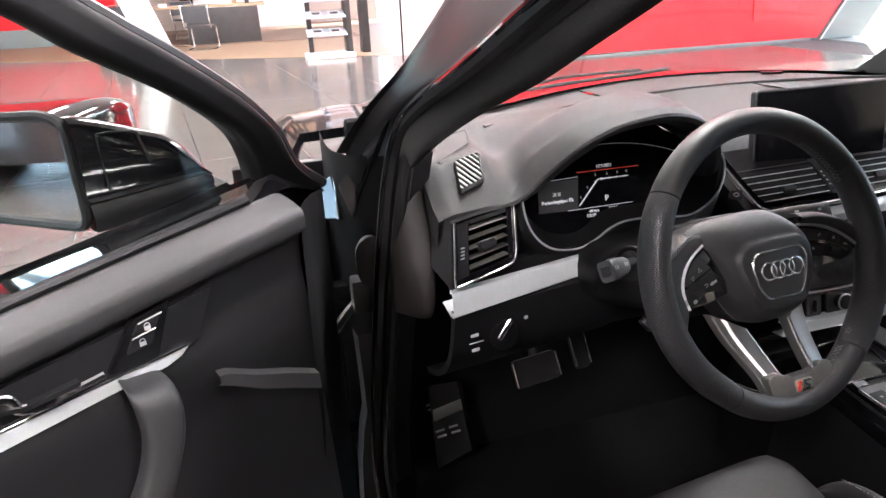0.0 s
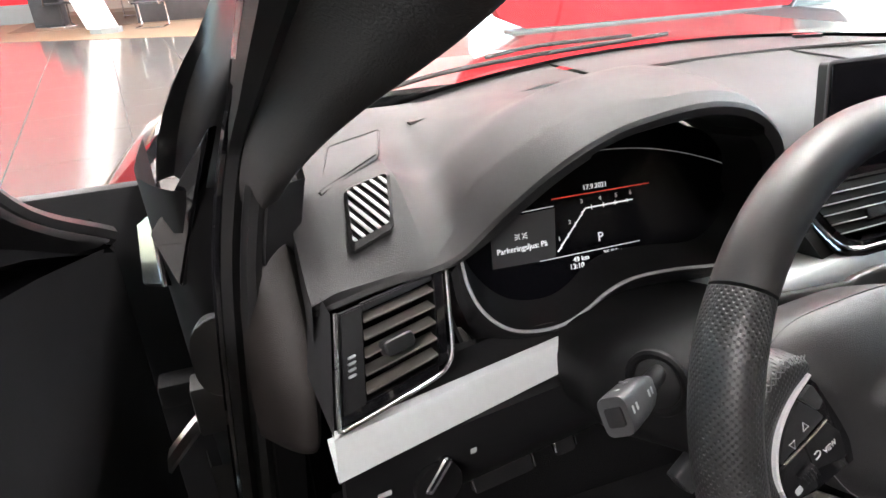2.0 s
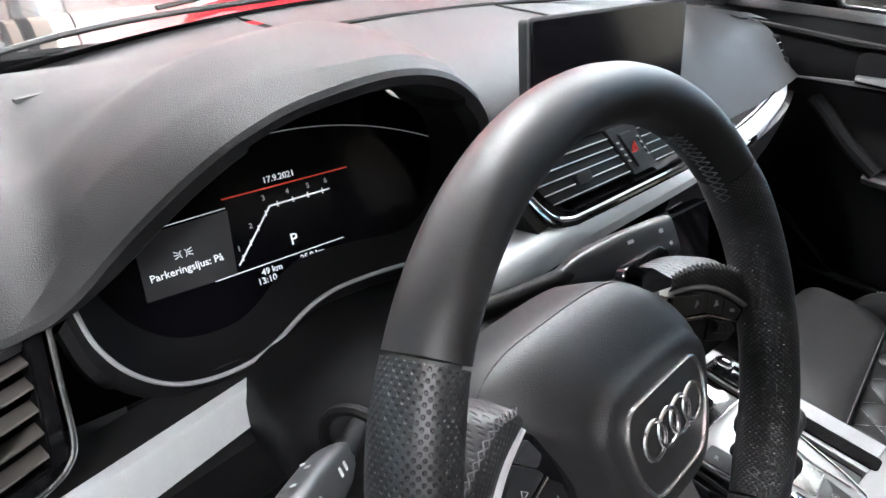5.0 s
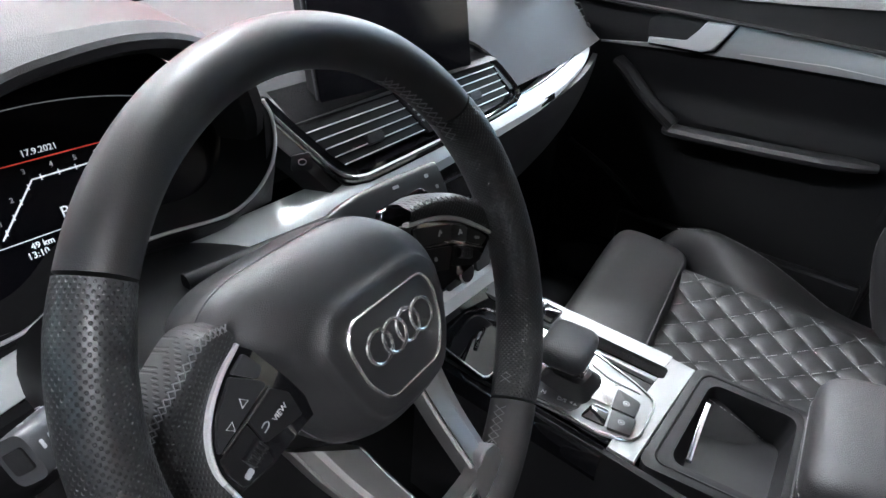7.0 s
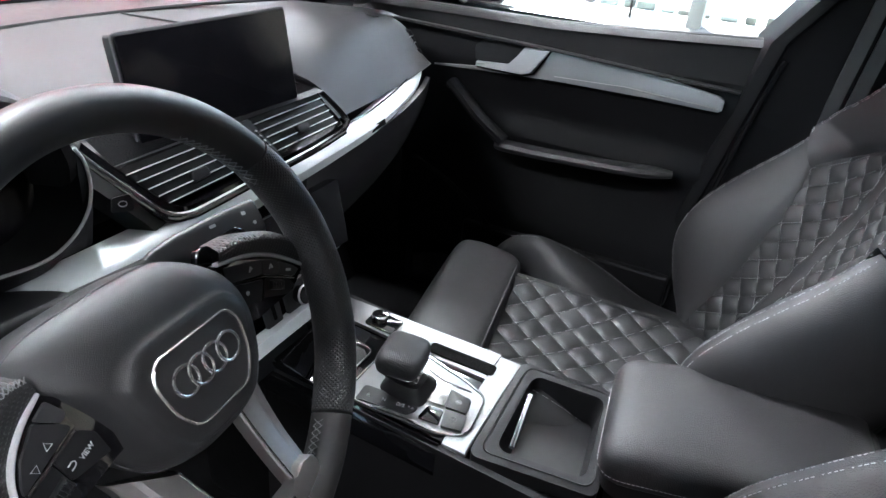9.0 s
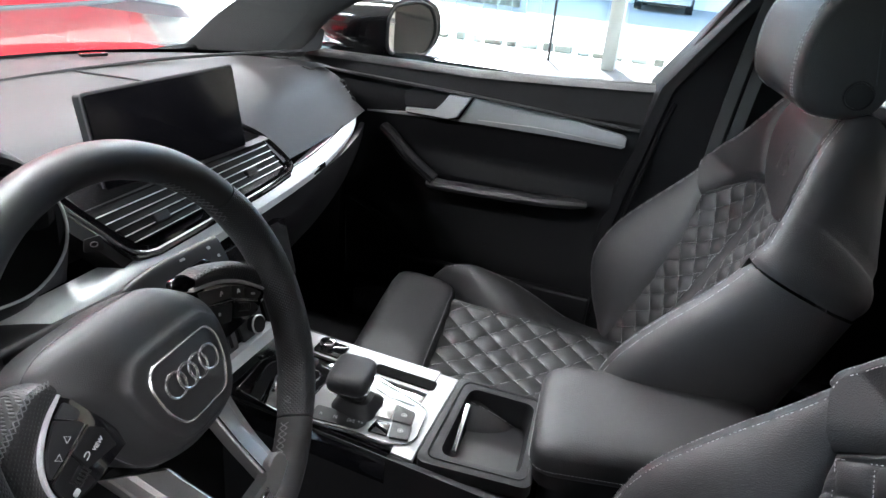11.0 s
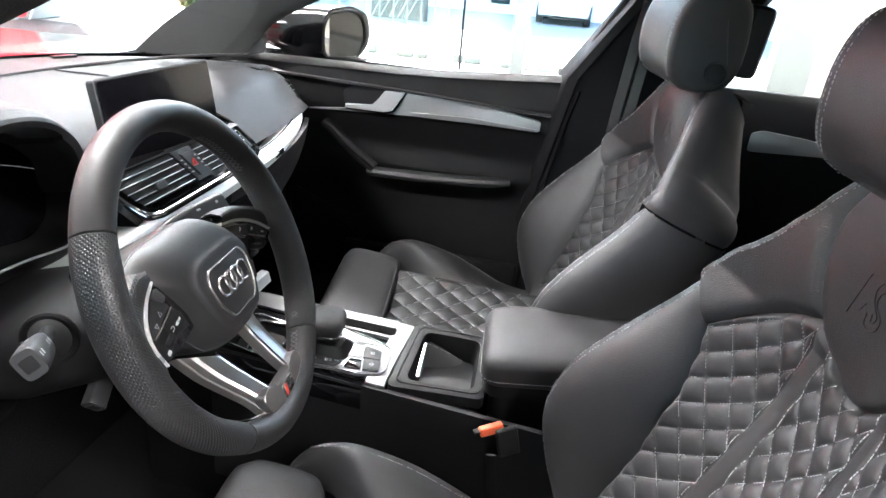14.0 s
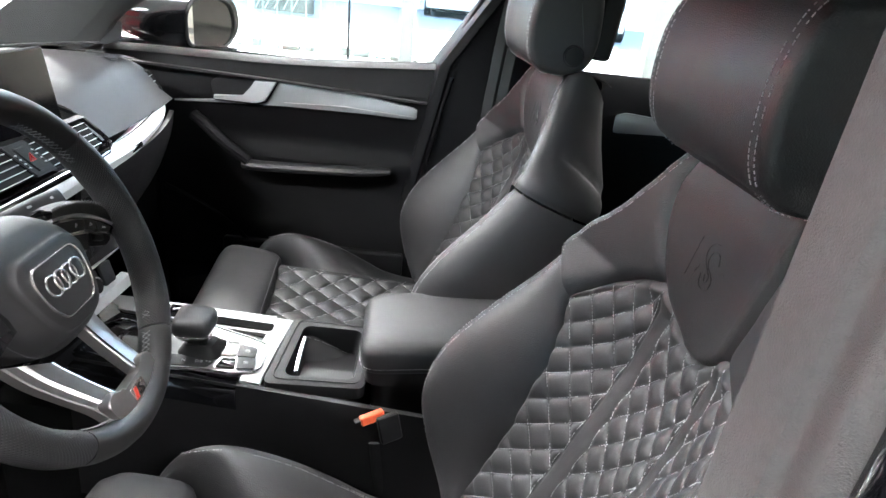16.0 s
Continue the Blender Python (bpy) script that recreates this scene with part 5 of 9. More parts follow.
for d in (-1, 1):
    SM, trim, last, top, under, keys, divider, roll, turn = PODS[d]
    inner_edge = spl([(x, y, 0) for x, y in trim + [last]], 5)
    outer_edge = spl([(x, y, 0) for x, y in top], 5)
    rows = []
    for p, q in zip(inner_edge, outer_edge):
        fall = 0.010 if q.y > 0.005 else 0.004
        rows.append([Vector((d * r.x, r.y, z)) for r, z in ((p, -0.010), (p, 0.0012), (p.lerp(q, 0.08), 0.0026), (p.lerp(q, 0.35), 0.0056), (p.lerp(q, 0.70), 0.0066), (p.lerp(q, 0.92), 0.0050), (q, 0.0018), (q + Vector((0.002, 0.004, 0)), -fall), (q + Vector((0.002, 0.004, 0)), -fall - 0.012))])
    part("side_spoke", grid_uv(loft(rows), SM), GRIP, wheel, "perforated leather spoke cover", sharp=60)
    bm = bmesh.new()
    stp = [p.lerp(q, 0.93) for p, q in zip(inner_edge, outer_edge)][:22]
    for i in range(len(stp) - 1):
        a, b = stp[i], stp[i + 1]
        n = Vector((-(b - a).y, (b - a).x, 0)).normalized() * 0.0024
        for e in (-1, 1):
            tube([SM @ Vector((d * (a + n * e).x, (a + n * e).y, 0.0052)), SM @ Vector((d * (a + b).x / 2, (a + b).y / 2, 0.0056)), SM @ Vector((d * (b - n * e).x, (b - n * e).y, 0.0052))], 0.00045, 4, bm=bm)
    part("stitch", bm, WHEEL_THREAD, wheel, "grey cross stitching")

    def field(pts, h, lift, mat, name, r=0.0):
        q = [(d * x, y) for x, y in pts]
        if r:
            q = round_poly(q, r)
        return part(name, plate(q if d < 0 else q[::-1], h, SM @ Matrix.Translation((0, 0, lift)), 0.0008), mat, wheel)
    field(trim + under, 0.006, 0.0010, GLOSS_BLACK, "button_panel")
    rows = []
    line = spl([(x, y, 0) for x, y in trim], 6)
    for i, p in enumerate(line):
        t = (line[min(i + 1, len(line) - 1)] - line[max(i - 1, 0)]).normalized()
        n = Vector((t.y, -t.x, 0))
        w = 0.0036 - 0.0014 * abs(2 * i / (len(line) - 1) - 0.7)
        rows.append([SM @ Vector((d * (p - n * a).x, (p - n * a).y, z)) for a, z in ((-0.0006, -0.002), (-0.0004, 0.0044), (w * 0.25, 0.0056), (w * 0.75, 0.0052), (w, 0.0034), (w, -0.002))])
    part("button_trim", loft(rows, ring=True, caps=True), BRIGHT_TRIM, wheel, "bright metal line")
    for q, mat in keys:
        field(q, 0.003, 0.0034, mat, "button", 0.0016)
    part("key_edge", tube([SM @ Vector((d * x, y, 0.0036)) for x, y in divider], 0.0008, 5), SATIN, wheel)
    ln = SM @ Matrix.Translation((d * roll[0], roll[1], 0.0040)) @ rot(0, 0, turn)
    part("roller", tube([ln @ Vector((-0.006, 0, 0)), ln @ Vector((0.006, 0, 0))], 0.0042, 12), TRIM_BLACK, wheel)
    for k in range(5):
        part("roller_rib", box(0, 0, 0, 0.0010, 0.0070, 0.0012, 0.0003, 1, rot=ln @ Matrix.Translation((-0.005 + 0.0025 * k, 0, 0.0040))), RUBBER, wheel)

    def mark(u, v, w, h, turn):
        part("symbol", plate(rrect(w, h, min(w, h) * 0.3), 0.0003, SM @ Matrix.Translation((d * u, v, 0.0038)) @ rot(0, 0, turn)), WHITE_INK, wheel)
    if d < 0:
        for u, v, a in ((0.1020, 0.0035, 20), (0.1130, -0.0040, 200)):
            m = SM @ Matrix.Translation((-u, v, 0.0038)) @ rot(0, 0, a)
            part("symbol", tube([m @ Vector((x * 0.0026, y * 0.0026, 0)) for x, y in ((0, 1), (-0.9, -0.7), (0.9, -0.7))], 0.00035, 4, True), WHITE_INK, wheel)
        text_mesh("VIEW", 0.0044, SM @ Matrix.Translation((-0.0860, -0.0140, 0.0038)) @ rot(0, 0, 18), WHITE_INK, "symbol", wheel)
        back_icon = SM @ Matrix.Translation((-0.0965, -0.0150, 0.0038)) @ rot(0, 0, 25)
        part("symbol", tube(spl([back_icon @ Vector((x, y, 0)) for x, y in ((-0.0028, -0.0016), (0.0010, -0.0016), (0.0024, 0.0), (0.0010, 0.0016), (-0.0020, 0.0016))], 4), 0.0004, 4), WHITE_INK, wheel)
        mark(0.1150, -0.0300, 0.0055, 0.0040, 22)
    else:
        for a, b, w, h, turn in ((0.0290, 0.0100, 0.0050, 0.0014, 50), (0.0300, 0.0090, 0.0014, 0.0030, 20), (0.0480, 0.0085, 0.0044, 0.0012, 40), (0.0492, 0.0078, 0.0018, 0.0040, 10), (0.0660, 0.0080, 0.0050, 0.0022, -28), (0.0270, 0.0285, 0.0036, 0.0008, 0), (0.0270, 0.0285, 0.0036, 0.0008, 60), (0.0270, 0.0285, 0.0036, 0.0008, 120)):
            mark(*pod(a, b), w, h, turn)

# lower metal spoke: two wedge-shaped arms with a raised inner lip, that run down to one plate on the rim
for d in (-1, 1):
    outer = spl([(0.0715, -0.0560, -0.0300), (0.0640, -0.0860, -0.0210), (0.0560, -0.1120, -0.0080), (0.0500, -0.1350, 0.0060), (0.0475, -0.1520, 0.0135)], 6)
    lip = spl([(0.0350, -0.0800, -0.0190), (0.0325, -0.0950, -0.0120), (0.0295, -0.1120, -0.0030), (0.0265, -0.1290, 0.0070), (0.0240, -0.1440, 0.0160)], 6)
    rows = []
    for p, q in zip(outer, lip):
        rows.append([WM @ Vector((d * r.x, r.y, r.z)) for r in (p + Vector((0, 0, -0.012)), p + Vector((0, 0, -0.001)), p.lerp(q, 0.05) + Vector((0, 0, 0.0006)), p.lerp(q, 0.30) + Vector((0, 0, 0.0008)), p.lerp(q, 0.42) + Vector((0, 0, 0.0034)), p.lerp(q, 0.75) + Vector((0, 0, 0.0036)), q + Vector((0, 0, 0.0026)), q + Vector((-0.0022, 0, -0.001)), q + Vector((-0.0022, 0, -0.014)))])
    part("metal_spoke", loft(rows, ring=True, caps=True), ALU_DARK, wheel, "satin metal spoke", sharp=25)
    part("spoke_edge", tube([WM @ Vector((d * (q.x - 0.001), q.y, q.z + 0.0022)) for q in lip], 0.0011, 6), SATIN, wheel, "bright polished edge")
    part("stitch", tube([RM @ rim_at(270 + d * 20 + k, 0.1490) for k in range(0, 6)], 0.0006, 4), WHEEL_THREAD, wheel)
part("spoke_plate", plate(round_poly([(-0.022, -0.1395), (0.022, -0.1395), (0.030, -0.1300), (0.049, -0.1340), (0.0475, -0.1520), (0.036, -0.1650), (-0.036, -0.1650), (-0.0475, -0.1520), (-0.049, -0.1340), (-0.030, -0.1300)][::-1], 0.005), 0.014, WM @ Matrix.Translation((0, 0, 0.0195)), 0.003, 3), ALU_DARK, wheel, "satin metal spoke plate")
part("spoke_badge", plate(rrect(0.027, 0.0155, 0.002), 0.001, WM @ Matrix.Translation((0.0, -0.1515, 0.0206)), 0.0004), SATIN, wheel, "polished badge plate")
part("badge_mark", plate([(-0.011, -0.0055), (-0.006, -0.0055), (-0.0028, 0.0055), (-0.0078, 0.0055)], 0.0006, WM @ Matrix.Translation((0.0, -0.1515, 0.0212))), RED, wheel, "red slanted mark")
part("badge_mark", tube(spl([WM @ Vector((x, y - 0.1515, 0.0210)) for x, y in ((0.0098, 0.0040), (0.0025, 0.0044), (0.0010, 0.002), (0.005, 0.0), (0.0075, -0.002), (0.006, -0.0046), (-0.002, -0.0042))], 4), 0.0010, 6), GLOSS_BLACK, wheel)

# steering column with stalks
column = thing("steering_column", (-0.358, 0.30, 0.90), "black plastic steering column cover with stalks", "steering column")
rows = []
for y, rx, top, low in ((0.262, 0.062, 0.985, 0.905), (0.285, 0.078, 0.988, 0.900), (0.315, 0.100, 0.988, 0.892), (0.345, 0.116, 0.984, 0.882), (0.375, 0.112, 0.974, 0.872), (0.42, 0.110, 0.962, 0.858), (0.47, 0.100, 0.950, 0.84)):
    rows.append([Vector((-0.378 + rx * 0.92 * math.copysign(abs(math.cos(a)) ** 0.8, math.cos(a)), y, (top + low) / 2 + (top - low) / 2 * math.copysign(abs(math.sin(a)) ** 0.7, math.sin(a)))) for a in [2 * math.pi * j / 36 for j in range(36)]])
rows = smooth_rows(rows, 3)
part("column_cover", loft(rows, ring=True, caps=True), MATT_BLACK, column, "dark rounded column cover", sharp=60)
part("stalk_collar", tube([Vector((-0.462 + 0.024 * math.cos(2 * math.pi * i / 24) * 0.45, 0.306 - 0.024 * math.cos(2 * math.pi * i / 24) * 0.75, 0.970 + 0.024 * math.sin(2 * math.pi * i / 24))) for i in range(24)], 0.0035, 8, True), MATT_BLACK, column)


def stalk(p0, p1, up, w, h, name, marks, side_marks=()):
    """Flat, rounded control lever that widens towards its tip."""
    p0, p1 = Vector(p0), Vector(p1)
    m = basis(p0.lerp(p1, 0.62), p1 - p0, up)
    L = (p1 - p0).length
    rows = []
    for x, a, b in ((-0.50, 0.30, 0.45), (-0.40, 0.62, 0.72), (-0.25, 0.86, 0.90), (-0.05, 0.97, 0.98), (0.20, 1.0, 1.0), (0.36, 1.0, 1.0), (0.372, 0.98, 0.98)):
        rows.append([m @ Vector((x * L, a * w / 2 * math.copysign(abs(math.cos(t)) ** 0.45, math.cos(t)), b * h / 2 * math.copysign(abs(math.sin(t)) ** 0.45, math.sin(t)))) for t in [2 * math.pi * (j + 0.5) / 28 for j in range(28)]])
    o = part(name, loft(rows, ring=True, caps=True), STALK if name == "wiper_stalk" else LEVER_GREY, column, "dark grey control stalk with white symbols", sharp=50)
    part("stalk_stem", tube([p0 - (p1 - p0) * 0.70, p0.lerp(p1, 0.25)], h * 0.34, 12), MATT_BLACK, column)
    part("stalk_tip", plate(rrect(w * 0.5, h * 0.6, 0.002), 0.002, basis(m @ Vector((0.372 * L + 0.0012, 0, 0)), m.to_3x3() @ Vector((0, 1, 0)), m.to_3x3() @ Vector((0, 0, 1))), 0.0006), TRIM_BLACK, column)
    for u, v, a, b in marks:
        a, b = a * 0.55, b * 0.55
        part("symbol", plate(rrect(a, b, min(a, b) * 0.3), 0.0003, m @ Matrix.Translation((u * L, v * w, h / 2 + 0.0008))), WHITE_INK, o)
    for u, v, a, b in side_marks:
        a, b = a * 0.55, b * 0.55
        for d in (-1, 1):
            part("symbol", plate(rrect(a, b, min(a, b) * 0.3), 0.0003, m @ Matrix.Translation((u * L, d * (w / 2 + 0.0008), v * h)) @ rot(-90 * d)), WHITE_INK, o)
stalk((-0.465, 0.308, 0.9725), (-0.5215, 0.269, 0.988), (0.72, 0.12, -0.68), 0.026, 0.020, "indicator_stalk", ((0.20, -0.05, 0.005, 0.009), (0.29, -0.05, 0.004, 0.009), (-0.12, -0.05, 0.004, 0.009), (-0.20, -0.05, 0.004, 0.009)), ((0.22, 0.10, 0.004, 0.006), (0.02, 0.12, 0.005, 0.006), (-0.04, -0.14, 0.004, 0.005)))
stalk((-0.395, 0.30, 0.922), (-0.449, 0.285, 0.889), (0, 0.5, 0.85), 0.020, 0.016, "cruise_stalk", ((0.1, 0.0, 0.010, 0.004), (-0.1, 0.0, 0.008, 0.004)))
stalk((-0.290, 0.330, 0.990), (-0.152, 0.314, 0.993), (0, 0.55, 0.8), 0.034, 0.022, "wiper_stalk", ((0.25, 0.2, 0.008, 0.006), (0.0, 0.22, 0.012, 0.005), (0.3, -0.15, 0.006, 0.006), (0.1, -0.15, 0.012, 0.004)))
part("stalk_paddle", plate(round_poly([(-0.034, -0.010), (0.030, -0.010), (0.036, 0.0), (0.030, 0.012), (-0.022, 0.012)], 0.006), 0.008, basis((-0.226, 0.286, 0.998), (1, 0.05, 0.02), (0, 0.45, 0.9)), 0.002, 3), GLOSS_BLACK, column, "gloss black shift paddle")
part("symbol", plate(rrect(0.005, 0.0012, 0.0003), 0.0003, basis((-0.210, 0.2815, 1.0035), (1, 0.05, 0.02), (0, 0.45, 0.9)) @ Matrix.Translation((0, 0, 0.0012))), WHITE_INK, column)
part("symbol", plate(rrect(0.0012, 0.005, 0.0003), 0.0003, basis((-0.210, 0.2815, 1.0035), (1, 0.05, 0.02), (0, 0.45, 0.9)) @ Matrix.Translation((0, 0, 0.0014))), WHITE_INK, column)

# ---- pedals ----
pm = basis((-0.575, 0.70, 0.45), (1, 0.12, 0), (0.02, 0.42, 1))
rest = thing("foot_rest", (-0.56, 0.70, 0.34), "steel driver foot rest with black rubber strips", "foot rest")
part("plate", plate(round_poly([(-0.070, -0.078), (0.012, -0.063), (0.009, 0.088), (-0.058, 0.096)], 0.006), 0.008, pm, 0.002), TRIM_BLACK, rest, "black rubber plate")
part("steel_band", plate(round_poly([(-0.062, 0.022), (0.006, 0.030), (0.006, 0.052), (-0.060, 0.046)], 0.003), 0.003, pm @ Matrix.Translation((0, 0, 0.0026)), 0.001), ALU_DARK, rest, "brushed steel band")
part("steel_edge", loft([[pm @ Vector((x - 0.005, y, 0.0)), pm @ Vector((x - 0.005, y, 0.004)), pm @ Vector((x + 0.004, y, 0.004)), pm @ Vector((x + 0.004, y, -0.006))] for x, y in ((0.008, 0.089), (0.010, 0.0), (0.013, -0.060))]), CHROME, rest, "bright steel edge")
part("steel_edge", loft([[pm @ Vector((x, y + 0.005, 0.0)), pm @ Vector((x, y + 0.005, 0.004)), pm @ Vector((x, y - 0.004, 0.004)), pm @ Vector((x, y - 0.004, -0.006))] for x, y in ((0.014, -0.063), (-0.030, -0.071), (-0.066, -0.078))]), CHROME, rest, "bright steel edge")
for x, y in ((-0.048, 0.082), (-0.020, 0.080), (-0.048, 0.066), (-0.020, 0.064), (-0.052, 0.010), (-0.022, 0.014), (-0.052, -0.008), (-0.022, -0.004), (-0.053, -0.026), (-0.022, -0.022)):
    part("steel_strip", box(x, y, 0.0015, 0.020, 0.004, 0.004, 0.001, rot=pm), ALU_DARK, rest)
for nm, c, w, h, lab in (("brake_pedal", (-0.446, 0.62, 0.607), 0.096, 0.055, "black brake pedal with steel edges"), ("accelerator", (-0.346, 0.64, 0.625), 0.034, 0.085, "black accelerator pedal with steel edges")):
    m = basis(c, (1, 0.1, 0.04), (0, 0.5, 0.86))
    ped = thing(nm, c, lab, "pedal")
    part("plate", plate(rrect(w, h, 0.008), 0.008, m, 0.002), TRIM_BLACK, ped, "black rubber plate")
    for d in (-1, 1):
        part("steel_edge", tube([m @ Vector((d * w * 0.49, y, 0.001)) for y in (-h * 0.42, 0, h * 0.42)], 0.0022, 6), CHROME, ped, "bright steel edge")
    if w > 0.05:
        for d in (-1, 1):
            part("steel_strip", box(d * w * 0.22, h * 0.22, 0.001, w * 0.32, 0.004, 0.004, 0.001, rot=m), ALU_DARK, ped)
    part("pedal_arm", tube(spl([Vector(c) + Vector((0, 0.012, -0.01)), Vector(c) + Vector((0.01, 0.06, 0.04)), Vector(c) + Vector((0.01, 0.14, 0.10)), Vector(c) + Vector((0.01, 0.30, 0.14))], 4), 0.009, 6), TRIM_BLACK, ped)

# ---- centre console ----
console = thing("centre_console", (0.055, 0.1, 0.35), "black centre console with aluminium and gloss trim", "console")


def ct(y):
    """Height of the console top."""
    return 0.6635 + 0.0705 * y


XL, XR = -0.030, 0.150
part("console_side", sheet(lambda u, v: (XL - 0.004 - 0.012 * v, 0.42 - 0.62 * u, ct(0.42 - 0.62 * u) - 0.006 - 0.27 * v), 10, 8, 0.01), TRIM_BLACK, console)
part("console_side", sheet(lambda u, v: (XR + 0.020 + 0.008 * v, 0.42 - 0.62 * u, ct(0.42 - 0.62 * u) - 0.010 - 0.27 * v), 10, 8, 0.01), TRIM_BLACK, console)
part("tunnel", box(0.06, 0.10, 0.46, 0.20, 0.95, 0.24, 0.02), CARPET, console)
# gloss flank with thin bright line, driver side
part("gloss_flank", sheet(lambda u, v: (XL - 0.0065 - 0.006 * math.sin(math.pi * v) - 0.004 * v, 0.42 - 0.272 * u, ct(0.42 - 0.272 * u) - 0.002 - 0.055 * v), 8, 6, 0.004), GLOSS_BLACK, console, "gloss black side panel")
part("flank_line", tube([(XL - 0.0145, y, ct(y) - 0.040) for y in (0.40, 0.32, 0.24, 0.15)], 0.0012, 5), CHROME, console)
# aluminium frame: rear cross piece with its return over the edge, and the long right rail
rows = []
for x, dz in ((XL - 0.006, -0.032), (XL - 0.007, -0.012), (XL - 0.004, -0.002), (XL + 0.004, 0.0015), (0.03, 0.002), (0.08, 0.002), (0.12, 0.002), (XR + 0.012, 0.001), (XR + 0.018, -0.004)):
    w = 0.030 + 0.012 * max(0.0, (0.06 - x) / 0.09) * 0
    rows.append([Vector((x, 0.112 + (0.0 if x > 0 else 0.0), ct(0.112) + dz - 0.004)), Vector((x, 0.1135, ct(0.113) + dz)), Vector((x, 0.128, ct(0.128) + dz)), Vector((x, 0.145, ct(0.145) + dz)), Vector((x, 0.1465, ct(0.1465) + dz - 0.004))])
part("metal_frame", loft(rows), RAIL_ALU, console, "satin aluminium cross piece")
rows = []
for k in range(11):
    y = 0.146 + 0.30 * k / 10
    xi = 0.098 + 0.022 * max(0, 1 - k / 3) * 0.2 + 0.004 * k / 10
    xo = XR + 0.018 - 0.02 * k / 10
    rows.append([Vector((xi, y, ct(y) - 0.006)), Vector((xi + 0.0012, y, ct(y) + 0.001)), Vector(((xi + xo) / 2, y, ct(y) + 0.002)), Vector((xo - 0.002, y, ct(y) + 0.001)), Vector((xo, y, ct(y) - 0.010))])
part("metal_frame", loft(rows), RAIL_ALU, console, "satin aluminium rail")
# no recess here: a near-black plate on the rail gives the slot's shade
part("slot", plate(rrect(0.024, 0.104, 0.006), 0.004, basis((0.1215, 0.191, ct(0.191) + 0.0030), (1, 0.06, 0), (-0.06, 1, 0.07))), CARPET, console, "dark plate for the shaded depth of a narrow storage slot")
# gloss deck
part("gloss_deck", loft([[Vector((x, y, ct(y) + (0.0 if x < 0.10 else -0.003))) for x in (XL - 0.004, 0.0, 0.05, 0.10)] for y in (0.147, 0.22, 0.30, 0.38, 0.44)]), GLOSS_BLACK, console, "gloss black deck")
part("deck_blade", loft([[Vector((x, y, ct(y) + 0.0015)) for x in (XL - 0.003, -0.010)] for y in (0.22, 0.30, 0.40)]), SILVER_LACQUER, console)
lid = thing("storage_lid", (0.0, 0.345, 0.68), "gloss black sliding lid with chrome outline", "lid")
LQ = [(-0.052, -0.045), (0.055, -0.045), (0.060, 0.030), (0.030, 0.048), (-0.048, 0.040)]
lmx = basis((0.005, 0.352, ct(0.352) + 0.006), (1, 0, 0), (0, 1, 0.16))
part("panel", plate(round_poly(LQ, 0.010), 0.004, lmx, 0.001), GLOSS_BLACK, lid)
part("outline", tube([lmx @ Vector((x, y, 0.0004)) for x, y in round_poly(LQ, 0.010)], 0.0015, 6, True), CHROME, lid, "chrome outline")
part("grip", tube(spl([lmx @ Vector((-0.02, -0.005, 0.001)), lmx @ Vector((0.0, 0.004, 0.004)), lmx @ Vector((0.02, 0.010, 0.001))], 4), 0.003, 6), CHROME, lid)
# gear plate
gp = thing("gear_plate", (0.03, 0.20, 0.675), "aluminium gear plate with black shift markings", "gear plate")
GQ = [(-0.040, 0.292), (-0.038, 0.250), (-0.030, 0.200), (-0.029, 0.165), (-0.016, 0.129), (0.000, 0.1215), (0.054, 0.1270), (0.067, 0.1330), (0.078, 0.1620), (0.094, 0.229), (0.094, 0.292)]
gm = Matrix.Translation((0, 0, 0.6635 + 0.0030)) @ Matrix(((1, 0, 0, 0), (0, 1, 0, 0), (0, 0.0705, 1, 0), (0, 0, 0, 1)))
gpoly = round_poly(GQ[::-1], 0.008)
part("base", plate(gpoly, 0.004, gm @ Matrix.Translation((0, 0, 0.0006)), 0.001), GEAR_ALU, gp, "satin aluminium plate")
part("outline", tube([gm @ Vector((x, y, 0.0012)) for x, y in gpoly], 0.0017, 6, True), CHROME, gp, "chrome outline")
part("marking_strip", plate(round_poly([(-0.0365, 0.2740), (-0.0235, 0.2030), (-0.0080, 0.1960), (0.0035, 0.2000), (0.0005, 0.2200), (-0.0075, 0.2760)][::-1], 0.004), 0.002, gm @ Matrix.Translation((0, 0, 0.0024)), 0.0006), STALK, gp, "dark grey marking strip")
for body, u, v in (("R", -0.0225, 0.2620), ("N", -0.0180, 0.2410), ("D/S", -0.0140, 0.2180)):
    text_mesh(body, 0.0080, gm @ Matrix.Translation((u, v, 0.0030)) @ rot(0, 0, -80), WHITE_INK, "symbol", gp)
for d in (-1, 1):
    part("symbol", plate([(-0.002, -0.0017), (0.002, -0.0017), (0, 0.0017)], 0.0003, gm @ Matrix.Translation((-0.010, 0.2045 + d * 0.003, 0.0030)) @ rot(0, 0, 0 if d > 0 else 180)), WHITE_INK, gp)
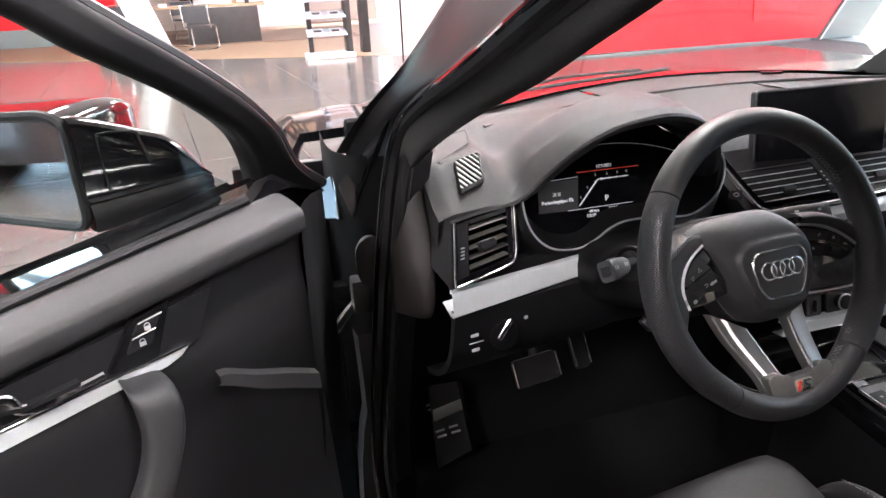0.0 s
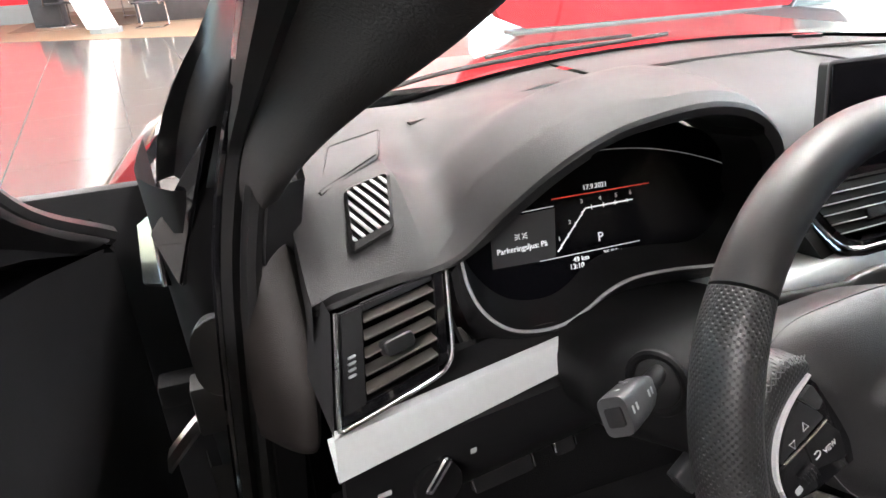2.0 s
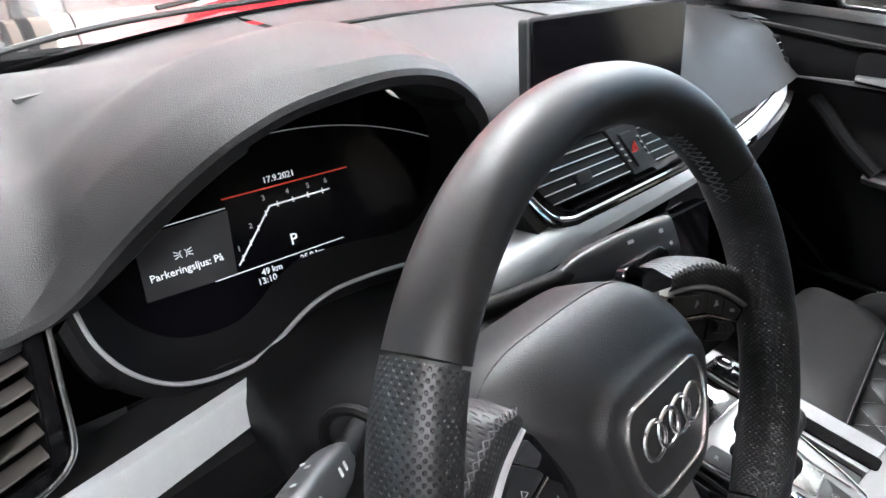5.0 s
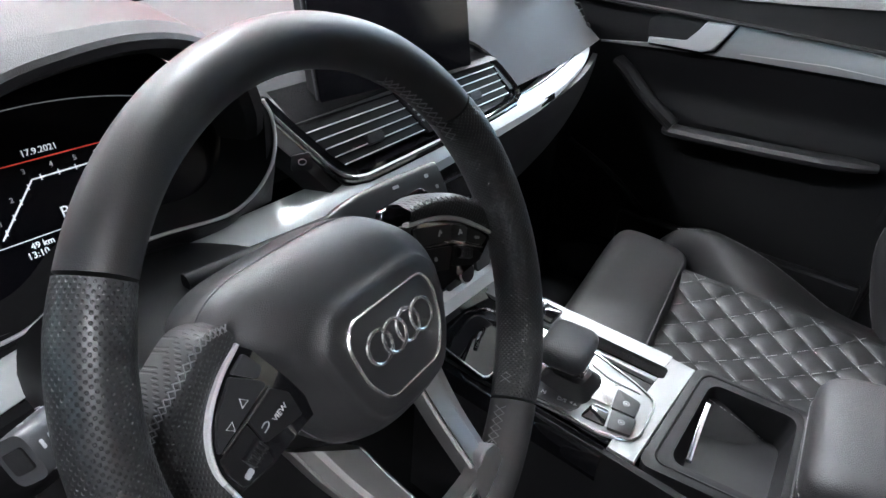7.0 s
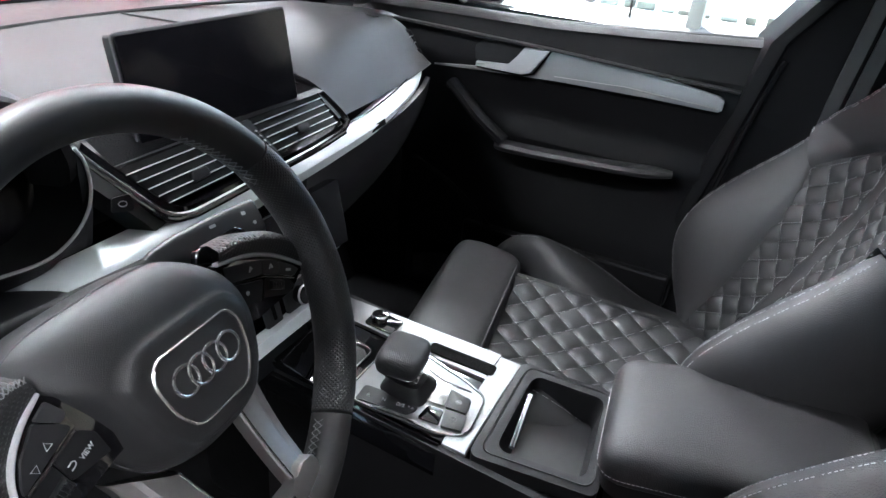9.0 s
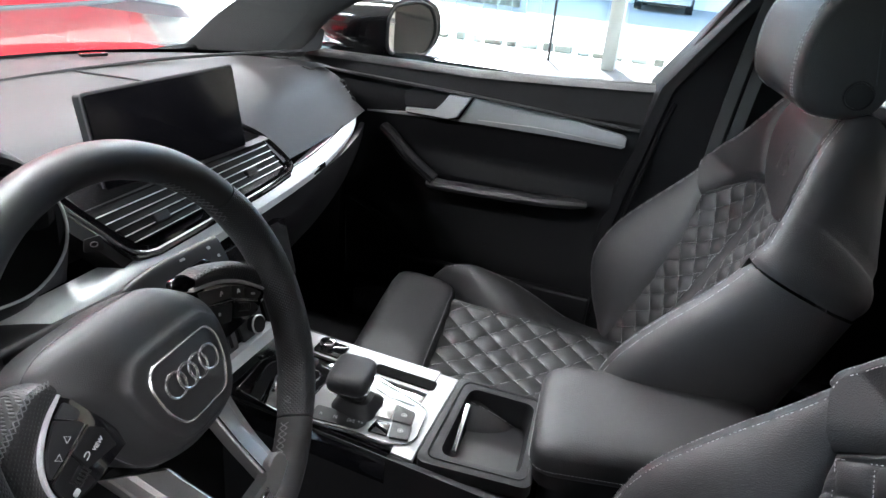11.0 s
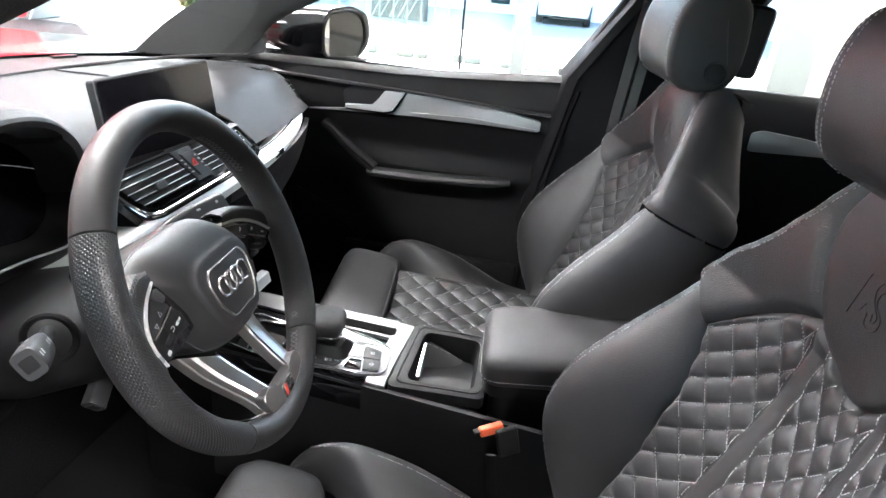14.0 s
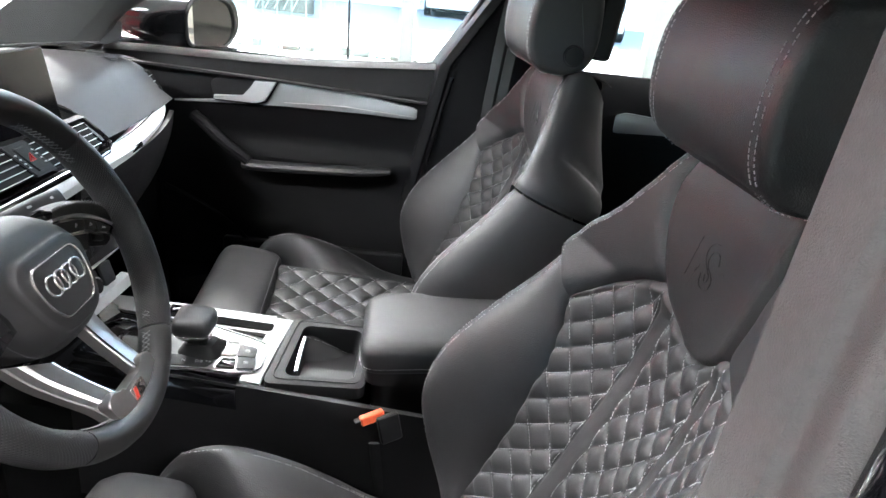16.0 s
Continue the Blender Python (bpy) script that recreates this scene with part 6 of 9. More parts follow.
for pts, mat, nm, lab, h in (([(0.0155, 0.1665), (0.0195, 0.1375), (0.0465, 0.1415), (0.0500, 0.1735)], STALK, "button", "grey push button", 0.0052), ([(-0.0180, 0.1565), (-0.0105, 0.1300), (0.0170, 0.1345), (0.0125, 0.1640)], STALK, "button", "grey push button", 0.0052),
                             ([(0.0135, 0.1945), (0.0180, 0.1690), (0.0585, 0.1755), (0.0565, 0.2005)], SATIN, "bright_plate", "polished metal plate", 0.0030), ([(-0.0200, 0.1890), (-0.0155, 0.1600), (0.0105, 0.1660), (0.0075, 0.1870)], GLOSS_BLACK, "gloss_window", "gloss black window", 0.0030),
                             ([(0.0620, 0.1900), (0.0640, 0.1480), (0.0740, 0.1660), (0.0860, 0.2200), (0.0700, 0.2200)], RAIL_ALU, "side_plate", "", 0.0024)):
    part(nm, plate(round_poly(pts, 0.003), 0.004, gm @ Matrix.Translation((0, 0, h)), 0.0010), mat, gp, lab)
for u, v in ((0.0325, 0.1545), (0.0005, 0.1465)):
    part("symbol", tube([gm @ Vector((u + 0.0036 * math.cos(2 * math.pi * i / 14), v + 0.0036 * math.sin(2 * math.pi * i / 14), 0.0056)) for i in range(14)], 0.00045, 4, True), WHITE_INK, gp)
    part("symbol", plate(rrect(0.0016, 0.003, 0.0004), 0.0003, gm @ Matrix.Translation((u, v, 0.0056))), WHITE_INK, gp)
# round control knob on the rail
knob = thing("control_knob", (0.124, 0.335, ct(0.335)), "small round chrome control knob", "knob")
kc = Vector((0.124, 0.335, ct(0.335) + 0.002))
part("plinth", plate(rrect(0.036, 0.050, 0.004), 0.004, basis(kc + Vector((0, -0.008, 0.0025)), (1, 0, 0), (0, 1, 0.07)), 0.001), GLOSS_BLACK, knob)
for r, h, mat, nm in ((0.0125, 0.012, CHROME, "ring"), (0.0095, 0.0135, GLOSS_BLACK, "cap")):
    part(nm, plate([(r * math.cos(2 * math.pi * i / 26), r * math.sin(2 * math.pi * i / 26)) for i in range(26)], h, Matrix.Translation(kc + Vector((0, 0, h + 0.002))), 0.0015), mat, knob)
# gear lever
lever = thing("gear_lever", (0.02, 0.235, 0.678), "black leather gear lever with perforated top", "gear lever")


def knob_ring(z, sx, sy, oy, e=0.42, tip=0.06):
    """Rounded square ring of the lever knob, turned a little towards the driver."""
    out = []
    for j in range(40):
        a = 2 * math.pi * (j + 0.5) / 40
        x, y = sx * math.copysign(abs(math.cos(a)) ** e, math.cos(a)), sy * math.copysign(abs(math.sin(a)) ** e, math.sin(a)) + oy
        out.append(Vector((0.021 + 0.990 * x - 0.139 * y, 0.235 + 0.139 * x + 0.990 * y, z + tip * y)))
    return out


bm = loft([knob_ring(*q) for q in ((0.7240, 0.0310, 0.0270, 0.001), (0.7265, 0.0345, 0.0300, 0.001), (0.7340, 0.0358, 0.0312, 0.001), (0.7420, 0.0350, 0.0304, 0.0), (0.7480, 0.0325, 0.0282, 0.0), (0.7512, 0.0280, 0.0240, 0.0), (0.7525, 0.0120, 0.0100, 0.0))], ring=True, caps=True)
uv = bm.loops.layers.uv.new("grip")
for f in bm.faces:
    for lp in f.loops:
        lp[uv].uv = (lp.vert.co.x, lp.vert.co.y + lp.vert.co.z)
part("knob", bm, GRIP, lever, "perforated black leather top", sharp=60)
part("knob_collar", loft([knob_ring(*q) for q in ((0.7120, 0.0240, 0.0210, 0.0), (0.7140, 0.0275, 0.0240, 0.0), (0.7205, 0.0315, 0.0275, 0.001), (0.7245, 0.0330, 0.0288, 0.001))], ring=True, caps=True), GLOSS_BLACK, lever, "gloss black collar", sharp=60)
part("collar_line", tube(knob_ring(0.7250, 0.0336, 0.0294, 0.001), 0.0007, 5, True), SATIN, lever)
part("release_button", box(0.008, 0.2055, 0.7225, 0.019, 0.007, 0.012, 0.0025, 3, rot=rot(10, 0, 8)), CHROME, lever, "chrome release button")
part("stem", box(0.026, 0.232, 0.700, 0.026, 0.034, 0.040, 0.006, 3), TRIM_BLACK, lever)
part("boot", loft([[Vector((0.026 + sx * math.copysign(abs(math.cos(a)) ** 0.5, math.cos(a)), 0.228 + sy * math.copysign(abs(math.sin(a)) ** 0.5, math.sin(a)), z)) for a in [2 * math.pi * (j + 0.5) / 24 for j in range(24)]] for z, sx, sy in ((0.6805, 0.034, 0.036), (0.686, 0.032, 0.034), (0.692, 0.024, 0.027), (0.698, 0.019, 0.023))], ring=True, caps=True), TRIM_BLACK, lever, "black lever boot")
# open tray behind the lever
tray = thing("console_tray", (0.07, 0.04, 0.62), "open black tray with chrome catch bar", "tray")
TQ = quad((-0.034, 0.110, ct(0.11) + 0.001), (0.172, 0.113, ct(0.11) + 0.001), (-0.010, -0.050, ct(-0.05) + 0.004), (0.185, -0.030, ct(-0.03) + 0.004))
o_ring = [TQ(0.5 + s, 0.5 - t) for s, t in rrect(1.0, 1.0, 0.08, 5)]
m_ring = [TQ(0.5 + s, 0.53 - t) + Vector((0, 0, 0.001)) for s, t in rrect(0.78, 0.72, 0.09, 5)]
i_ring = [TQ(0.52 + s, 0.54 - t) + Vector((0, 0, -0.045)) for s, t in rrect(0.66, 0.60, 0.08, 5)]
part("rim", loft([[p + Vector((0, 0, -0.02)) for p in o_ring], o_ring, [p.lerp(q, 0.35) + Vector((0, 0, 0.002)) for p, q in zip(o_ring, m_ring)], m_ring], ring=True), TRIM_BLACK, tray)
part("rim_step", tube([p.lerp(q, 0.45) + Vector((0, 0, 0.002)) for p, q in zip(o_ring, m_ring)], 0.0016, 5, True), TRIM_BLACK, tray)
part("basin", loft([m_ring, [p + Vector((0, 0, -0.006)) for p in m_ring], [p.lerp(q, 0.8) for p, q in zip(m_ring, i_ring)], i_ring], ring=True, caps=False), TRIM_BLACK, tray)
bm = bmesh.new()
bm.faces.new([bm.verts.new(p) for p in i_ring])
part("mat", bm, RUBBER, tray, "black rubber mat")
part("catch_bar", tube([(0.108, 0.078, ct(0.078) + 0.004), (0.045, 0.071, ct(0.07) + 0.004), (0.006, 0.066, ct(0.066) + 0.003)], 0.0042, 8, flat=0.7), CHROME, tray, "chrome catch bar")
# armrest
arm = thing("armrest", (0.13, -0.18, 0.60), "black leather centre armrest with stitched seam", "armrest")


def arm_ring(z, g):
    q = [(-0.012, -0.040), (0.185, -0.018), (0.262, -0.285), (0.255, -0.325), (0.055, -0.345)]
    c = Vector((0.13, -0.19, 0))
    pts = round_poly([((x - c.x) * g + c.x, (y - c.y) * g + c.y) for x, y in q], 0.035, 5)
    return [Vector((x, y, z + 0.02 * (y + 0.04) * -0.3)) for x, y in pts]


part("lid", loft([arm_ring(0.690, 0.97), arm_ring(0.694, 0.995), arm_ring(0.706, 1.0), arm_ring(0.722, 1.0), arm_ring(0.732, 0.975), arm_ring(0.738, 0.92), arm_ring(0.742, 0.80), arm_ring(0.745, 0.5)], ring=True, caps=True), LEATHER, arm, "padded black leather lid", sharp=60)
part("lid_shell", loft([arm_ring(0.664, 0.90), arm_ring(0.666, 0.955), arm_ring(0.690, 0.965), arm_ring(0.692, 0.90)], ring=True, caps=True), TRIM_BLACK, arm)
part("box", loft([arm_ring(0.40, 0.86), arm_ring(0.664, 0.88)], ring=True, caps=True), TRIM_BLACK, arm)
bm = bmesh.new()
dash_line(bm, arm_ring(0.700, 1.003) + arm_ring(0.700, 1.003)[:1], 0.0052, 0.0036)
part("stitching", bm, STITCH, arm, "grey seam")["kind"] = "stuff"
part("hinge_bar", tube([(0.10, -0.350, 0.695), (0.235, -0.335, 0.695)], 0.016, 12), TRIM_BLACK, arm)
# belt buckle beside the driver seat
buckle = thing("belt_buckle", (-0.055, -0.075, 0.62), "black belt buckle with red release button", "belt buckle")
bkm = basis((-0.062, -0.070, 0.650), (0.5, -0.85, 0.15), (0.12, 0.22, 0.95))
part("housing", box(0, -0.030, -0.014, 0.036, 0.046, 0.012, 0.005, 3, rot=bkm), TRIM_BLACK, buckle)
part("button", box(0, -0.002, 0.002, 0.038, 0.014, 0.014, 0.003, 3, rot=bkm), ORANGE, buckle, "orange-red release button")
part("button_edge", box(0, 0.006, 0.0, 0.040, 0.004, 0.014, 0.0015, 2, rot=bkm), TRIM_BLACK, buckle)
part("strap", tube([bkm @ Vector((0, -0.05, -0.01)), bkm @ Vector((0.0, -0.12, -0.03)), bkm @ Vector((0, -0.24, -0.05))], 0.009, 8, flat=0.3), TRIM_BLACK, buckle)
buckle2 = thing("belt_buckle", (0.225, -0.03, 0.62), "black belt buckle with red release button", "belt buckle")
part("housing", box(0.232, -0.040, 0.575, 0.020, 0.045, 0.06, 0.006, 3), TRIM_BLACK, buckle2)
part("button", box(0.232, -0.040, 0.607, 0.014, 0.036, 0.010, 0.003, 3), RED, buckle2, "red release button")
part("strap", box(0.232, -0.045, 0.45, 0.006, 0.04, 0.20, 0.002), TRIM_BLACK, buckle2)


# ---- seats ----
def seat(cx, dy, label, turn, slide, lift, drop, move):
    s = thing("front_seat", (cx, 0.05 + dy, 0.34), label, "seat", "front seats")
    U, N = Vector((0, -0.387, 0.922)), Vector((0, 0.922, 0.387))

    def bp(x, t, f):
        return Vector((cx + x, -0.100 + dy, 0.62)) + U * t + N * f

    # one hollowed front face carries quilting, bolsters, shoulder pads and neck panel
    DW, DH = 0.037, 0.048
    BT = (-0.12, 0.15, 0.28, 0.36, 0.38, 0.42, 0.46, 0.50, 0.54, 0.56)
    B0 = (-0.040, -0.040, -0.034, -0.020, -0.008, 0.010, 0.024, 0.034, 0.034, 0.016)
    B2 = (3.4, 3.2, 2.2, 1.6, 1.5, 1.35, 1.2, 1.0, 0.9, 0.9)

    def hollow(x, t):
        return float(np.interp(t, BT, B0) + np.interp(t, BT, B2) * x * x) + 0.020 * max(0.0, 0.06 - t)

    def seam_x(t):
        return float(np.interp(t, (-0.12, 0.10, 0.20, 0.25, 0.287), (0.144, 0.146, 0.157, 0.172, 0.190)))

    ARCH = spl([(0, 0.353, 0), (0.022, 0.357, 0), (0.042, 0.369, 0), (0.064, 0.382, 0), (0.086, 0.386, 0), (0.121, 0.372, 0), (0.150, 0.350, 0), (0.172, 0.322, 0), (0.192, 0.287, 0)], 4)
    ARCH_X, ARCH_T = [p.x for p in ARCH], [p.y for p in ARCH]

    def arch(x):
        return float(np.interp(abs(x), ARCH_X, ARCH_T))

    def band(x):
        return min(abs(x - d * 0.066) for d in (-1, 1))

    def inset(x, t):
        return min(seam_x(t) - abs(x), 0.7 * (arch(x) - t))

    def back_f(x, t):
        p = max(0.0, (abs(math.sin(math.pi * (x / DW + t / DH))) * abs(math.sin(math.pi * (x / DW - t / DH))) - 0.07) / 0.93) ** 0.50
        b = band(x)
        e = inset(x, t)
        k = min(1.0, max(0.0, (b - 0.0105) / 0.004)) * min(1.0, max(0.0, e / 0.009)) ** 0.6
        return hollow(x, t) - 0.006 * max(0.0, 1 - e / 0.006) + 0.0066 * p * k + 0.0045 * (max(0.0, 1 - (b / 0.0112) ** 2)) ** 0.5

    def back_at(u, v):
        g = 2 * u - 1
        t = -0.07 + v * (arch(g * 0.192) + 0.074)
        x = g * (seam_x(t) + 0.003)
        return bp(x, t, back_f(x, t))
    part("quilted_back", sheet(back_at, 190, 230), LEATHER_SOFT, s, "quilted black leather with grey stitching", sharp=0)
    bm = bmesh.new()
    for sgn in (-1, 1):
        for k in range(-9, 17):
            run = []
            for i in range(160):
                x = -0.19 + 0.38 * i / 159
                t = (k + sgn * x / DW) * DH
                if band(x) > 0.0125 and t > -0.06 and inset(x, t) > 0.003:
                    run.append(bp(x, t, back_f(x, t) + 0.0012))
                else:
                    dash_line(bm, run, 0.0046, 0.0033, r=0.00044)
                    run = []
            dash_line(bm, run, 0.0046, 0.0033, r=0.00044)
    for d in (-1, 1):
        for e in (-1, 1):
            x = d * 0.066 + e * 0.0125
            dash_line(bm, [bp(x, -0.06 + (arch(x) + 0.056) * i / 60, back_f(x, -0.06 + (arch(x) + 0.056) * i / 60) + 0.0013) for i in range(61)], 0.0046, 0.0033, r=0.00044)
    part("stitching", bm, STITCH, s, "grey quilting stitches")["kind"] = "stuff"

    # side bolsters: deep wings whose ridge runs up to the shoulder pads
    RT = (-0.12, -0.085, -0.035, 0.03, 0.085, 0.14, 0.20, 0.26, 0.30, 0.33)
    RF = (0.000, 0.040, 0.085, 0.128, 0.138, 0.130, 0.110, 0.086, 0.072, 0.064)
    ridge = spl([(t, f, 0) for t, f in zip(RT, RF)], 5)

    def ridge_f(t):
        return float(np.interp(t, [p.x for p in ridge], [p.y for p in ridge]))

    def ridge_x(t):
        return float(np.interp(t, (-0.12, 0.0, 0.13, 0.24, 0.33), (0.222, 0.230, 0.240, 0.236, 0.224)))
    INNER = [0, 0.03, 0.07, 0.13, 0.20, 0.30, 0.42, 0.55, 0.68, 0.80, 0.90, 0.97]
    SIDE = ((0.000, 0.0000), (0.0035, -0.0022), (0.007, -0.0012), (0.014, -0.004), (0.022, -0.012), (0.029, -0.024), (0.034, -0.044), (0.037, -0.075), (0.036, -0.11), (0.032, -0.15), (0.020, -0.19), (-0.01, -0.215))
    # shoulder pads between an arch over the quilting, the neck panel and an outer ridge
    INN = spl([(0.193, 0.289, 0), (0.172, 0.326, 0), (0.150, 0.353, 0), (0.121, 0.375, 0), (0.088, 0.390, 0), (0.082, 0.402, 0), (0.097, 0.430, 0), (0.107, 0.460, 0), (0.111, 0.490, 0), (0.107, 0.525, 0), (0.098, 0.556, 0)], 5)
    OUT = spl([(0.224, 0.331, 0), (0.227, 0.343, 0), (0.224, 0.358, 0), (0.214, 0.377, 0), (0.202, 0.393, 0), (0.192, 0.404, 0), (0.172, 0.430, 0), (0.154, 0.458, 0), (0.136, 0.487, 0), (0.119, 0.522, 0), (0.104, 0.552, 0)], 5)
    for d in (-1, 1):
        rows = []
        for j in range(61):
            v = j / 60
            row = []
            for a in INNER:
                t = -0.12 + v * (0.287 + 0.040 * a + 0.12)
                x0, x1 = seam_x(t), ridge_x(t)
                x = x0 + (x1 - x0) * a
                q = hollow(x0, t)
                f = q + (ridge_f(t) - q) * math.sin(math.pi / 2 * a) ** 0.92 - 0.009 * max(0.0, 1 - a / 0.07)
                f -= 0.004 * max(0.0, (v - 0.965) / 0.035) ** 2
                row.append(bp(d * x, t, f))
            t = -0.12 + v * 0.447
            for o, h in SIDE:
                row.append(bp(d * (ridge_x(t) + o), t, ridge_f(t) + h / 0.215 * (ridge_f(t) + 0.112) - 0.002 * max(0.0, (v - 0.965) / 0.035) ** 2))
            rows.append(row)
        part("back_bolster", loft(rows), LEATHER, s, "smooth black leather side bolster", sharp=0)
        bm = bmesh.new()
        for o, h in ((-0.004, 0.0004), (0.0105, -0.0018)):
            dash_line(bm, [bp(d * (ridge_x(t) + o), t, ridge_f(t) + h) for t in [-0.09 + 0.41 * i / 70 for i in range(71)]], 0.0050, 0.0034, 0.00045)
        part("stitching", bm, STITCH, s, "double grey seam")["kind"] = "stuff"
        rows = []
        n = len(INN) - 1
        for j in range(n + 1):
            pi, po = INN[j], OUT[j]
            go = OUT[min(n, j + 1)] - OUT[max(0, j - 1)]
            ov = Vector((go.y, -go.x, 0)).normalized()
            ov = Vector((max(ov.x, 0.5), max(ov.y, -0.1) * 0.8, 0))
            row = []
            for a in INNER:
                x, t = pi.x + (po.x - pi.x) * a, pi.y + (po.y - pi.y) * a
                w = (po - pi).length
                e = min(1.0, a * w / 0.020)
                end = max(0.0, 1 - j / 3.0)
                row.append(bp(d * x, t, hollow(x, t) + 0.011 * (1 - (1 - e) ** 2.4) - 0.007 + 0.003 * end - 0.002 * end ** 2))
            f0 = hollow(po.x, po.y) + 0.004
            for o, h in SIDE:
                wide = 1.0 - 0.2 * min(1.0, j / 12)
                x, t = po.x + (1 + (ov.x - 1) * min(1.0, j / 8)) * o * wide, po.y + ov.y * max(o, 0) * 0.80 * min(1.0, j / 8) - max(0.0, -h - 0.05) * 0.22 * min(1.0, max(0.0, j - 8) / 20)
                row.append(bp(d * x, t, f0 + h / 0.215 * (f0 + 0.112 - 0.060 * min(1.0, max(0.0, (po.y - 0.43) / 0.12)))))
            rows.append(row)
        part("shoulder_pad", loft(rows), LEATHER, s, "smooth black leather shoulder pad", sharp=0)
        bm = bmesh.new()
        for o, h in ((-0.004, 0.0008), (0.0090, -0.0010)):
            dash_line(bm, [bp(d * (p.x + o), p.y, hollow(p.x, p.y) + 0.004 + h) for p in OUT[1:-3]], 0.0050, 0.0034, 0.00045)
        part("stitching", bm, STITCH, s, "double grey seam")["kind"] = "stuff"
    # embossed panel under the headrest
    NECK = spl([(0.353, 0.004, 0), (0.357, 0.020, 0), (0.367, 0.038, 0), (0.382, 0.064, 0), (0.402, 0.080, 0), (0.430, 0.0945, 0), (0.460, 0.104, 0), (0.490, 0.108, 0), (0.525, 0.104, 0), (0.556, 0.095, 0)], 5)
    rows = []
    for j, q in enumerate(NECK):
        row = []
        for g in (-1, -0.985, -0.96, -0.92, -0.86, -0.7, -0.5, -0.25, 0, 0.25, 0.5, 0.7, 0.86, 0.92, 0.96, 0.985, 1):
            e = min(1.0, (1 - abs(g)) * q.y / 0.008, 0.12 + j / 7.0)
            row.append(bp(g * q.y, q.x, hollow(g * q.y, q.x) + 0.012 * (1 - (1 - e) ** 2.2) - 0.007))
        rows.append(row)
    part("neck_panel", loft(rows), LEATHER, s, "smooth shield-shaped panel with embossed mark", sharp=0)
    # mark drawn with black rods, which put in the shade of its grooves
    for pts in (((0.041, 0.420), (0.030, 0.466)),
                ((0.014, 0.434), (0.012, 0.424), (0.002, 0.421), (-0.008, 0.427), (-0.008, 0.437), (0.004, 0.444), (0.007, 0.452), (0.001, 0.461), (-0.010, 0.461), (-0.014, 0.452)),
                ((0.006, 0.436), (0.004, 0.429), (-0.001, 0.432), (-0.001, 0.437), (0.010, 0.446), (0.014, 0.456), (0.008, 0.467), (-0.006, 0.470)),
                ((-0.018, 0.446), (-0.028, 0.450)), ((0.020, 0.440), (0.026, 0.430))):
        part("emboss_shade", tube(spl([bp(x, t, hollow(x, t) + 0.0052) for x, t in pts], 4), 0.0008, 6, flat=0.7), TRIM_BLACK, s)
    # rear shell
    rows = []
    for t, w in ((-0.08, 0.23), (0.0, 0.245), (0.2, 0.255), (0.38, 0.212), (0.5, 0.150), (0.545, 0.10), (0.560, 0.08)):
        k = 1.0 - 0.62 * max(0.0, min(1.0, (t - 0.18) / 0.25))
        rows.append([bp(x * w, t - 0.05 * abs(x) ** 3 * max(0.0, min(1.0, (t - 0.36) / 0.10)), f * k) for x, f in ((-1, -0.07), (-0.9, -0.115), (-0.5, -0.135), (0, -0.14), (0.5, -0.135), (0.9, -0.115), (1, -0.07))])
    rows = [spl(r, 3) for r in smooth_rows(rows, 3)]
    part("rear_shell", loft(rows), LEATHER, s)
    part("top_fill", loft([[bp(x, 0.562, -0.02) for x in (-0.11, 0, 0.11)], [bp(x, 0.560, -0.055) for x in (-0.08, 0, 0.08)]]), LEATHER, s)

    # seat cushion
    bx, by = cx, dy
    before = {o.name for o in s.children}
    cx, dy = cx - 0.055, dy + slide
    DC = 0.043

    def zc(y):
        return 0.575 + 0.10 * (y + 0.10)

    def cush_f(x, y):
        a, b = (x + y) / DC * 0.92, (x - y) / DC * 0.92
        p = max(0.0, (abs(math.sin(math.pi * a * 0.72)) * abs(math.sin(math.pi * b * 0.72)) - 0.09) / 0.91) ** 0.50
        p *= min(1.0, max(0.0, (0.137 - abs(x)) / 0.012)) ** 0.6
        return 0.0066 * p + 0.014 * (abs(x) / 0.14) ** 2
    part("quilted_cushion", sheet(lambda u, v: (cx - 0.145 + 0.29 * u, dy - 0.14 + 0.365 * v, zc(-0.14 + 0.365 * v) + cush_f(-0.145 + 0.29 * u, -0.14 + 0.365 * v)), 130, 160), LEATHER_SOFT, s, "diamond-quilted black leather with grey stitching", sharp=0)
    bm = bmesh.new()
    st = DC / 0.92 / 0.72
    for sgn in (-1, 1):
        for k in range(-8, 9):
            c = k * st
            run = []
            for i in range(100):
                x = -0.14 + 0.28 * i / 99
                y = c - sgn * x
                if -0.10 < y < 0.22:
                    run.append(Vector((cx + x, dy + y, zc(y) + cush_f(x, y) + 0.0014)))
            dash_line(bm, run, 0.0046, 0.0031, r=0.00050)
    part("stitching", bm, STITCH, s, "grey quilting stitches")["kind"] = "stuff"
    # thigh support
    rows = []
    for i in range(21):
        a = -1 + 2 * i / 20
        x = 0.200 * a
        e = (1 - abs(a) ** 10) ** 0.5 if abs(a) < 1 else 0.0
        k = 0.80 + 0.20 * e
        c0 = Vector((0, 0.290, 0.590))
        prof = [(0.224, 0.54), (0.222, 0.612), (0.230, 0.632), (0.248, 0.642), (0.290, 0.651), (0.330, 0.656), (0.352, 0.650), (0.366, 0.632), (0.370, 0.600), (0.364, 0.560), (0.34, 0.535), (0.30, 0.53)]
        rows.append([Vector((cx + x, dy + c0.y + (p.y - c0.y) * k, c0.z + (p.z - c0.z) * k)) for p in spl([(0, y, z) for y, z in prof], 3)])
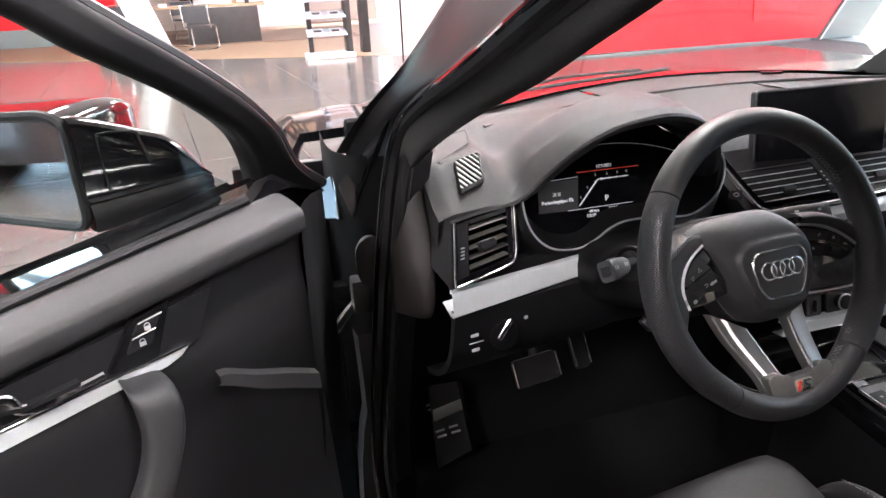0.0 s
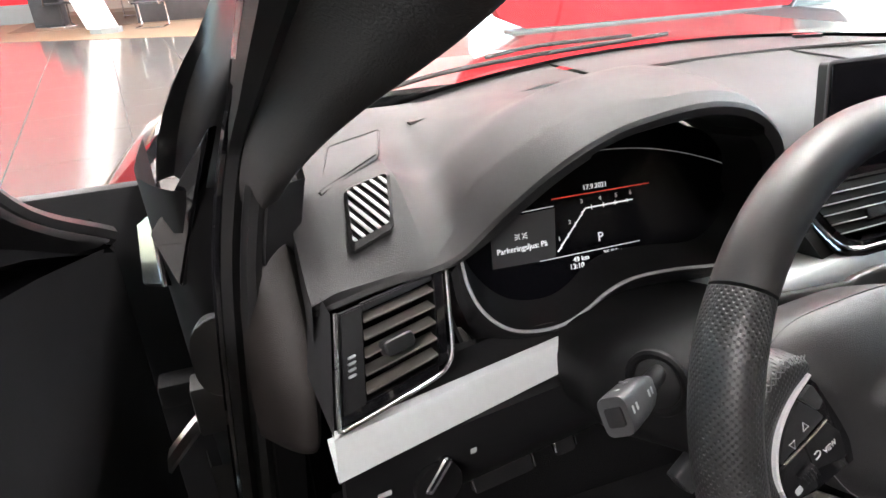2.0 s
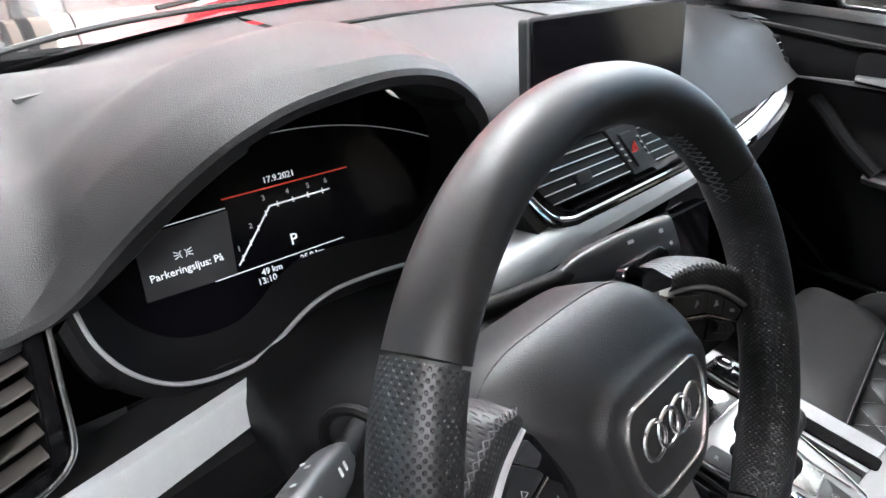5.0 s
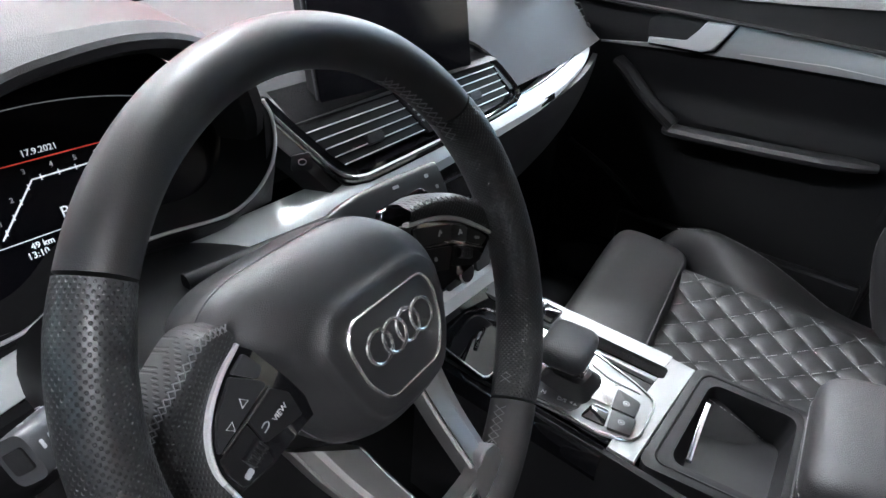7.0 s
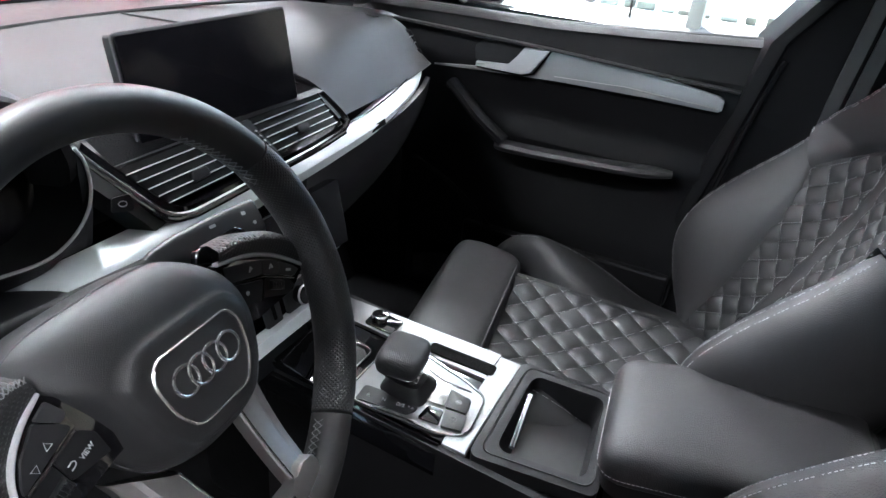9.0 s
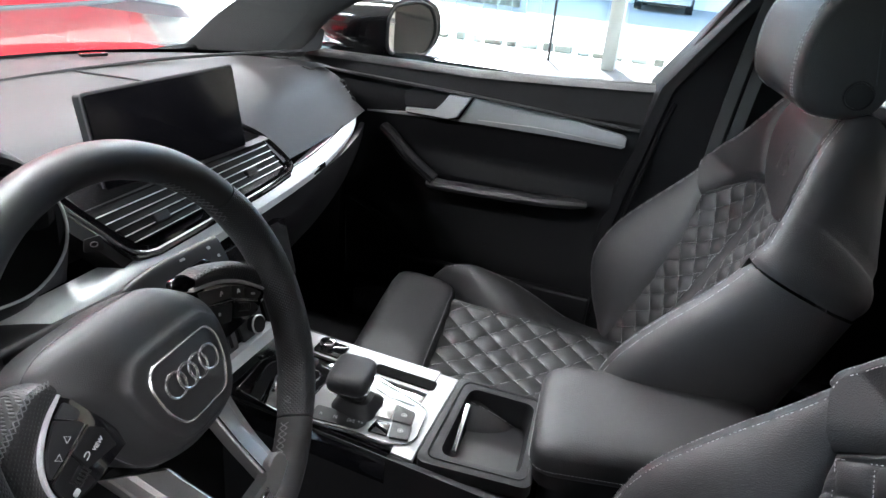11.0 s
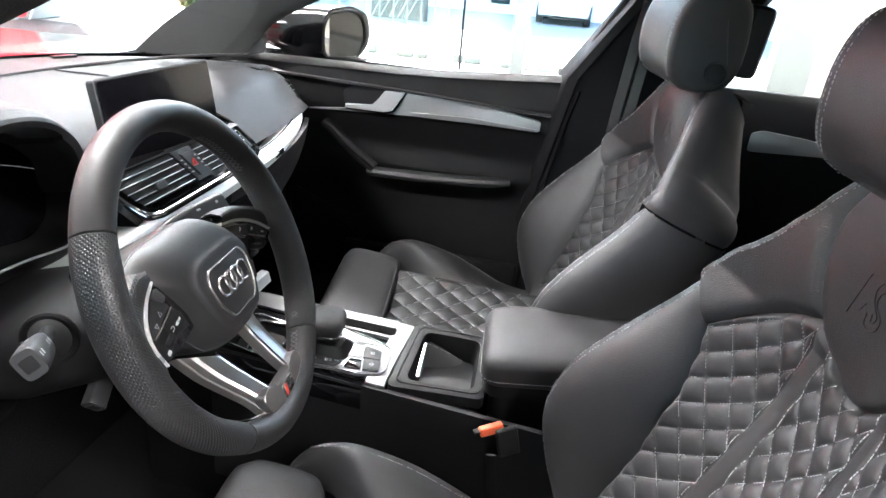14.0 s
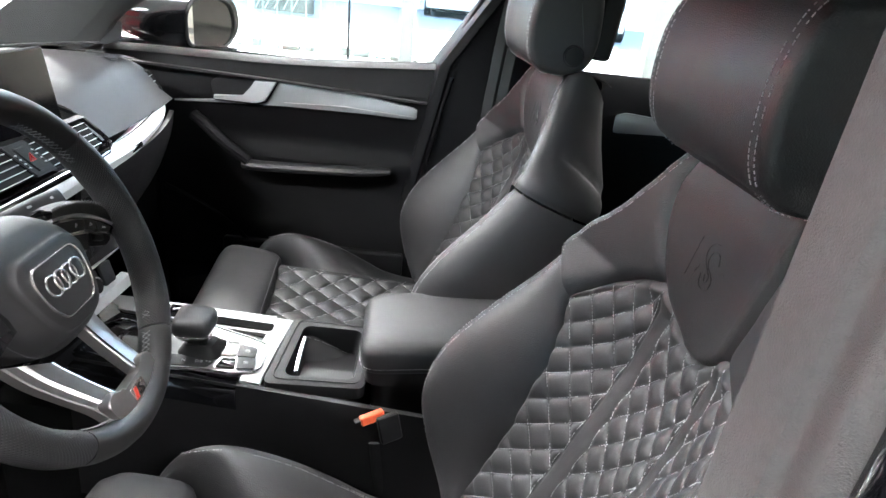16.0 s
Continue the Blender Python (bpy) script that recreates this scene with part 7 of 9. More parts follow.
    part("thigh_support", loft(rows, caps=True), LEATHER, s, "smooth black leather thigh support", sharp=60)
    part("seam_line", tube(spl([(cx + x, dy + 0.228, 0.6345) for x in (-0.150, -0.08, 0, 0.08, 0.150)], 4), 0.0012, 5), STITCH_DARK, s)
    for d in (-1, 1):
        rows = []
        for y, Z in ((-0.20, 0.555), (-0.10, 0.562), (-0.02, 0.582), (0.04, 0.615), (0.10, 0.645), (0.16, 0.664), (0.21, 0.670), (0.255, 0.655), (0.285, 0.625), (0.305, 0.585), (0.312, 0.53)):
            out = 0.135 + 0.075 * max(0.0, min(1.0, (y - 0.13) / 0.10))
            rows.append([Vector((cx + d * (a if a > 0.24 else out + (a - 0.135) * (0.24 - out) / 0.105), dy + y, z)) for a, z in ((0.135, zc(y) - 0.01), (0.150, zc(y) + 0.45 * max(0, Z - zc(y))), (0.175, Z - 0.010), (0.205, Z), (0.236, Z - 0.006), (0.258, Z - 0.030), (0.266, Z - 0.075), (0.262, 0.47), (0.25, 0.43))])
        rows = [spl(r, 3) for r in smooth_rows(rows, 4)]
        part("cushion_bolster", loft(rows, caps=False), LEATHER, s, "smooth black leather seat bolster", sharp=0)
        bm = bmesh.new()
        for off in (0.0, 0.006):
            dash_line(bm, spl([Vector((cx + d * (0.222 + off), dy + y, Z - 0.0005 - off * 0.5)) for y, Z in ((-0.02, 0.582), (0.04, 0.615), (0.10, 0.645), (0.16, 0.664), (0.21, 0.670), (0.26, 0.660))], 8), 0.0052, 0.0036, 0.0005)
        part("stitching", bm, STITCH, s, "double grey seam")["kind"] = "stuff"
    part("seat_base", box(cx, 0.03 + dy, 0.465, 0.49, 0.50, 0.13, 0.02), TRIM_BLACK, s)
    for d in (-1, 1):
        part("seat_rail", box(cx + d * 0.19, 0.03 + dy, 0.37, 0.04, 0.55, 0.06, 0.006), TRIM_BLACK, s)
    cx, dy = bx, by
    for o in s.children:
        if o.name not in before:
            o.location.z -= drop

    # headrest
    back_y = dy
    dy = dy + lift
    prof = [(-0.222, 1.170), (-0.2165, 1.205), (-0.220, 1.250), (-0.236, 1.288), (-0.265, 1.304), (-0.305, 1.306), (-0.340, 1.296), (-0.352, 1.26), (-0.352, 1.19), (-0.335, 1.148), (-0.300, 1.134), (-0.262, 1.136), (-0.236, 1.148)]
    ring = spl([(0, y, z) for y, z in prof], 3, True)
    c0 = Vector((0, -0.285, 1.215))
    rows = []
    for a in (-1, -0.985, -0.94, -0.86, -0.74, -0.5, 0, 0.5, 0.74, 0.86, 0.94, 0.985, 1):
        k = {1.0: 0.80, 0.985: 0.90, 0.94: 0.955, 0.86: 0.985}.get(abs(a), 1.0)
        sag = 0.010 * (1 - a * a)
        rows.append([Vector((cx + 0.130 * a, dy + c0.y + (p.y - c0.y) * k - (sag if p.y > -0.25 else 0.0), c0.z + (p.z - c0.z) * k)) for p in ring])
    part("headrest", loft(rows, ring=True, caps=True), LEATHER, s, "padded black leather headrest", sharp=70)
    bm = bmesh.new()
    for d in (-1, 1):
        for a in (0.80, 0.87):
            kk = 1.0 if a < 0.85 else 0.985
            seg = spl([(cx + d * 0.1305 * a, dy + c0.y + (y - c0.y) * kk, c0.z + (z - c0.z) * kk) for y, z in prof[10:] + prof[:7]], 6)
            dash_line(bm, [Vector(p) + Vector((0, (p[1] - dy - c0.y) * 0.012 - (0.010 * (1 - a * a) if p[1] - dy > -0.25 else 0), (p[2] - c0.z) * 0.012)) for p in seg], 0.0052, 0.0036)
    part("stitching", bm, STITCH, s, "double grey seam")["kind"] = "stuff"
    for d in (-1, 1):
        m = Matrix.Translation((cx + d * 0.1305, dy - 0.305, 1.172)) @ rot(0, 90 * d, 0)
        part("release_button", plate([(0.017 * math.cos(2 * math.pi * i / 24), 0.017 * math.sin(2 * math.pi * i / 24)) for i in range(24)], 0.012, m @ Matrix.Translation((0, 0, 0.003)), 0.0015), TRIM_BLACK, s)
        part("button_ring", tube([m @ Vector((0.019 * math.cos(2 * math.pi * i / 24), 0.019 * math.sin(2 * math.pi * i / 24), 0.0006)) for i in range(24)], 0.0012, 5, True), TRIM_BLACK, s)
        part("seam_line", tube(spl([(cx + d * 0.1308, dy - 0.322, 1.188), (cx + d * 0.1306, dy - 0.312, 1.23), (cx + d * 0.128, dy - 0.300, 1.285)], 5), 0.0010, 5), STITCH_DARK, s)
        part("headrest_post", tube([(cx + d * 0.055, dy - 0.325, 1.16), (cx + d * 0.055, dy - 0.335, 1.10)], 0.006, 10), CHROME, s, "chrome post")
    part("headrest_rear", box(cx, dy - 0.372, 1.225, 0.200, 0.045, 0.125, 0.016, 3, rot=rot(6)), TRIM_BLACK, s)
    dy = back_y
    s.rotation_euler[2] = radians(turn)
    s.location += Vector(move)
    return s


seat(0.44, -0.070, "black leather front passenger seat with diamond quilting", 9, 0.066, 0.040, 0.0, (-0.004, 0.005, 0.001))
seat(-0.30, -0.185, "black leather driver seat with quilted backrest, close to the door", 6, 0.085, 0.026, 0.034, (-0.003, 0.008, 0.009))

# ---- passenger door ----
pdoor = thing("passenger_door", (0.85, 0.3, 0.36), "closed passenger door, black with aluminium trim", "car door")


def pd(y, n, z):
    """Point on the passenger door: y along the car, n metres proud of its inner face."""
    bow = 0.020 * max(0.0, (y - 0.30) / 0.4) ** 2
    return Vector((0.757 - n - bow, y, z))


def belt(y):
    return 1.041 + 0.075 * max(0.0, 0.35 - y) ** 1.2


rows = []
for i in range(25):
    y = 0.80 - 0.94 * i / 24
    b = belt(y)
    cr = b - 0.022 - 0.050 * (0.80 - y)
    arm_k = max(0.0, 1 - abs((y - 0.18) / 0.26) ** 4)
    rows.append(spl([pd(y, -0.10, b - 0.012), pd(y, -0.055, b + 0.002), pd(y, -0.032, b), pd(y, -0.012, cr), pd(y, -0.010, cr - 0.012), pd(y, -0.004, 0.945), pd(y, -0.010, 0.905), pd(y, -0.018, 0.85), pd(y, -0.012 + 0.01 * arm_k, 0.80),
                     pd(y, -0.016, 0.75), pd(y, -0.006, 0.66), pd(y, 0.006, 0.58), pd(y, 0.0, 0.48), pd(y, -0.03, 0.40)], 3))
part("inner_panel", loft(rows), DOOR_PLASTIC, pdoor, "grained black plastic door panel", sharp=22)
part("outer_skin", box(0.905, 0.31, 0.70, 0.04, 1.02, 0.70, 0.015), PAINT, pdoor, "glossy black outer skin")
YM = basis((0.757, 0, 0), (0, -1, 0), (0, 0, 1))
STRIP = [(-0.585, 0.926), (-0.45, 0.934), (-0.30, 0.9405), (-0.10, 0.9425), (0.030, 0.940), (0.037, 0.945), (0.037, 0.964), (0.028, 0.969), (-0.08, 0.985), (-0.20, 0.996), (-0.33, 1.000), (-0.365, 0.985), (-0.395, 0.955), (-0.45, 0.943), (-0.585, 0.930)]
part("trim_strip", plate(STRIP, 0.012, YM @ Matrix.Translation((0, 0, 0.006)), 0.002), RAIL_ALU, pdoor, "satin aluminium strip")
part("strip_line", tube([YM @ Vector((u, z, 0.007)) for u, z in ((-0.30, 0.950), (-0.15, 0.956), (0.03, 0.9475))], 0.0010, 5), ALU_DARK, pdoor)
part("handle_recess", plate(round_poly([(-0.485, 0.950), (-0.385, 0.955), (-0.345, 0.998), (-0.46, 1.004), (-0.49, 0.985)], 0.010), 0.004, YM @ Matrix.Translation((0, 0, 0.002)), 0.001), TRIM_BLACK, pdoor)
HND = [(-0.478, 0.953), (-0.400, 0.958), (-0.372, 0.998), (-0.318, 1.000), (-0.322, 0.990), (-0.350, 0.950), (-0.372, 0.943), (-0.478, 0.944)]
part("door_handle", plate(HND[::-1], 0.012, YM @ Matrix.Translation((0, 0, 0.018)), 0.003, 3), BEZEL, pdoor, "chrome inner door handle")
part("handle_joint", tube([YM @ Vector((u, z, 0.0075)) for u, z in ((-0.478, 0.940), (-0.372, 0.939), (-0.346, 0.947), (-0.314, 1.001))], 0.0022, 6), TRIM_BLACK, pdoor)
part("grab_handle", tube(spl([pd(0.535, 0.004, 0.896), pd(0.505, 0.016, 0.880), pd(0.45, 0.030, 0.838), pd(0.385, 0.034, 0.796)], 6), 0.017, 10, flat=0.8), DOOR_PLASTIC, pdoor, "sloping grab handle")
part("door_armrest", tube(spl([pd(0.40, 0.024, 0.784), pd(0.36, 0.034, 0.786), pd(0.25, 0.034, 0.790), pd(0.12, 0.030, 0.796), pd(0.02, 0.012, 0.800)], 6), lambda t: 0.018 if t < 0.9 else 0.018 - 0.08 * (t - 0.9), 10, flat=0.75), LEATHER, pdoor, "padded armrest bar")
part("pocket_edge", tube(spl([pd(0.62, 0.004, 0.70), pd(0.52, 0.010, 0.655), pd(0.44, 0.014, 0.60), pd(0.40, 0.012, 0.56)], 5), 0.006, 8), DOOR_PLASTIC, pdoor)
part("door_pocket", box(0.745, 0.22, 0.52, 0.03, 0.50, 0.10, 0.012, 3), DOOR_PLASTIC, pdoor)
part("lower_line", tube([pd(0.62, -0.01, 0.545), pd(0.30, 0.010, 0.535)], 0.0016, 5), RAIL_ALU, pdoor, "thin metal line")
part("window_seal", tube([pd(y, -0.050, belt(y) + 0.004) for y in [0.78 - 0.09 * i for i in range(11)]], 0.008, 8), RUBBER, pdoor)
part("upper_crease", tube(spl([pd(0.74, 0.004, 1.020), pd(0.55, 0.008, 1.012), pd(0.30, 0.011, 1.003), pd(0.08, 0.011, 0.992), pd(-0.06, 0.006, 0.985)], 5), 0.006, 10, flat=0.6), DASH, pdoor, "soft raised crease")
part("rear_joint", tube([(0.758, -0.118, 1.052), (0.755, -0.100, 0.98), (0.750, -0.075, 0.85), (0.746, -0.05, 0.70), (0.744, -0.03, 0.50)], 0.005, 6), CARPET, pdoor)
part("belt_ledge", loft([[pd(y, -0.050, belt(y) + 0.010), pd(y, -0.036, belt(y) + 0.007), pd(y, -0.022, belt(y) - 0.003)] for y in [0.80 - 0.0915 * i for i in range(11)]]), DASH, pdoor, "soft grey upper ledge")
# window frame and glass
WFR = [(0.835, 0.80, 1.040), (0.81, 0.735, 1.140), (0.80, 0.585, 1.225), (0.785, 0.37, 1.312), (0.75, 0.10, 1.412), (0.71, -0.18, 1.48)]
part("window_frame", tube(spl(WFR, 5), 0.014, 8), TRIM_BLACK, pdoor)
part("window_frame", tube([(0.805, -0.100, 1.062), (0.79, -0.14, 1.17), (0.765, -0.21, 1.30), (0.72, -0.29, 1.43)], 0.011, 8), MATT_BLACK, pdoor)
part("mirror_sail", plate([(-0.80, 1.030), (-0.765, 1.035), (-0.742, 1.115), (-0.775, 1.10)], 0.012, basis((0.80, 0, 0), (0, -1, 0), (0, 0, 1))), TRIM_BLACK, pdoor)
g = part("window_pane", sheet(lambda u, v: (0.812 - 0.10 * v, 0.72 - 0.82 * u - 0.06 * v * u, 1.04 + 0.40 * v), 6, 4), GLASS, pdoor)
g.visible_shadow = False

# wing mirror on the passenger side
def wing_mirror(M, name, flip, label):
    """Housing in its own frame: x outward, y forward, z up; the glass looks backwards."""
    w = thing(name, M.translation, label, "wing mirror")
    rows = []
    for k in range(13):
        a = k / 12
        y = 0.27 * a - 0.012
        g = (1 - a ** 2.2) ** 0.5 if a < 1 else 0.02
        rows.append([M @ Vector((flip * ((x - 0.02) * (0.35 + 0.65 * g) + 0.02 - 0.04 * a), y, z * (0.30 + 0.70 * g))) for x, z in round_poly([(-0.105, -0.055), (0.075, -0.075), (0.142, -0.02), (0.122, 0.056), (0.03, 0.082), (-0.075, 0.072), (-0.105, 0.030)], 0.035, 5)])
    part("housing", loft(rows, ring=True, caps=True), PAINT, w, "glossy black mirror housing", sharp=60)
    out = [(flip * (x * 0.93 + 0.001), z * 0.90) for x, z in round_poly([(-0.105, -0.055), (0.075, -0.075), (0.118, -0.02), (0.10, 0.050), (0.03, 0.075), (-0.075, 0.066), (-0.105, 0.030)], 0.035, 5)]
    part("glass_rim", tube([M @ Vector((x * 1.03, -0.013, z * 1.04)) for x, z in out], 0.005, 8, True), TRIM_BLACK, w)
    bm = bmesh.new()
    bm.faces.new([bm.verts.new(M @ Vector((x, -0.0135 + 0.05 * (x + 0.1), z))) for x, z in out])
    part("mirror_glass", bm, MIRROR, w, "mirror glass")
    part("foot", box(0, 0, 0, 0.12, 0.06, 0.03, 0.01, 3, rot=M @ Matrix.Translation((flip * -0.12, 0.05, -0.065))), PAINT, w)
    return w


wing_mirror(basis((0.965, 0.580, 1.100), (1, -0.26, 0), (0.26, 1, 0)), "wing_mirror", 1, "glossy black wing mirror outside the passenger window")

# ---- driver door, open ----
DD, DNN = Vector((-0.89, -0.456, 0)).normalized(), Vector((0.456, -0.89, 0)).normalized()
D0 = Vector((-0.863, 0.298, 0.0176))


def dd(u, n, z):
    """Point on the open door: u from its front corner outwards, n proud of its inner face."""
    return D0 + DD * u + DNN * n + Vector((0, 0, z - 0.14 * max(0.0, u)))


ddoor = thing("driver_door", (-1.2, 0.2, 0.30), "open driver door, black with aluminium trim", "car door")
rows = []
for i in range(29):
    u = 0.94 * i / 28
    lip = 0.022 if u > 0.0 else 0.016
    k = max(0.0, min(1.0, (u - 0.12) / 0.05))
    rows.append(spl([dd(u, -0.060, 1.092), dd(u, -0.040, 1.096), dd(u, -0.006, 1.090), dd(u, 0.002, 1.082), dd(u, 0.0, 1.066), dd(u, -0.014, 1.056), dd(u, -0.018 - 0.010 * k, 1.02), dd(u, -0.014, 0.99), dd(u, -0.010, 0.955),
                     dd(u, -0.012, 0.90), dd(u, -0.006, 0.84), dd(u, 0.004, 0.72), dd(u, 0.010, 0.60), dd(u, 0.0, 0.46), dd(u, -0.04, 0.40)], 3))
part("top_pad", loft([r[:16] for r in rows]), PAD_PLASTIC, ddoor, "soft dark grey door top", sharp=60)
part("inner_panel", loft([r[15:] for r in rows]), DOOR_PLASTIC_LIT, ddoor, "grained black plastic door panel", sharp=60)
rows = [[dd(0.004 + 0.018 * (1.09 - z) / 0.6, 0.0, z), dd(-0.006, -0.012, z), dd(-0.030, -0.045, z - 0.008), dd(-0.075, -0.105, z - 0.025), dd(-0.125, -0.165, z - 0.045), dd(-0.150, -0.200, z - 0.058)] for z in (1.088, 1.06, 0.98, 0.86, 0.72, 0.56, 0.42)]
part("front_edge", loft(rows), MATT_BLACK, ddoor, "black shut face with hinge bolts")
part("outer_skin", loft([[dd(u, -0.165 - 0.02 * math.sin(math.pi * v), 1.085 - 0.70 * v) for v in [j / 8 for j in range(9)]] for u in (-0.05, 0.1, 0.3, 0.5, 0.7, 0.94)]), PAINT, ddoor, "glossy black outer skin")
part("outer_skin", loft([[dd(u, n - 0.02 * math.sin(math.pi * v), 1.085 - 0.70 * v - w) for v in [j / 8 for j in range(9)]] for u, n, w in ((-0.150, -0.202, 0.055), (-0.10, -0.188, 0.03), (-0.05, -0.165, 0.0))]), PAINT, ddoor)
part("bottom_edge", loft([[dd(u, 0.0, 0.40), dd(u, -0.08, 0.385), dd(u, -0.165, 0.39)] for u in (0, 0.3, 0.6, 0.94)]), TRIM_BLACK, ddoor)
part("rear_edge", loft([[dd(0.94, 0.0, z), dd(0.955, -0.08, z), dd(0.94, -0.165, z)] for z in (1.09, 0.9, 0.6, 0.40)]), PAINT, ddoor)
# control field with buttons
DM = basis(dd(0.0, 0.0, 0.0), DD, (0, 0, 1))
if (DM.to_3x3() @ Vector((0, 0, 1))).dot(DNN) < 0:
    DM = basis(dd(0.0, 0.0, 0.0), -DD, (0, 0, 1))
    SG = -1
else:
    SG = 1


def dplate(pts, h, lift, mat, name, label="", bevel=0.0015, corner=0.0):
    q = [(SG * u, z - 0.14 * u) for u, z in pts]
    if SG < 0:
        q = q[::-1]
    if corner:
        q = round_poly(q, corner)
    return part(name, plate(q, h, DM @ Matrix.Translation((0, 0, lift)), bevel), mat, ddoor, label)


dplate([(0.105, 1.052), (0.128, 1.004), (0.46, 1.008), (0.46, 1.055)], 0.006, -0.008, TRIM_BLACK, "control_field")
dplate([(0.148, 1.062), (0.184, 1.059), (0.214, 1.020), (0.170, 1.011)], 0.008, -0.002, DOOR_PLASTIC, "lock_plate", corner=0.004)
for pts, u, z in (([(0.158, 1.0555), (0.180, 1.0550), (0.187, 1.0455), (0.165, 1.0455)], 0.173, 1.0480), ([(0.166, 1.0435), (0.188, 1.0435), (0.195, 1.0310), (0.172, 1.0305)], 0.180, 1.0355)):
    dplate(pts, 0.004, 0.0005, TRIM_BLACK, "lock_button", corner=0.002)
    part("button_edge", tube([DM @ Vector((SG * a, b - 0.14 * a, 0.0008)) for a, b in pts[:2]], 0.0007, 4), ALU_DARK, ddoor)
    part("symbol", tube([DM @ Vector((SG * (u + 0.0024 * math.cos(a)), z - 0.14 * u + 0.0026 * math.sin(a) + 0.002, 0.0012)) for a in [math.pi * i / 6 for i in range(7)]], 0.0004, 4), WHITE_INK, ddoor)
    part("symbol", plate(rrect(0.0056, 0.0042, 0.0006), 0.0003, DM @ Matrix.Translation((SG * u, z - 0.14 * u - 0.0005, 0.0012))), WHITE_INK, ddoor)
dplate([(0.139, 1.0070), (0.226, 1.0135), (0.300, 1.0190), (0.90, 1.0300), (0.90, 1.0120), (0.305, 1.0035), (0.215, 1.0005), (0.163, 0.9975), (0.148, 1.0005)], 0.010, -0.003, ALU, "trim_strip", "satin aluminium strip", 0.0015)
part("chrome_line", tube([dd(u, -0.001, z) for u, z in ((0.138, 1.0098), (0.226, 1.0168), (0.300, 1.0222), (0.9, 1.035))], 0.0013, 5), CHROME, ddoor)
part("chrome_line", tube([dd(u, -0.001, z) for u, z in ((0.222, 1.0205), (0.300, 1.0255), (0.9, 1.038))], 0.0010, 5), CHROME, ddoor)
part("door_handle", tube(spl([dd(0.218, 0.004, 1.0255), dd(0.245, 0.010, 1.0300), dd(0.270, 0.012, 1.0335), dd(0.284, 0.012, 1.0400), dd(0.292, 0.010, 1.0530), dd(0.330, 0.008, 1.0570)], 6), 0.0030, 8, flat=1.6), CHROME, ddoor, "chrome inner door handle")
part("handle_grip", loft([[dd(u, n, z) for n, z in ((0.006, z0), (0.016, z0 + 0.001), (0.016, z0 - 0.003), (0.006, z0 - 0.004))] for u, z0 in ((0.238, 1.0385), (0.279, 1.0405), (0.33, 1.0620))], ring=True, caps=True), TRIM_BLACK, ddoor)
rows = []
for u, n, z, w, h in ((0.190, -0.015, 1.004, 0.016, 0.005), (0.189, 0.018, 1.005, 0.019, 0.010), (0.188, 0.032, 0.997, 0.020, 0.014), (0.187, 0.036, 0.976, 0.019, 0.015), (0.190, 0.037, 0.950, 0.017, 0.015), (0.200, 0.038, 0.924, 0.016, 0.015), (0.214, 0.038, 0.898, 0.017, 0.016), (0.236, 0.038, 0.870, 0.018, 0.017), (0.275, 0.036, 0.842, 0.020, 0.018), (0.350, 0.032, 0.822, 0.022, 0.018), (0.52, 0.020, 0.816, 0.020, 0.018)):
    rows.append([dd(u + w * math.copysign(abs(math.cos(a)) ** 0.6, math.cos(a)), n - 0.010 + h * math.copysign(abs(math.sin(a)) ** 0.6, math.sin(a)), z + 0.35 * w * math.cos(a)) for a in [2 * math.pi * j / 16 for j in range(16)]])
part("grab_handle", loft(smooth_rows(rows, 3), ring=True, caps=True), PAD_PLASTIC, ddoor, "angular grab handle", sharp=50)
# ledge in paler plastic, which paints in the light from above
part("shelf_edge", loft([[dd(u, 0.001, zt + 0.003), dd(u, 0.010, zt), dd(u, 0.011, zb), dd(u, 0.001, zb - 0.004)] for u, zt, zb in ((0.122, 0.966, 0.956), (0.112, 0.963, 0.949), (0.08, 0.941, 0.924), (0.045, 0.921, 0.902), (0.012, 0.899, 0.880))]), PAD_PLASTIC, ddoor, sharp=60)
part("door_pocket", loft([[dd(u, 0.004, 0.60), dd(u, 0.05, 0.585), dd(u, 0.055, 0.50), dd(u, 0.02, 0.43)] for u in (0.03, 0.1, 0.3, 0.6, 0.85)]), DOOR_PLASTIC, ddoor)
part("pocket_trim", tube([dd(0.05, 0.052, 0.59), dd(0.35, 0.052, 0.59)], 0.004, 6), TRIM_BLACK, ddoor)
# window frame with seals and pane
INN = [(0.46, 1.50), (0.30, 1.395), (0.205, 1.322), (0.153, 1.275), (0.095, 1.224), (0.052, 1.175), (0.040, 1.140), (0.040, 1.098)]
OUTF = [(0.42, 1.53), (0.24, 1.405), (0.143, 1.318), (0.103, 1.282), (0.045, 1.225), (-0.012, 1.162), (-0.034, 1.114), (-0.070, 1.085)]
inn = spl([(u, z, 0) for u, z in INN], 5)
outf = spl([(u, z, 0) for u, z in OUTF], 5)


def df(p, n, i):
    """Point of the window frame: its front end swings outwards and down to the mirror corner."""
    w = max(0.0, (i / (len(inn) - 1) - 0.40) / 0.60) ** 1.3
    return dd(p.x - 0.078 * w, n - 0.117 * w, 1.305 + (p.y - 1.305) * (1 + 0.2 * w))


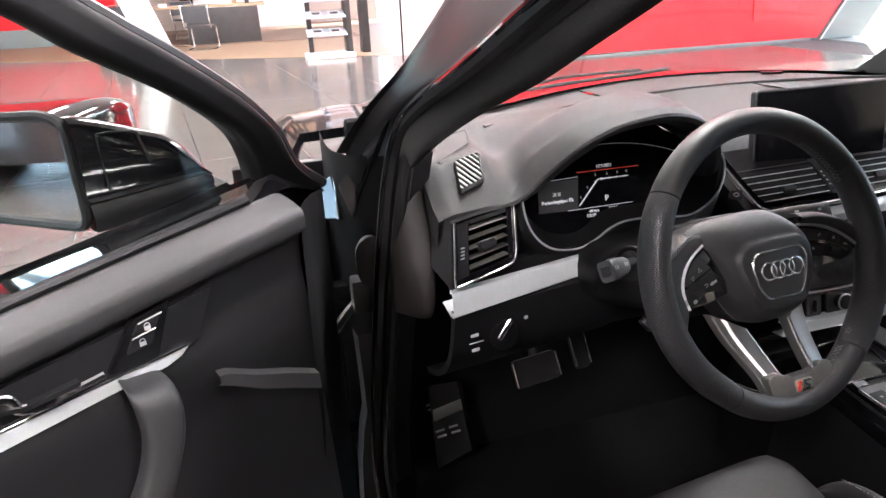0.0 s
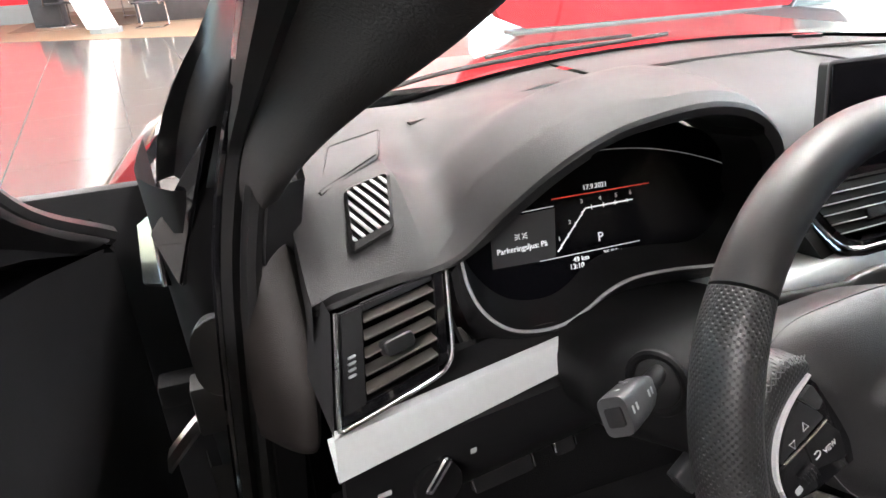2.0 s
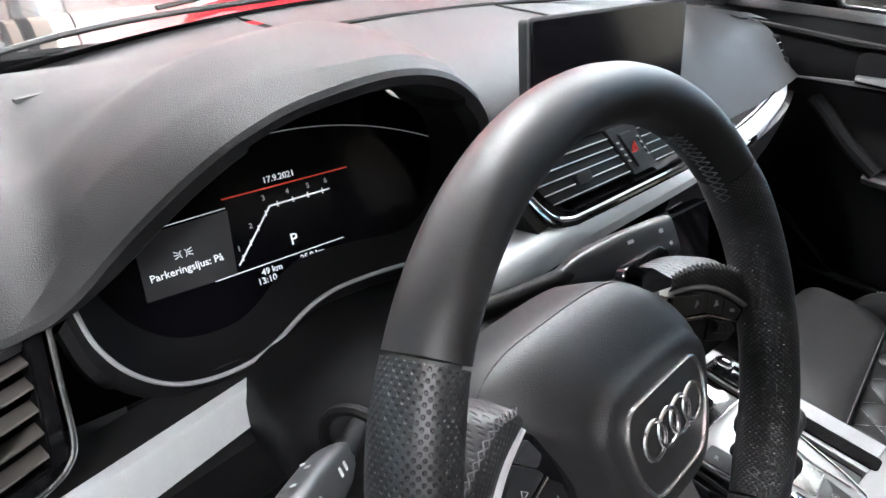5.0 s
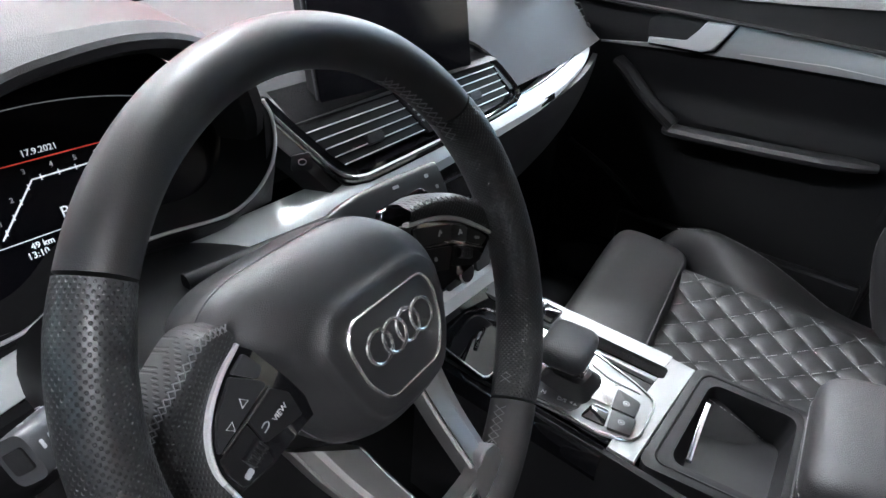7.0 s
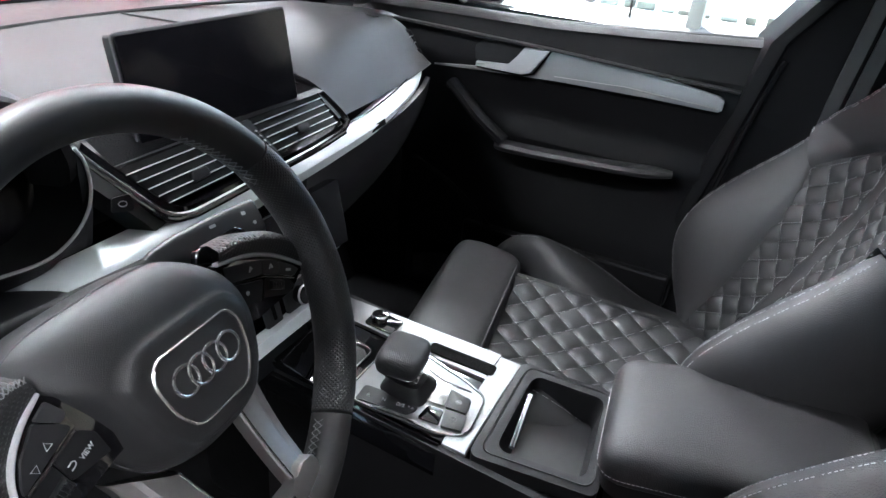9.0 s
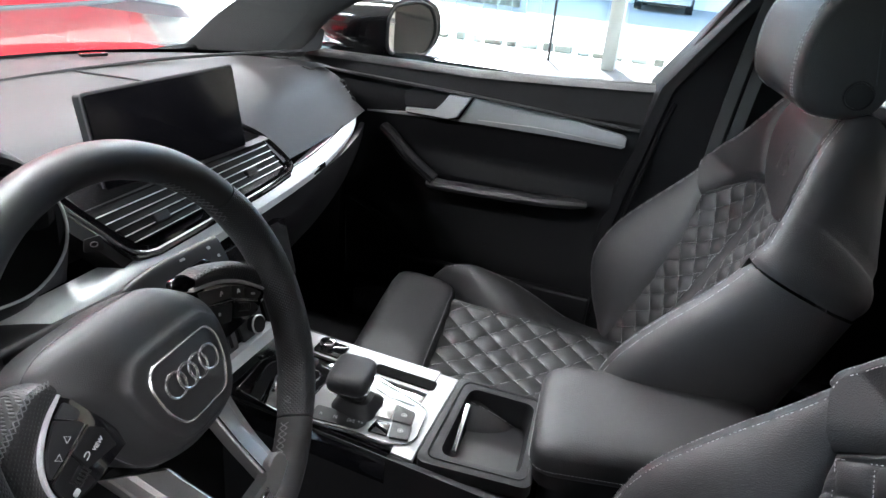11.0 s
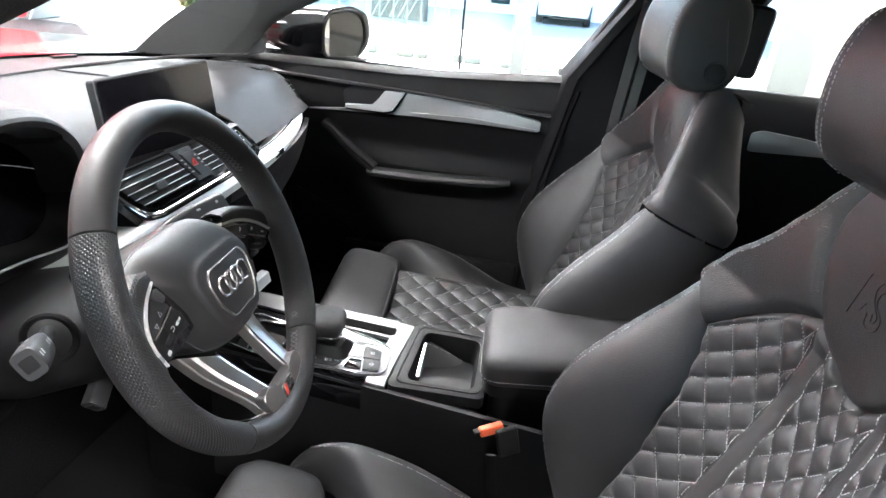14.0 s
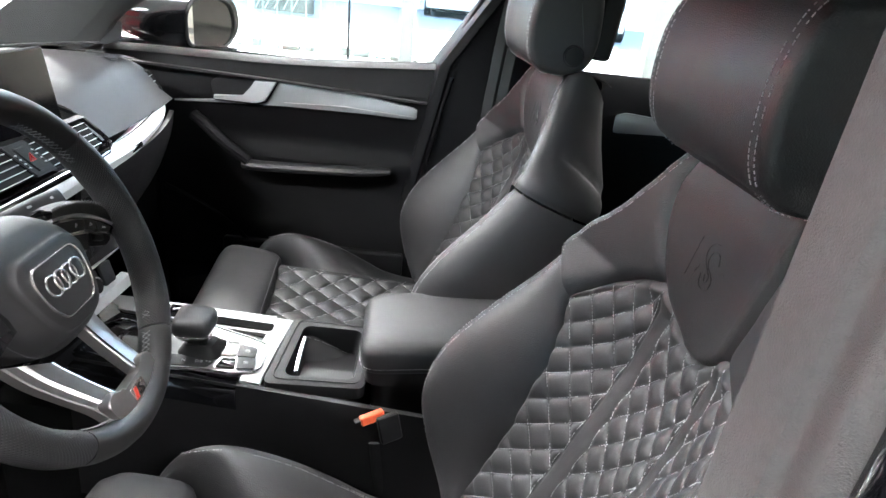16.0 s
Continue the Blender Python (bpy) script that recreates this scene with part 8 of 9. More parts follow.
rows = []
for i, (a, b) in enumerate(zip(inn, outf)):
    rows.append(spl([df(a, -0.085, i), df(a, -0.056, i), df(a.lerp(b, 0.25), -0.046, i), df(a.lerp(b, 0.5), -0.050, i), df(a.lerp(b, 0.85), -0.056, i), df(b, -0.075, i), df(b, -0.12, i)], 2))
part("window_frame", loft(rows), MATT_BLACK, ddoor, "matt black window frame", sharp=50)
part("frame_seal", tube([df(b, -0.078, i) for i, b in enumerate(outf)], 0.008, 8), RUBBER, ddoor)
part("window_seal", tube([dd(u, -0.060, 1.098) for u in (0.03, 0.3, 0.6, 0.92)], 0.006, 8), RUBBER, ddoor)
part("corner_panel", loft([[dd(0.03, -0.062, 1.088), dd(0.036, -0.064, 1.098)], [dd(-0.02, -0.10, 1.082), dd(-0.006, -0.11, 1.094)], [dd(-0.08, -0.15, 1.060), dd(-0.06, -0.155, 1.085)], [dd(-0.145, -0.185, 1.030), dd(-0.14, -0.19, 1.042)]]), MATT_BLACK, ddoor)
g = part("window_pane", loft([[dd(a.x, -0.068, 1.09), df(a, -0.068, i)] for i, a in enumerate(inn)]), GLASS, ddoor)
g.visible_shadow = False
part("sill_highlight", loft([[dd(u, -0.07, 1.092), dd(u, -0.11, 1.090), dd(u, -0.165, 1.080)] for u in (-0.03, 0.2, 0.5, 0.94)]), PAINT, ddoor)
# its wing mirror
mc = dd(0.19, -0.30, 1.143)
mw = thing("wing_mirror", mc, "glossy black wing mirror on the open driver door", "wing mirror")
SH = [(-0.108, -0.062), (0.11, -0.058), (0.120, 0.01), (0.10, 0.060), (-0.080, 0.064), (-0.108, 0.056)]


def mg(x, z, back):
    """Point of the mirror: x across the glass outwards, z up, back into the housing."""
    return dd(0.192 + 0.40 * x - 0.92 * back, -0.302 - 0.916 * x - 0.39 * back, 1.143 + z)


rows = []
for k in range(11):
    a = k / 10
    gk = (1 - a ** 2.2) ** 0.5 if a < 1 else 0.02
    rows.append([mg((x + 0.02) * (0.4 + 0.6 * gk) - 0.02 + 0.02 * a, z * (0.3 + 0.7 * gk), 0.004 + 0.14 * a) for x, z in round_poly(SH, 0.022, 5)])
part("housing", loft(rows, ring=True, caps=True), PAINT, mw, "glossy black mirror housing", sharp=60)
CHEEK = ((0.148, 1.080, 1.203), (0.138, 1.078, 1.202), (0.110, 1.076, 1.188), (0.082, 1.076, 1.172), (0.053, 1.076, 1.155), (0.032, 1.077, 1.132), (0.018, 1.078, 1.110), (0.008, 1.079, 1.094))
for nm, lab, mat, lo, hi in (("inner_cheek", "glossy black inner side of the housing", PAINT, 1, 2), ("lower_cover", "matt black lower cover of the housing", TRIM_BLACK, 0, 1)):
    rows = []
    for u, z0, z2 in CHEEK:
        z1 = min(z2 - 0.001, 1.098 + 0.12 * (u - 0.011))
        a, b = (z1, z2) if lo else (z0 - 0.004, z1)
        m = (a + b) / 2
        rows.append(spl([dd(u, -0.262, a), dd(u, -0.200, a), dd(u, -0.193, a + 0.1 * (b - a)), dd(u, -0.186, m), dd(u, -0.193 if lo else -0.189, b - 0.12 * (b - a)), dd(u, -0.205 if lo else -0.190, b), dd(u, -0.270, b - 0.01 * lo)], 2))
    part(nm, loft(smooth_rows(rows, 3)), mat, mw, lab, sharp=60)
part("cheek_window", tube(spl([dd(0.126, -0.186, 1.118), dd(0.126, -0.188, 1.172), dd(0.121, -0.189, 1.180), dd(0.088, -0.187, 1.172), dd(0.084, -0.186, 1.164), dd(0.078, -0.185, 1.135)], 4), 0.0012, 5), TRIM_BLACK, mw)
bm = bmesh.new()
bm.faces.new([bm.verts.new(mg(x * 0.95, z * 0.95, -0.001)) for x, z in round_poly(SH, 0.022, 5)])
part("mirror_glass", bm, MIRROR, mw, "mirror glass")
part("glass_rim", tube([mg(x, z, -0.002) for x, z in round_poly(SH, 0.022, 5)], 0.006, 8, True), TRIM_BLACK, mw)
part("foot", loft([[dd(0.11, n, 1.074), dd(-0.004, n, 1.080), dd(-0.012, n, 1.070), dd(0.10, n, 1.062)] for n in (-0.25, -0.205, -0.185, -0.180)], ring=True, caps=True), PAINT, mw)
part("foot_plate", loft([[dd(0.10, n, 1.062 - 0.1 * (n + 0.19)), dd(-0.02, n, 1.058 - 0.1 * (n + 0.19)), dd(-0.02, n, 1.050 - 0.1 * (n + 0.19)), dd(0.10, n, 1.054 - 0.1 * (n + 0.19))] for n in (-0.24, -0.19, -0.13, -0.09)], ring=True, caps=True), PAINT, mw, "glossy black foot plate")

# ---- rear of the cabin ----
rdoor = thing("rear_door", (0.86, -0.6, 0.36), "closed rear door with dark panel and grey trim", "car door")
part("inner_panel", loft([[Vector((0.86, y, 1.09)), Vector((0.80, y, 1.095)), Vector((0.785, y, 1.075)), Vector((0.775, y, 0.99)), Vector((0.772, y, 0.93)), Vector((0.78, y, 0.85)), Vector((0.765, y, 0.6)), Vector((0.78, y, 0.40))] for y in (-0.20, -0.5, -0.8, -1.15)]), DOOR_PLASTIC, rdoor)
part("trim_strip", plate(round_poly([(0.535, 0.958), (0.72, 0.966), (0.72, 0.992), (0.66, 1.002), (0.56, 1.010), (0.535, 1.002)], 0.008), 0.010, basis((0.768, 0, 0), (0, -1, 0), (0, 0, 1)), 0.002), ALU_DARK, rdoor, "grey metal strip")
part("outer_skin", box(0.90, -0.68, 0.72, 0.03, 0.98, 0.72, 0.01), PAINT, rdoor)
g = part("window_pane", sheet(lambda u, v: (0.82 - 0.12 * v, -0.30 - 0.80 * u, 1.09 + 0.36 * v), 4, 4), GLASS, rdoor)
g.visible_shadow = False
ldoor = thing("rear_door", (-0.80, -0.75, 0.36), "closed rear door on the driver side", "car door")
part("inner_panel", box(-0.80, -0.80, 0.72, 0.10, 0.90, 0.72, 0.03), DOOR_PLASTIC, ldoor)
g = part("window_pane", sheet(lambda u, v: (-0.80 + 0.12 * v, -0.42 - 0.80 * u, 1.09 + 0.36 * v), 4, 4), GLASS, ldoor)
g.visible_shadow = False
bench = thing("rear_bench", (0, -1.0, 0.36), "black leather rear bench seat", "seat")
part("cushion", box(0, -0.85, 0.50, 1.30, 0.50, 0.20, 0.05, 3), LEATHER, bench)
part("backrest", box(0, -1.15, 0.82, 1.30, 0.16, 0.62, 0.05, 3, rot=rot(18)), LEATHER, bench)
part("rear_wall", box(0, -1.55, 0.80, 1.55, 0.06, 0.95, 0.02), TRIM_BLACK, car)
# seat belt on the passenger pillar
belt_thing = thing("seat_belt", (0.74, -0.2, 1.0), "black seat belt hanging along the pillar", "seat belt")
for dyb in (0.0, -0.030):
    part("strap", loft([[Vector((x, y + dyb, z)), Vector((x - 0.004, y - 0.022 + dyb, z)), Vector((x + 0.002, y - 0.022 + dyb, z)), Vector((x + 0.006, y + dyb, z))] for x, y, z in ((0.695, -0.235, 1.33), (0.71, -0.215, 1.18), (0.725, -0.20, 1.0), (0.735, -0.19, 0.75))], ring=True, caps=True), BELT, belt_thing)
part("belt_guide", box(0.70, -0.25, 1.30, 0.03, 0.05, 0.06, 0.01, 3), TRIM_BLACK, belt_thing)

# ---- showroom furniture and surroundings ----
def flat(name, pts, z, th, mat, label, cat, kind="structure"):
    return solo(name, plate(pts, th, Matrix.Translation((0, 0, z))), mat, label, cat, kind=kind)


flat("carpet", [(3.4, 10.2), (3.4, 19.9), (-15.8, 19.9), (-15.8, 18.8), (-6.0, 14.35), (0.8, 11.0)], G + 0.012, 0.012, SHOW_CARPET, "light brown floor of the sales area", "floor")
flat("rug", [(1.6, 14.6), (1.6, 18.5), (-4.4, 18.5), (-4.4, 15.0)], G + 0.018, 0.006, RUG, "dark brown rug under the desk", "rug")
solo("wall_niche", box(-6.5, 20.0, 2.5, 19, 0.2, 5.0, 0), BEIGE_WALL, "beige wall behind the sales desks", "wall", kind="structure")

# red display wall with a darker relief
red = thing("red_wall", (5.8, 8.6, G), "large glossy red display wall with slanted edge", "display wall")
RW = basis((0.0, 8.75, 0.0), (1, -0.012, 0), (0, 0, 1))
part("panel", plate([(3.15, 0.22), (3.55, 0.05), (8.25, 0.03), (11.35, 4.9), (1.2, 4.9), (1.2, 3.4)], 0.25, RW, 0.02), RED_WALL, red)
part("relief", plate(round_poly([(4.4, 0.75), (6.3, 1.02), (6.2, 1.20), (4.25, 0.95)], 0.05), 0.03, RW @ Matrix.Translation((0, 0, 0.025)), 0.008), RED_WALL, red)
part("relief", plate(round_poly([(6.9, 0.35), (7.75, 0.42), (7.7, 0.85), (6.85, 0.8)], 0.05), 0.03, RW @ Matrix.Translation((0, 0, 0.025)), 0.008), RED_WALL, red)
part("plinth", box(5.7, 8.80, 0.02, 4.8, 0.30, 0.04, 0.005), GREY_STEEL, red)
post = thing("leaning_pillar", (8.8, 8.8, G), "grey-green painted steel pillar, leaning outwards", "pillar")
part("shaft", plate([(8.27, 0.0), (9.10, 0.0), (12.2, 4.95), (11.37, 4.95)], 0.35, RW @ Matrix.Translation((0, 0, 0.03)), 0.02), GREY_STEEL, post)
part("edge_strip", tube([RW @ Vector((8.27, 0.0, 0.035)), RW @ Vector((11.37, 4.9, 0.035))], 0.012, 6), WHITE_WALL, post)
red2 = thing("red_wall", (-6.8, 17.0, G), "tall glossy red display wall on a grey base", "display wall")
part("panel", box(-6.6, 17.3, 2.65, 5.8, 0.2, 4.5, 0.02), RED_WALL, red2)
part("base", box(-6.9, 17.3, 0.2, 5.2, 0.24, 0.40, 0.01), GREY_STEEL, red2)

# leaning white column
col = thing("leaning_column", (-2.55, 13.6, G), "white six-sided leaning column", "column")
cring = [(0.27 * math.cos(2 * math.pi * k / 6 + 0.3), 0.22 * math.sin(2 * math.pi * k / 6 + 0.3)) for k in range(6)]
part("shaft", loft([[Vector((-2.50 - 0.31 * z + x, 13.6 + y, z)) for x, y in cring] for z in (0.10, 2.5, 5.0)], ring=True, caps=True), WHITE_WALL, col, sharp=20)
part("foot", loft([[Vector((-2.48 + 1.04 * x, 13.6 + 1.04 * y, z)) for x, y in cring] for z in (0.0, 0.11)], ring=True, caps=True), GREY_STEEL, col, sharp=20)

# sales desk
desk = thing("sales_desk", (-1.5, 15.4, G), "sales desk with dark front and pale wood top", "desk")
part("front_panel", box(-1.30, 15.05, 0.38, 1.50, 0.06, 0.74, 0.005), DARK_WOOD, desk)
part("side_panel", box(-0.58, 15.50, 0.38, 0.06, 0.90, 0.74, 0.005), DARK_WOOD, desk)
part("tabletop", box(-1.75, 15.50, 0.775, 2.7, 0.95, 0.04, 0.006), PALE_WOOD, desk)
part("leg", box(-2.95, 15.20, 0.38, 0.06, 0.06, 0.76, 0.005), GREY_STEEL, desk)
part("leg", box(-2.95, 15.85, 0.38, 0.06, 0.06, 0.76, 0.005), GREY_STEEL, desk)
mon = thing("monitor", (-1.9, 15.6, 0.8), "flat black computer monitor on the desk", "monitor")
part("panel", box(-1.9, 15.65, 1.05, 0.52, 0.04, 0.32, 0.008), SCREEN, mon)
part("foot", box(-1.9, 15.62, 0.805, 0.22, 0.16, 0.015, 0.004), TRIM_BLACK, mon)
part("neck", box(-1.9, 15.66, 0.86, 0.04, 0.03, 0.12, 0.004), TRIM_BLACK, mon)
for k, (px, py, w, h) in enumerate(((-1.25, 15.45, 0.14, 0.10), (-1.02, 15.5, 0.10, 0.18), (-0.75, 15.4, 0.09, 0.14), (-2.5, 15.45, 0.16, 0.06))):
    tagged(part("desk_box", box(px, py, 0.795 + h / 2, w, 0.10, h, 0.006), (WHITE_WALL, PALE_WOOD, DARK_WOOD, WHITE_WALL)[k]), ("small white box on the desk", "small wooden box on the desk", "small dark box on the desk", "flat white tray on the desk")[k], "box")


def chair(x, y, turn):
    c = thing("cantilever_chair", (x, y, G), "cantilever chair with chrome tube and dark seat", "chair", "chairs at the desk")
    M = Matrix.Translation((x, y, 0)) @ rot(0, 0, turn)
    for d in (-1, 1):
        w = 0.25 * d
        pts = [(0, 0.25, 0.03), (w, 0.25, 0.03), (w, -0.22, 0.03), (w, -0.27, 0.08), (w, -0.25, 0.40), (w, -0.20, 0.45), (w, 0.20, 0.44), (w, 0.25, 0.50), (w, 0.30, 0.86), (0, 0.31, 0.88)]
        part("tube", tube([M @ Vector(p) for p in pts], 0.012, 8), CHROME, c, "chrome tube frame")
    part("seat", box(0, 0, 0, 0.46, 0.44, 0.03, 0.012, 3, rot=M @ Matrix.Translation((0, 0.0, 0.46))), DARK_SEAT, c)
    part("backrest", box(0, 0, 0, 0.46, 0.025, 0.30, 0.010, 3, rot=M @ Matrix.Translation((0, 0.285, 0.70)) @ rot(-8)), DARK_SEAT, c)
    return c


chair(-1.72, 13.95, 170)
chair(-3.55, 15.6, 200)
chair(-2.2, 16.6, 10)
side_unit = thing("drawer_unit", (-3.75, 15.9, G), "black drawer unit on the rug", "cabinet")
part("body", box(-3.75, 15.9, 0.32, 0.55, 0.55, 0.60, 0.008), DARK_WOOD, side_unit)
part("drawer", box(-3.75, 15.615, 0.32, 0.50, 0.02, 0.50, 0.004), DARK_WOOD, side_unit)
cab = thing("wall_cabinet", (-0.6, 19.6, G), "dark wall cabinet over a white lower unit", "cabinet")
part("upper", box(-0.6, 19.6, 1.45, 3.0, 0.5, 1.0, 0.01), DARK_WOOD, cab)
part("lower", box(-0.6, 19.55, 0.40, 3.0, 0.6, 0.80, 0.01), WHITE_WALL, cab)
part("lower_door", box(0.25, 19.235, 0.42, 0.9, 0.02, 0.70, 0.004), WHITE_WALL, cab)
for k in range(4):
    tagged(part("picture_frame", box(-1.5 + 0.6 * k, 19.32, 1.35, 0.36, 0.03, 0.28, 0.006), PALE_WOOD), "small framed picture on the cabinet", "picture")

# brochure stand
stand = thing("brochure_stand", (0.5, 11.1, G), "brochure stand with slanted pale shelves", "stand")
part("base", box(0.45, 11.1, 0.05, 0.82, 0.42, 0.08, 0.008), WHITE_WALL, stand)
part("side_panel", box(0.79, 11.16, 0.95, 0.10, 0.30, 1.80, 0.006), DARK_WOOD, stand)
part("side_panel", box(0.16, 11.26, 0.95, 0.08, 0.08, 1.80, 0.006), DARK_WOOD, stand)
for k, z in enumerate((0.42, 0.70, 0.96, 1.24, 1.50)):
    part("shelf", box(0.42, 11.06, z, 0.66, 0.30, 0.015, 0.003, rot=rot(18)), SHELF, stand, "pale blue-grey shelf")
    for d in (-1, 1):
        tagged(part("brochure", box(0.42 + d * 0.15, 11.055, z + 0.016, 0.20, 0.25, 0.010, 0.002, rot=rot(18))  , BROCHURE), "white brochure with a dark picture on the stand", "brochure", "brochures on the stand")
        tagged(part("brochure_cover", box(0.42 + d * 0.15, 11.050, z + 0.0225, 0.13, 0.09, 0.001, 0, rot=rot(18)), DARK_WOOD), "dark printed cover lying on a brochure", "print", "covers of the brochures")

# white wall and entrance beside the stand
solo("wall_panel_1", box(2.45, 10.75, 2.5, 2.0, 0.12, 5.0, 0.005), WHITE_WALL, "white glossy wall panel with a dark joint", "wall", kind="structure")
solo("trim_1", box(1.62, 10.68, 2.5, 0.025, 0.03, 5.0, 0), TRIM_BLACK, "thin black joint in the white wall", "trim", kind="structure")
solo("wall_panel_2", box(1.15, 11.6, 2.5, 0.14, 0.3, 5.0, 0.005), DARK_WOOD, "narrow dark brown wall post", "wall", kind="structure")

# glazed east front: posts, rail and panes
for k, (y, w, lab) in enumerate(((0.78, 0.17, "grey steel window post"), (-2.58, 0.45, "wide grey-green window post"), (4.9, 0.26, "grey steel window post"), (9.0, 0.26, "grey steel window post"))):
    solo("window_post_%d" % (k + 1), box(8.1, y, 2.5, 0.30, w, 5.0, 0.01), GREY_STEEL, lab, "window post", kind="structure")
solo("wall_east", box(8.1, -6.4, 2.5, 0.3, 7.2, 5.0, 0), BEIGE_WALL, "beige wall beside the glazed front", "wall", kind="structure")
for y0, y1 in ((-2.35, 0.65), (0.91, 4.77), (5.03, 8.87)):
    g = solo("window_pane_%d" % (int(y0) + 4), box(8.1, (y0 + y1) / 2, 2.5, 0.012, y1 - y0, 5.0, 0), GLASS, "large clear shop window pane", "window", kind="structure")
    g.visible_shadow = False
solo("window_mullion", box(8.1, 1.57, 2.5, 0.03, 0.03, 5.0, 0), TRIM_BLACK, "thin steel window mullion", "window post", kind="structure")

# outside
flat("ground", [(-300, -300), (300, -300), (300, 300), (-300, 300)], G - 0.21, 0.05, ASPHALT, "pale sunlit asphalt yard", "ground")
flat("pavement", [(8.3, -20), (14.0, -20), (14.0, 40), (8.3, 40)], G - 0.02, 0.1, PAVING, "pale concrete paving along the shop window", "pavement")
rng = random.Random(4)
for k in range(34):
    y = -3.6 + 0.27 * k + 0.05 * rng.random()
    w = 0.10 + 0.16 * rng.random()
    h = 0.05 + 0.07 * rng.random()
    tagged(part("planter_stone", box(9.1 + 0.08 * rng.random(), y, G - 0.02 + h / 2, 0.16, w, h, 0.02, 2), STONE if k % 3 else GREY_STEEL), "grey stone block in a row outside", "stone", "row of stones outside")
rail = thing("outside_fence", (12.0, 4.6, G), "thin steel fence outside the window", "fence")
for k in range(13):
    part("post", box(12.0, 2.6 + 0.28 * k, 0.42, 0.02, 0.02, 0.9, 0), GREY_STEEL, rail)
part("rail", box(12.0, 4.3, 0.85, 0.03, 3.4, 0.03, 0), GREY_STEEL, rail)
bld = thing("white_building", (26.0, 2.0, G), "bright white building across the yard", "building")
part("wall", box(27.0, 2.0, 4.0, 2.0, 34, 8.4, 0), WHITE_WALL, bld)
part("roof", box(27.0, 2.0, 8.3, 2.4, 34.6, 0.3, 0), GREY_STEEL, bld)
for k in range(7):
    y = -10 + 3.7 * k
    wdw = part("window", box(25.98, y, 5.3, 0.08, 2.2, 1.5, 0.01), WHITE_WALL, bld)
    part("pane", box(25.93, y, 5.3, 0.02, 2.0, 1.3, 0), PALE_GLASS, wdw)
part("low_window", box(25.96, 3.53, 0.75, 0.10, 0.75, 1.2, 0.01), DARK_GLASS, bld, "small dark window")
stair = thing("outside_stair", (18.2, 5.4, G - 0.21), "dark outdoor stair side with pale diagonal rails", "stair")
part("stair_side", box(18.25, 5.4, 0.55, 0.06, 1.7, 1.5, 0.01), STONE, stair, "dark stone side")
for k in range(5):
    part("rail", tube([(18.19, 6.2 - 0.26 * k, -0.15), (18.19, 5.45 - 0.26 * k, 1.25)], 0.016, 6), GREY_SLAT, stair, "pale diagonal rail")
orange = thing("brick_building", (30.0, 34.0, G), "sunlit orange brick building behind a fence", "building")
part("wall", box(27.0, 36.0, 2.4, 16.0, 4.0, 5.0, 0), ORANGE_BRICK, orange)
part("roof", box(27.0, 36.0, 5.0, 16.6, 4.6, 0.3, 0), GREY_STEEL, orange)
for k in range(4):
    wdw = part("window", box(21.5 + 3.6 * k, 33.97, 2.6, 1.6, 0.08, 1.3, 0.01), WHITE_WALL, orange)
    part("pane", box(21.5 + 3.6 * k, 33.92, 2.6, 1.4, 0.02, 1.1, 0), DARK_GLASS, wdw)


def yard_car(x, y, turn, mat, lab, z=-0.21, group="cars parked in the yard"):
    c = thing("parked_car", (x, y, G + z), lab, "car", group)
    M = Matrix.Translation((x, y, G + z)) @ rot(0, 0, turn)
    secs = []
    for yy, zb, zt, w in ((-2.1, 0.35, 0.72, 0.78), (-1.9, 0.25, 0.86, 0.86), (-0.9, 0.22, 0.96, 0.90), (0.3, 0.22, 0.98, 0.90), (1.5, 0.22, 0.98, 0.88), (2.0, 0.30, 0.85, 0.80)):
        secs.append([M @ Vector(p) for p in ((-w, yy, zb), (-w - 0.02, yy, 0.6), (-w + 0.03, yy, zt), (0, yy, zt + 0.03), (w - 0.03, yy, zt), (w + 0.02, yy, 0.6), (w, yy, zb))])
    part("body", loft(smooth_rows(secs, 3), ring=True, caps=True), mat, c)
    secs = []
    for yy, zt, w in ((-1.0, 0.98, 0.78), (-0.4, 1.34, 0.66), (0.3, 1.46, 0.62), (1.1, 1.42, 0.60), (1.75, 1.02, 0.70)):
        secs.append([M @ Vector(p) for p in ((-w - 0.08, yy, 0.95), (-w, yy, zt - 0.06), (-w * 0.8, yy, zt), (w * 0.8, yy, zt), (w, yy, zt - 0.06), (w + 0.08, yy, 0.95))])
    part("cabin", loft(smooth_rows(secs, 3), ring=True, caps=True), DARK_GLASS, c, "dark glazed cabin")
    part("roof_panel", box(0, 0, 0, 1.1, 1.2, 0.04, 0.015, 2, rot=M @ Matrix.Translation((0, 0.45, 1.46))), mat, c)
    for sx in (-1, 1):
        part("headlight", box(0, 0, 0, 0.34, 0.10, 0.12, 0.03, 2, rot=M @ Matrix.Translation((sx * 0.60, -2.02, 0.70))), WHITE_WALL, c)
        for sy in (-1.3, 1.3):
            wl_ = part("wheel", tube([M @ Vector((sx * 0.70, sy, 0.33)), M @ Vector((sx * 0.93, sy, 0.33))], 0.33, 18), RUBBER, c)
            part("rim", tube([M @ Vector((sx * 0.92, sy, 0.33)), M @ Vector((sx * 0.94, sy, 0.33))], 0.21, 14), ALU, wl_)
    part("bumper", box(0, 0, 0, 1.5, 0.12, 0.20, 0.04, 2, rot=M @ Matrix.Translation((0, -2.06, 0.42))), mat, c)
    return c


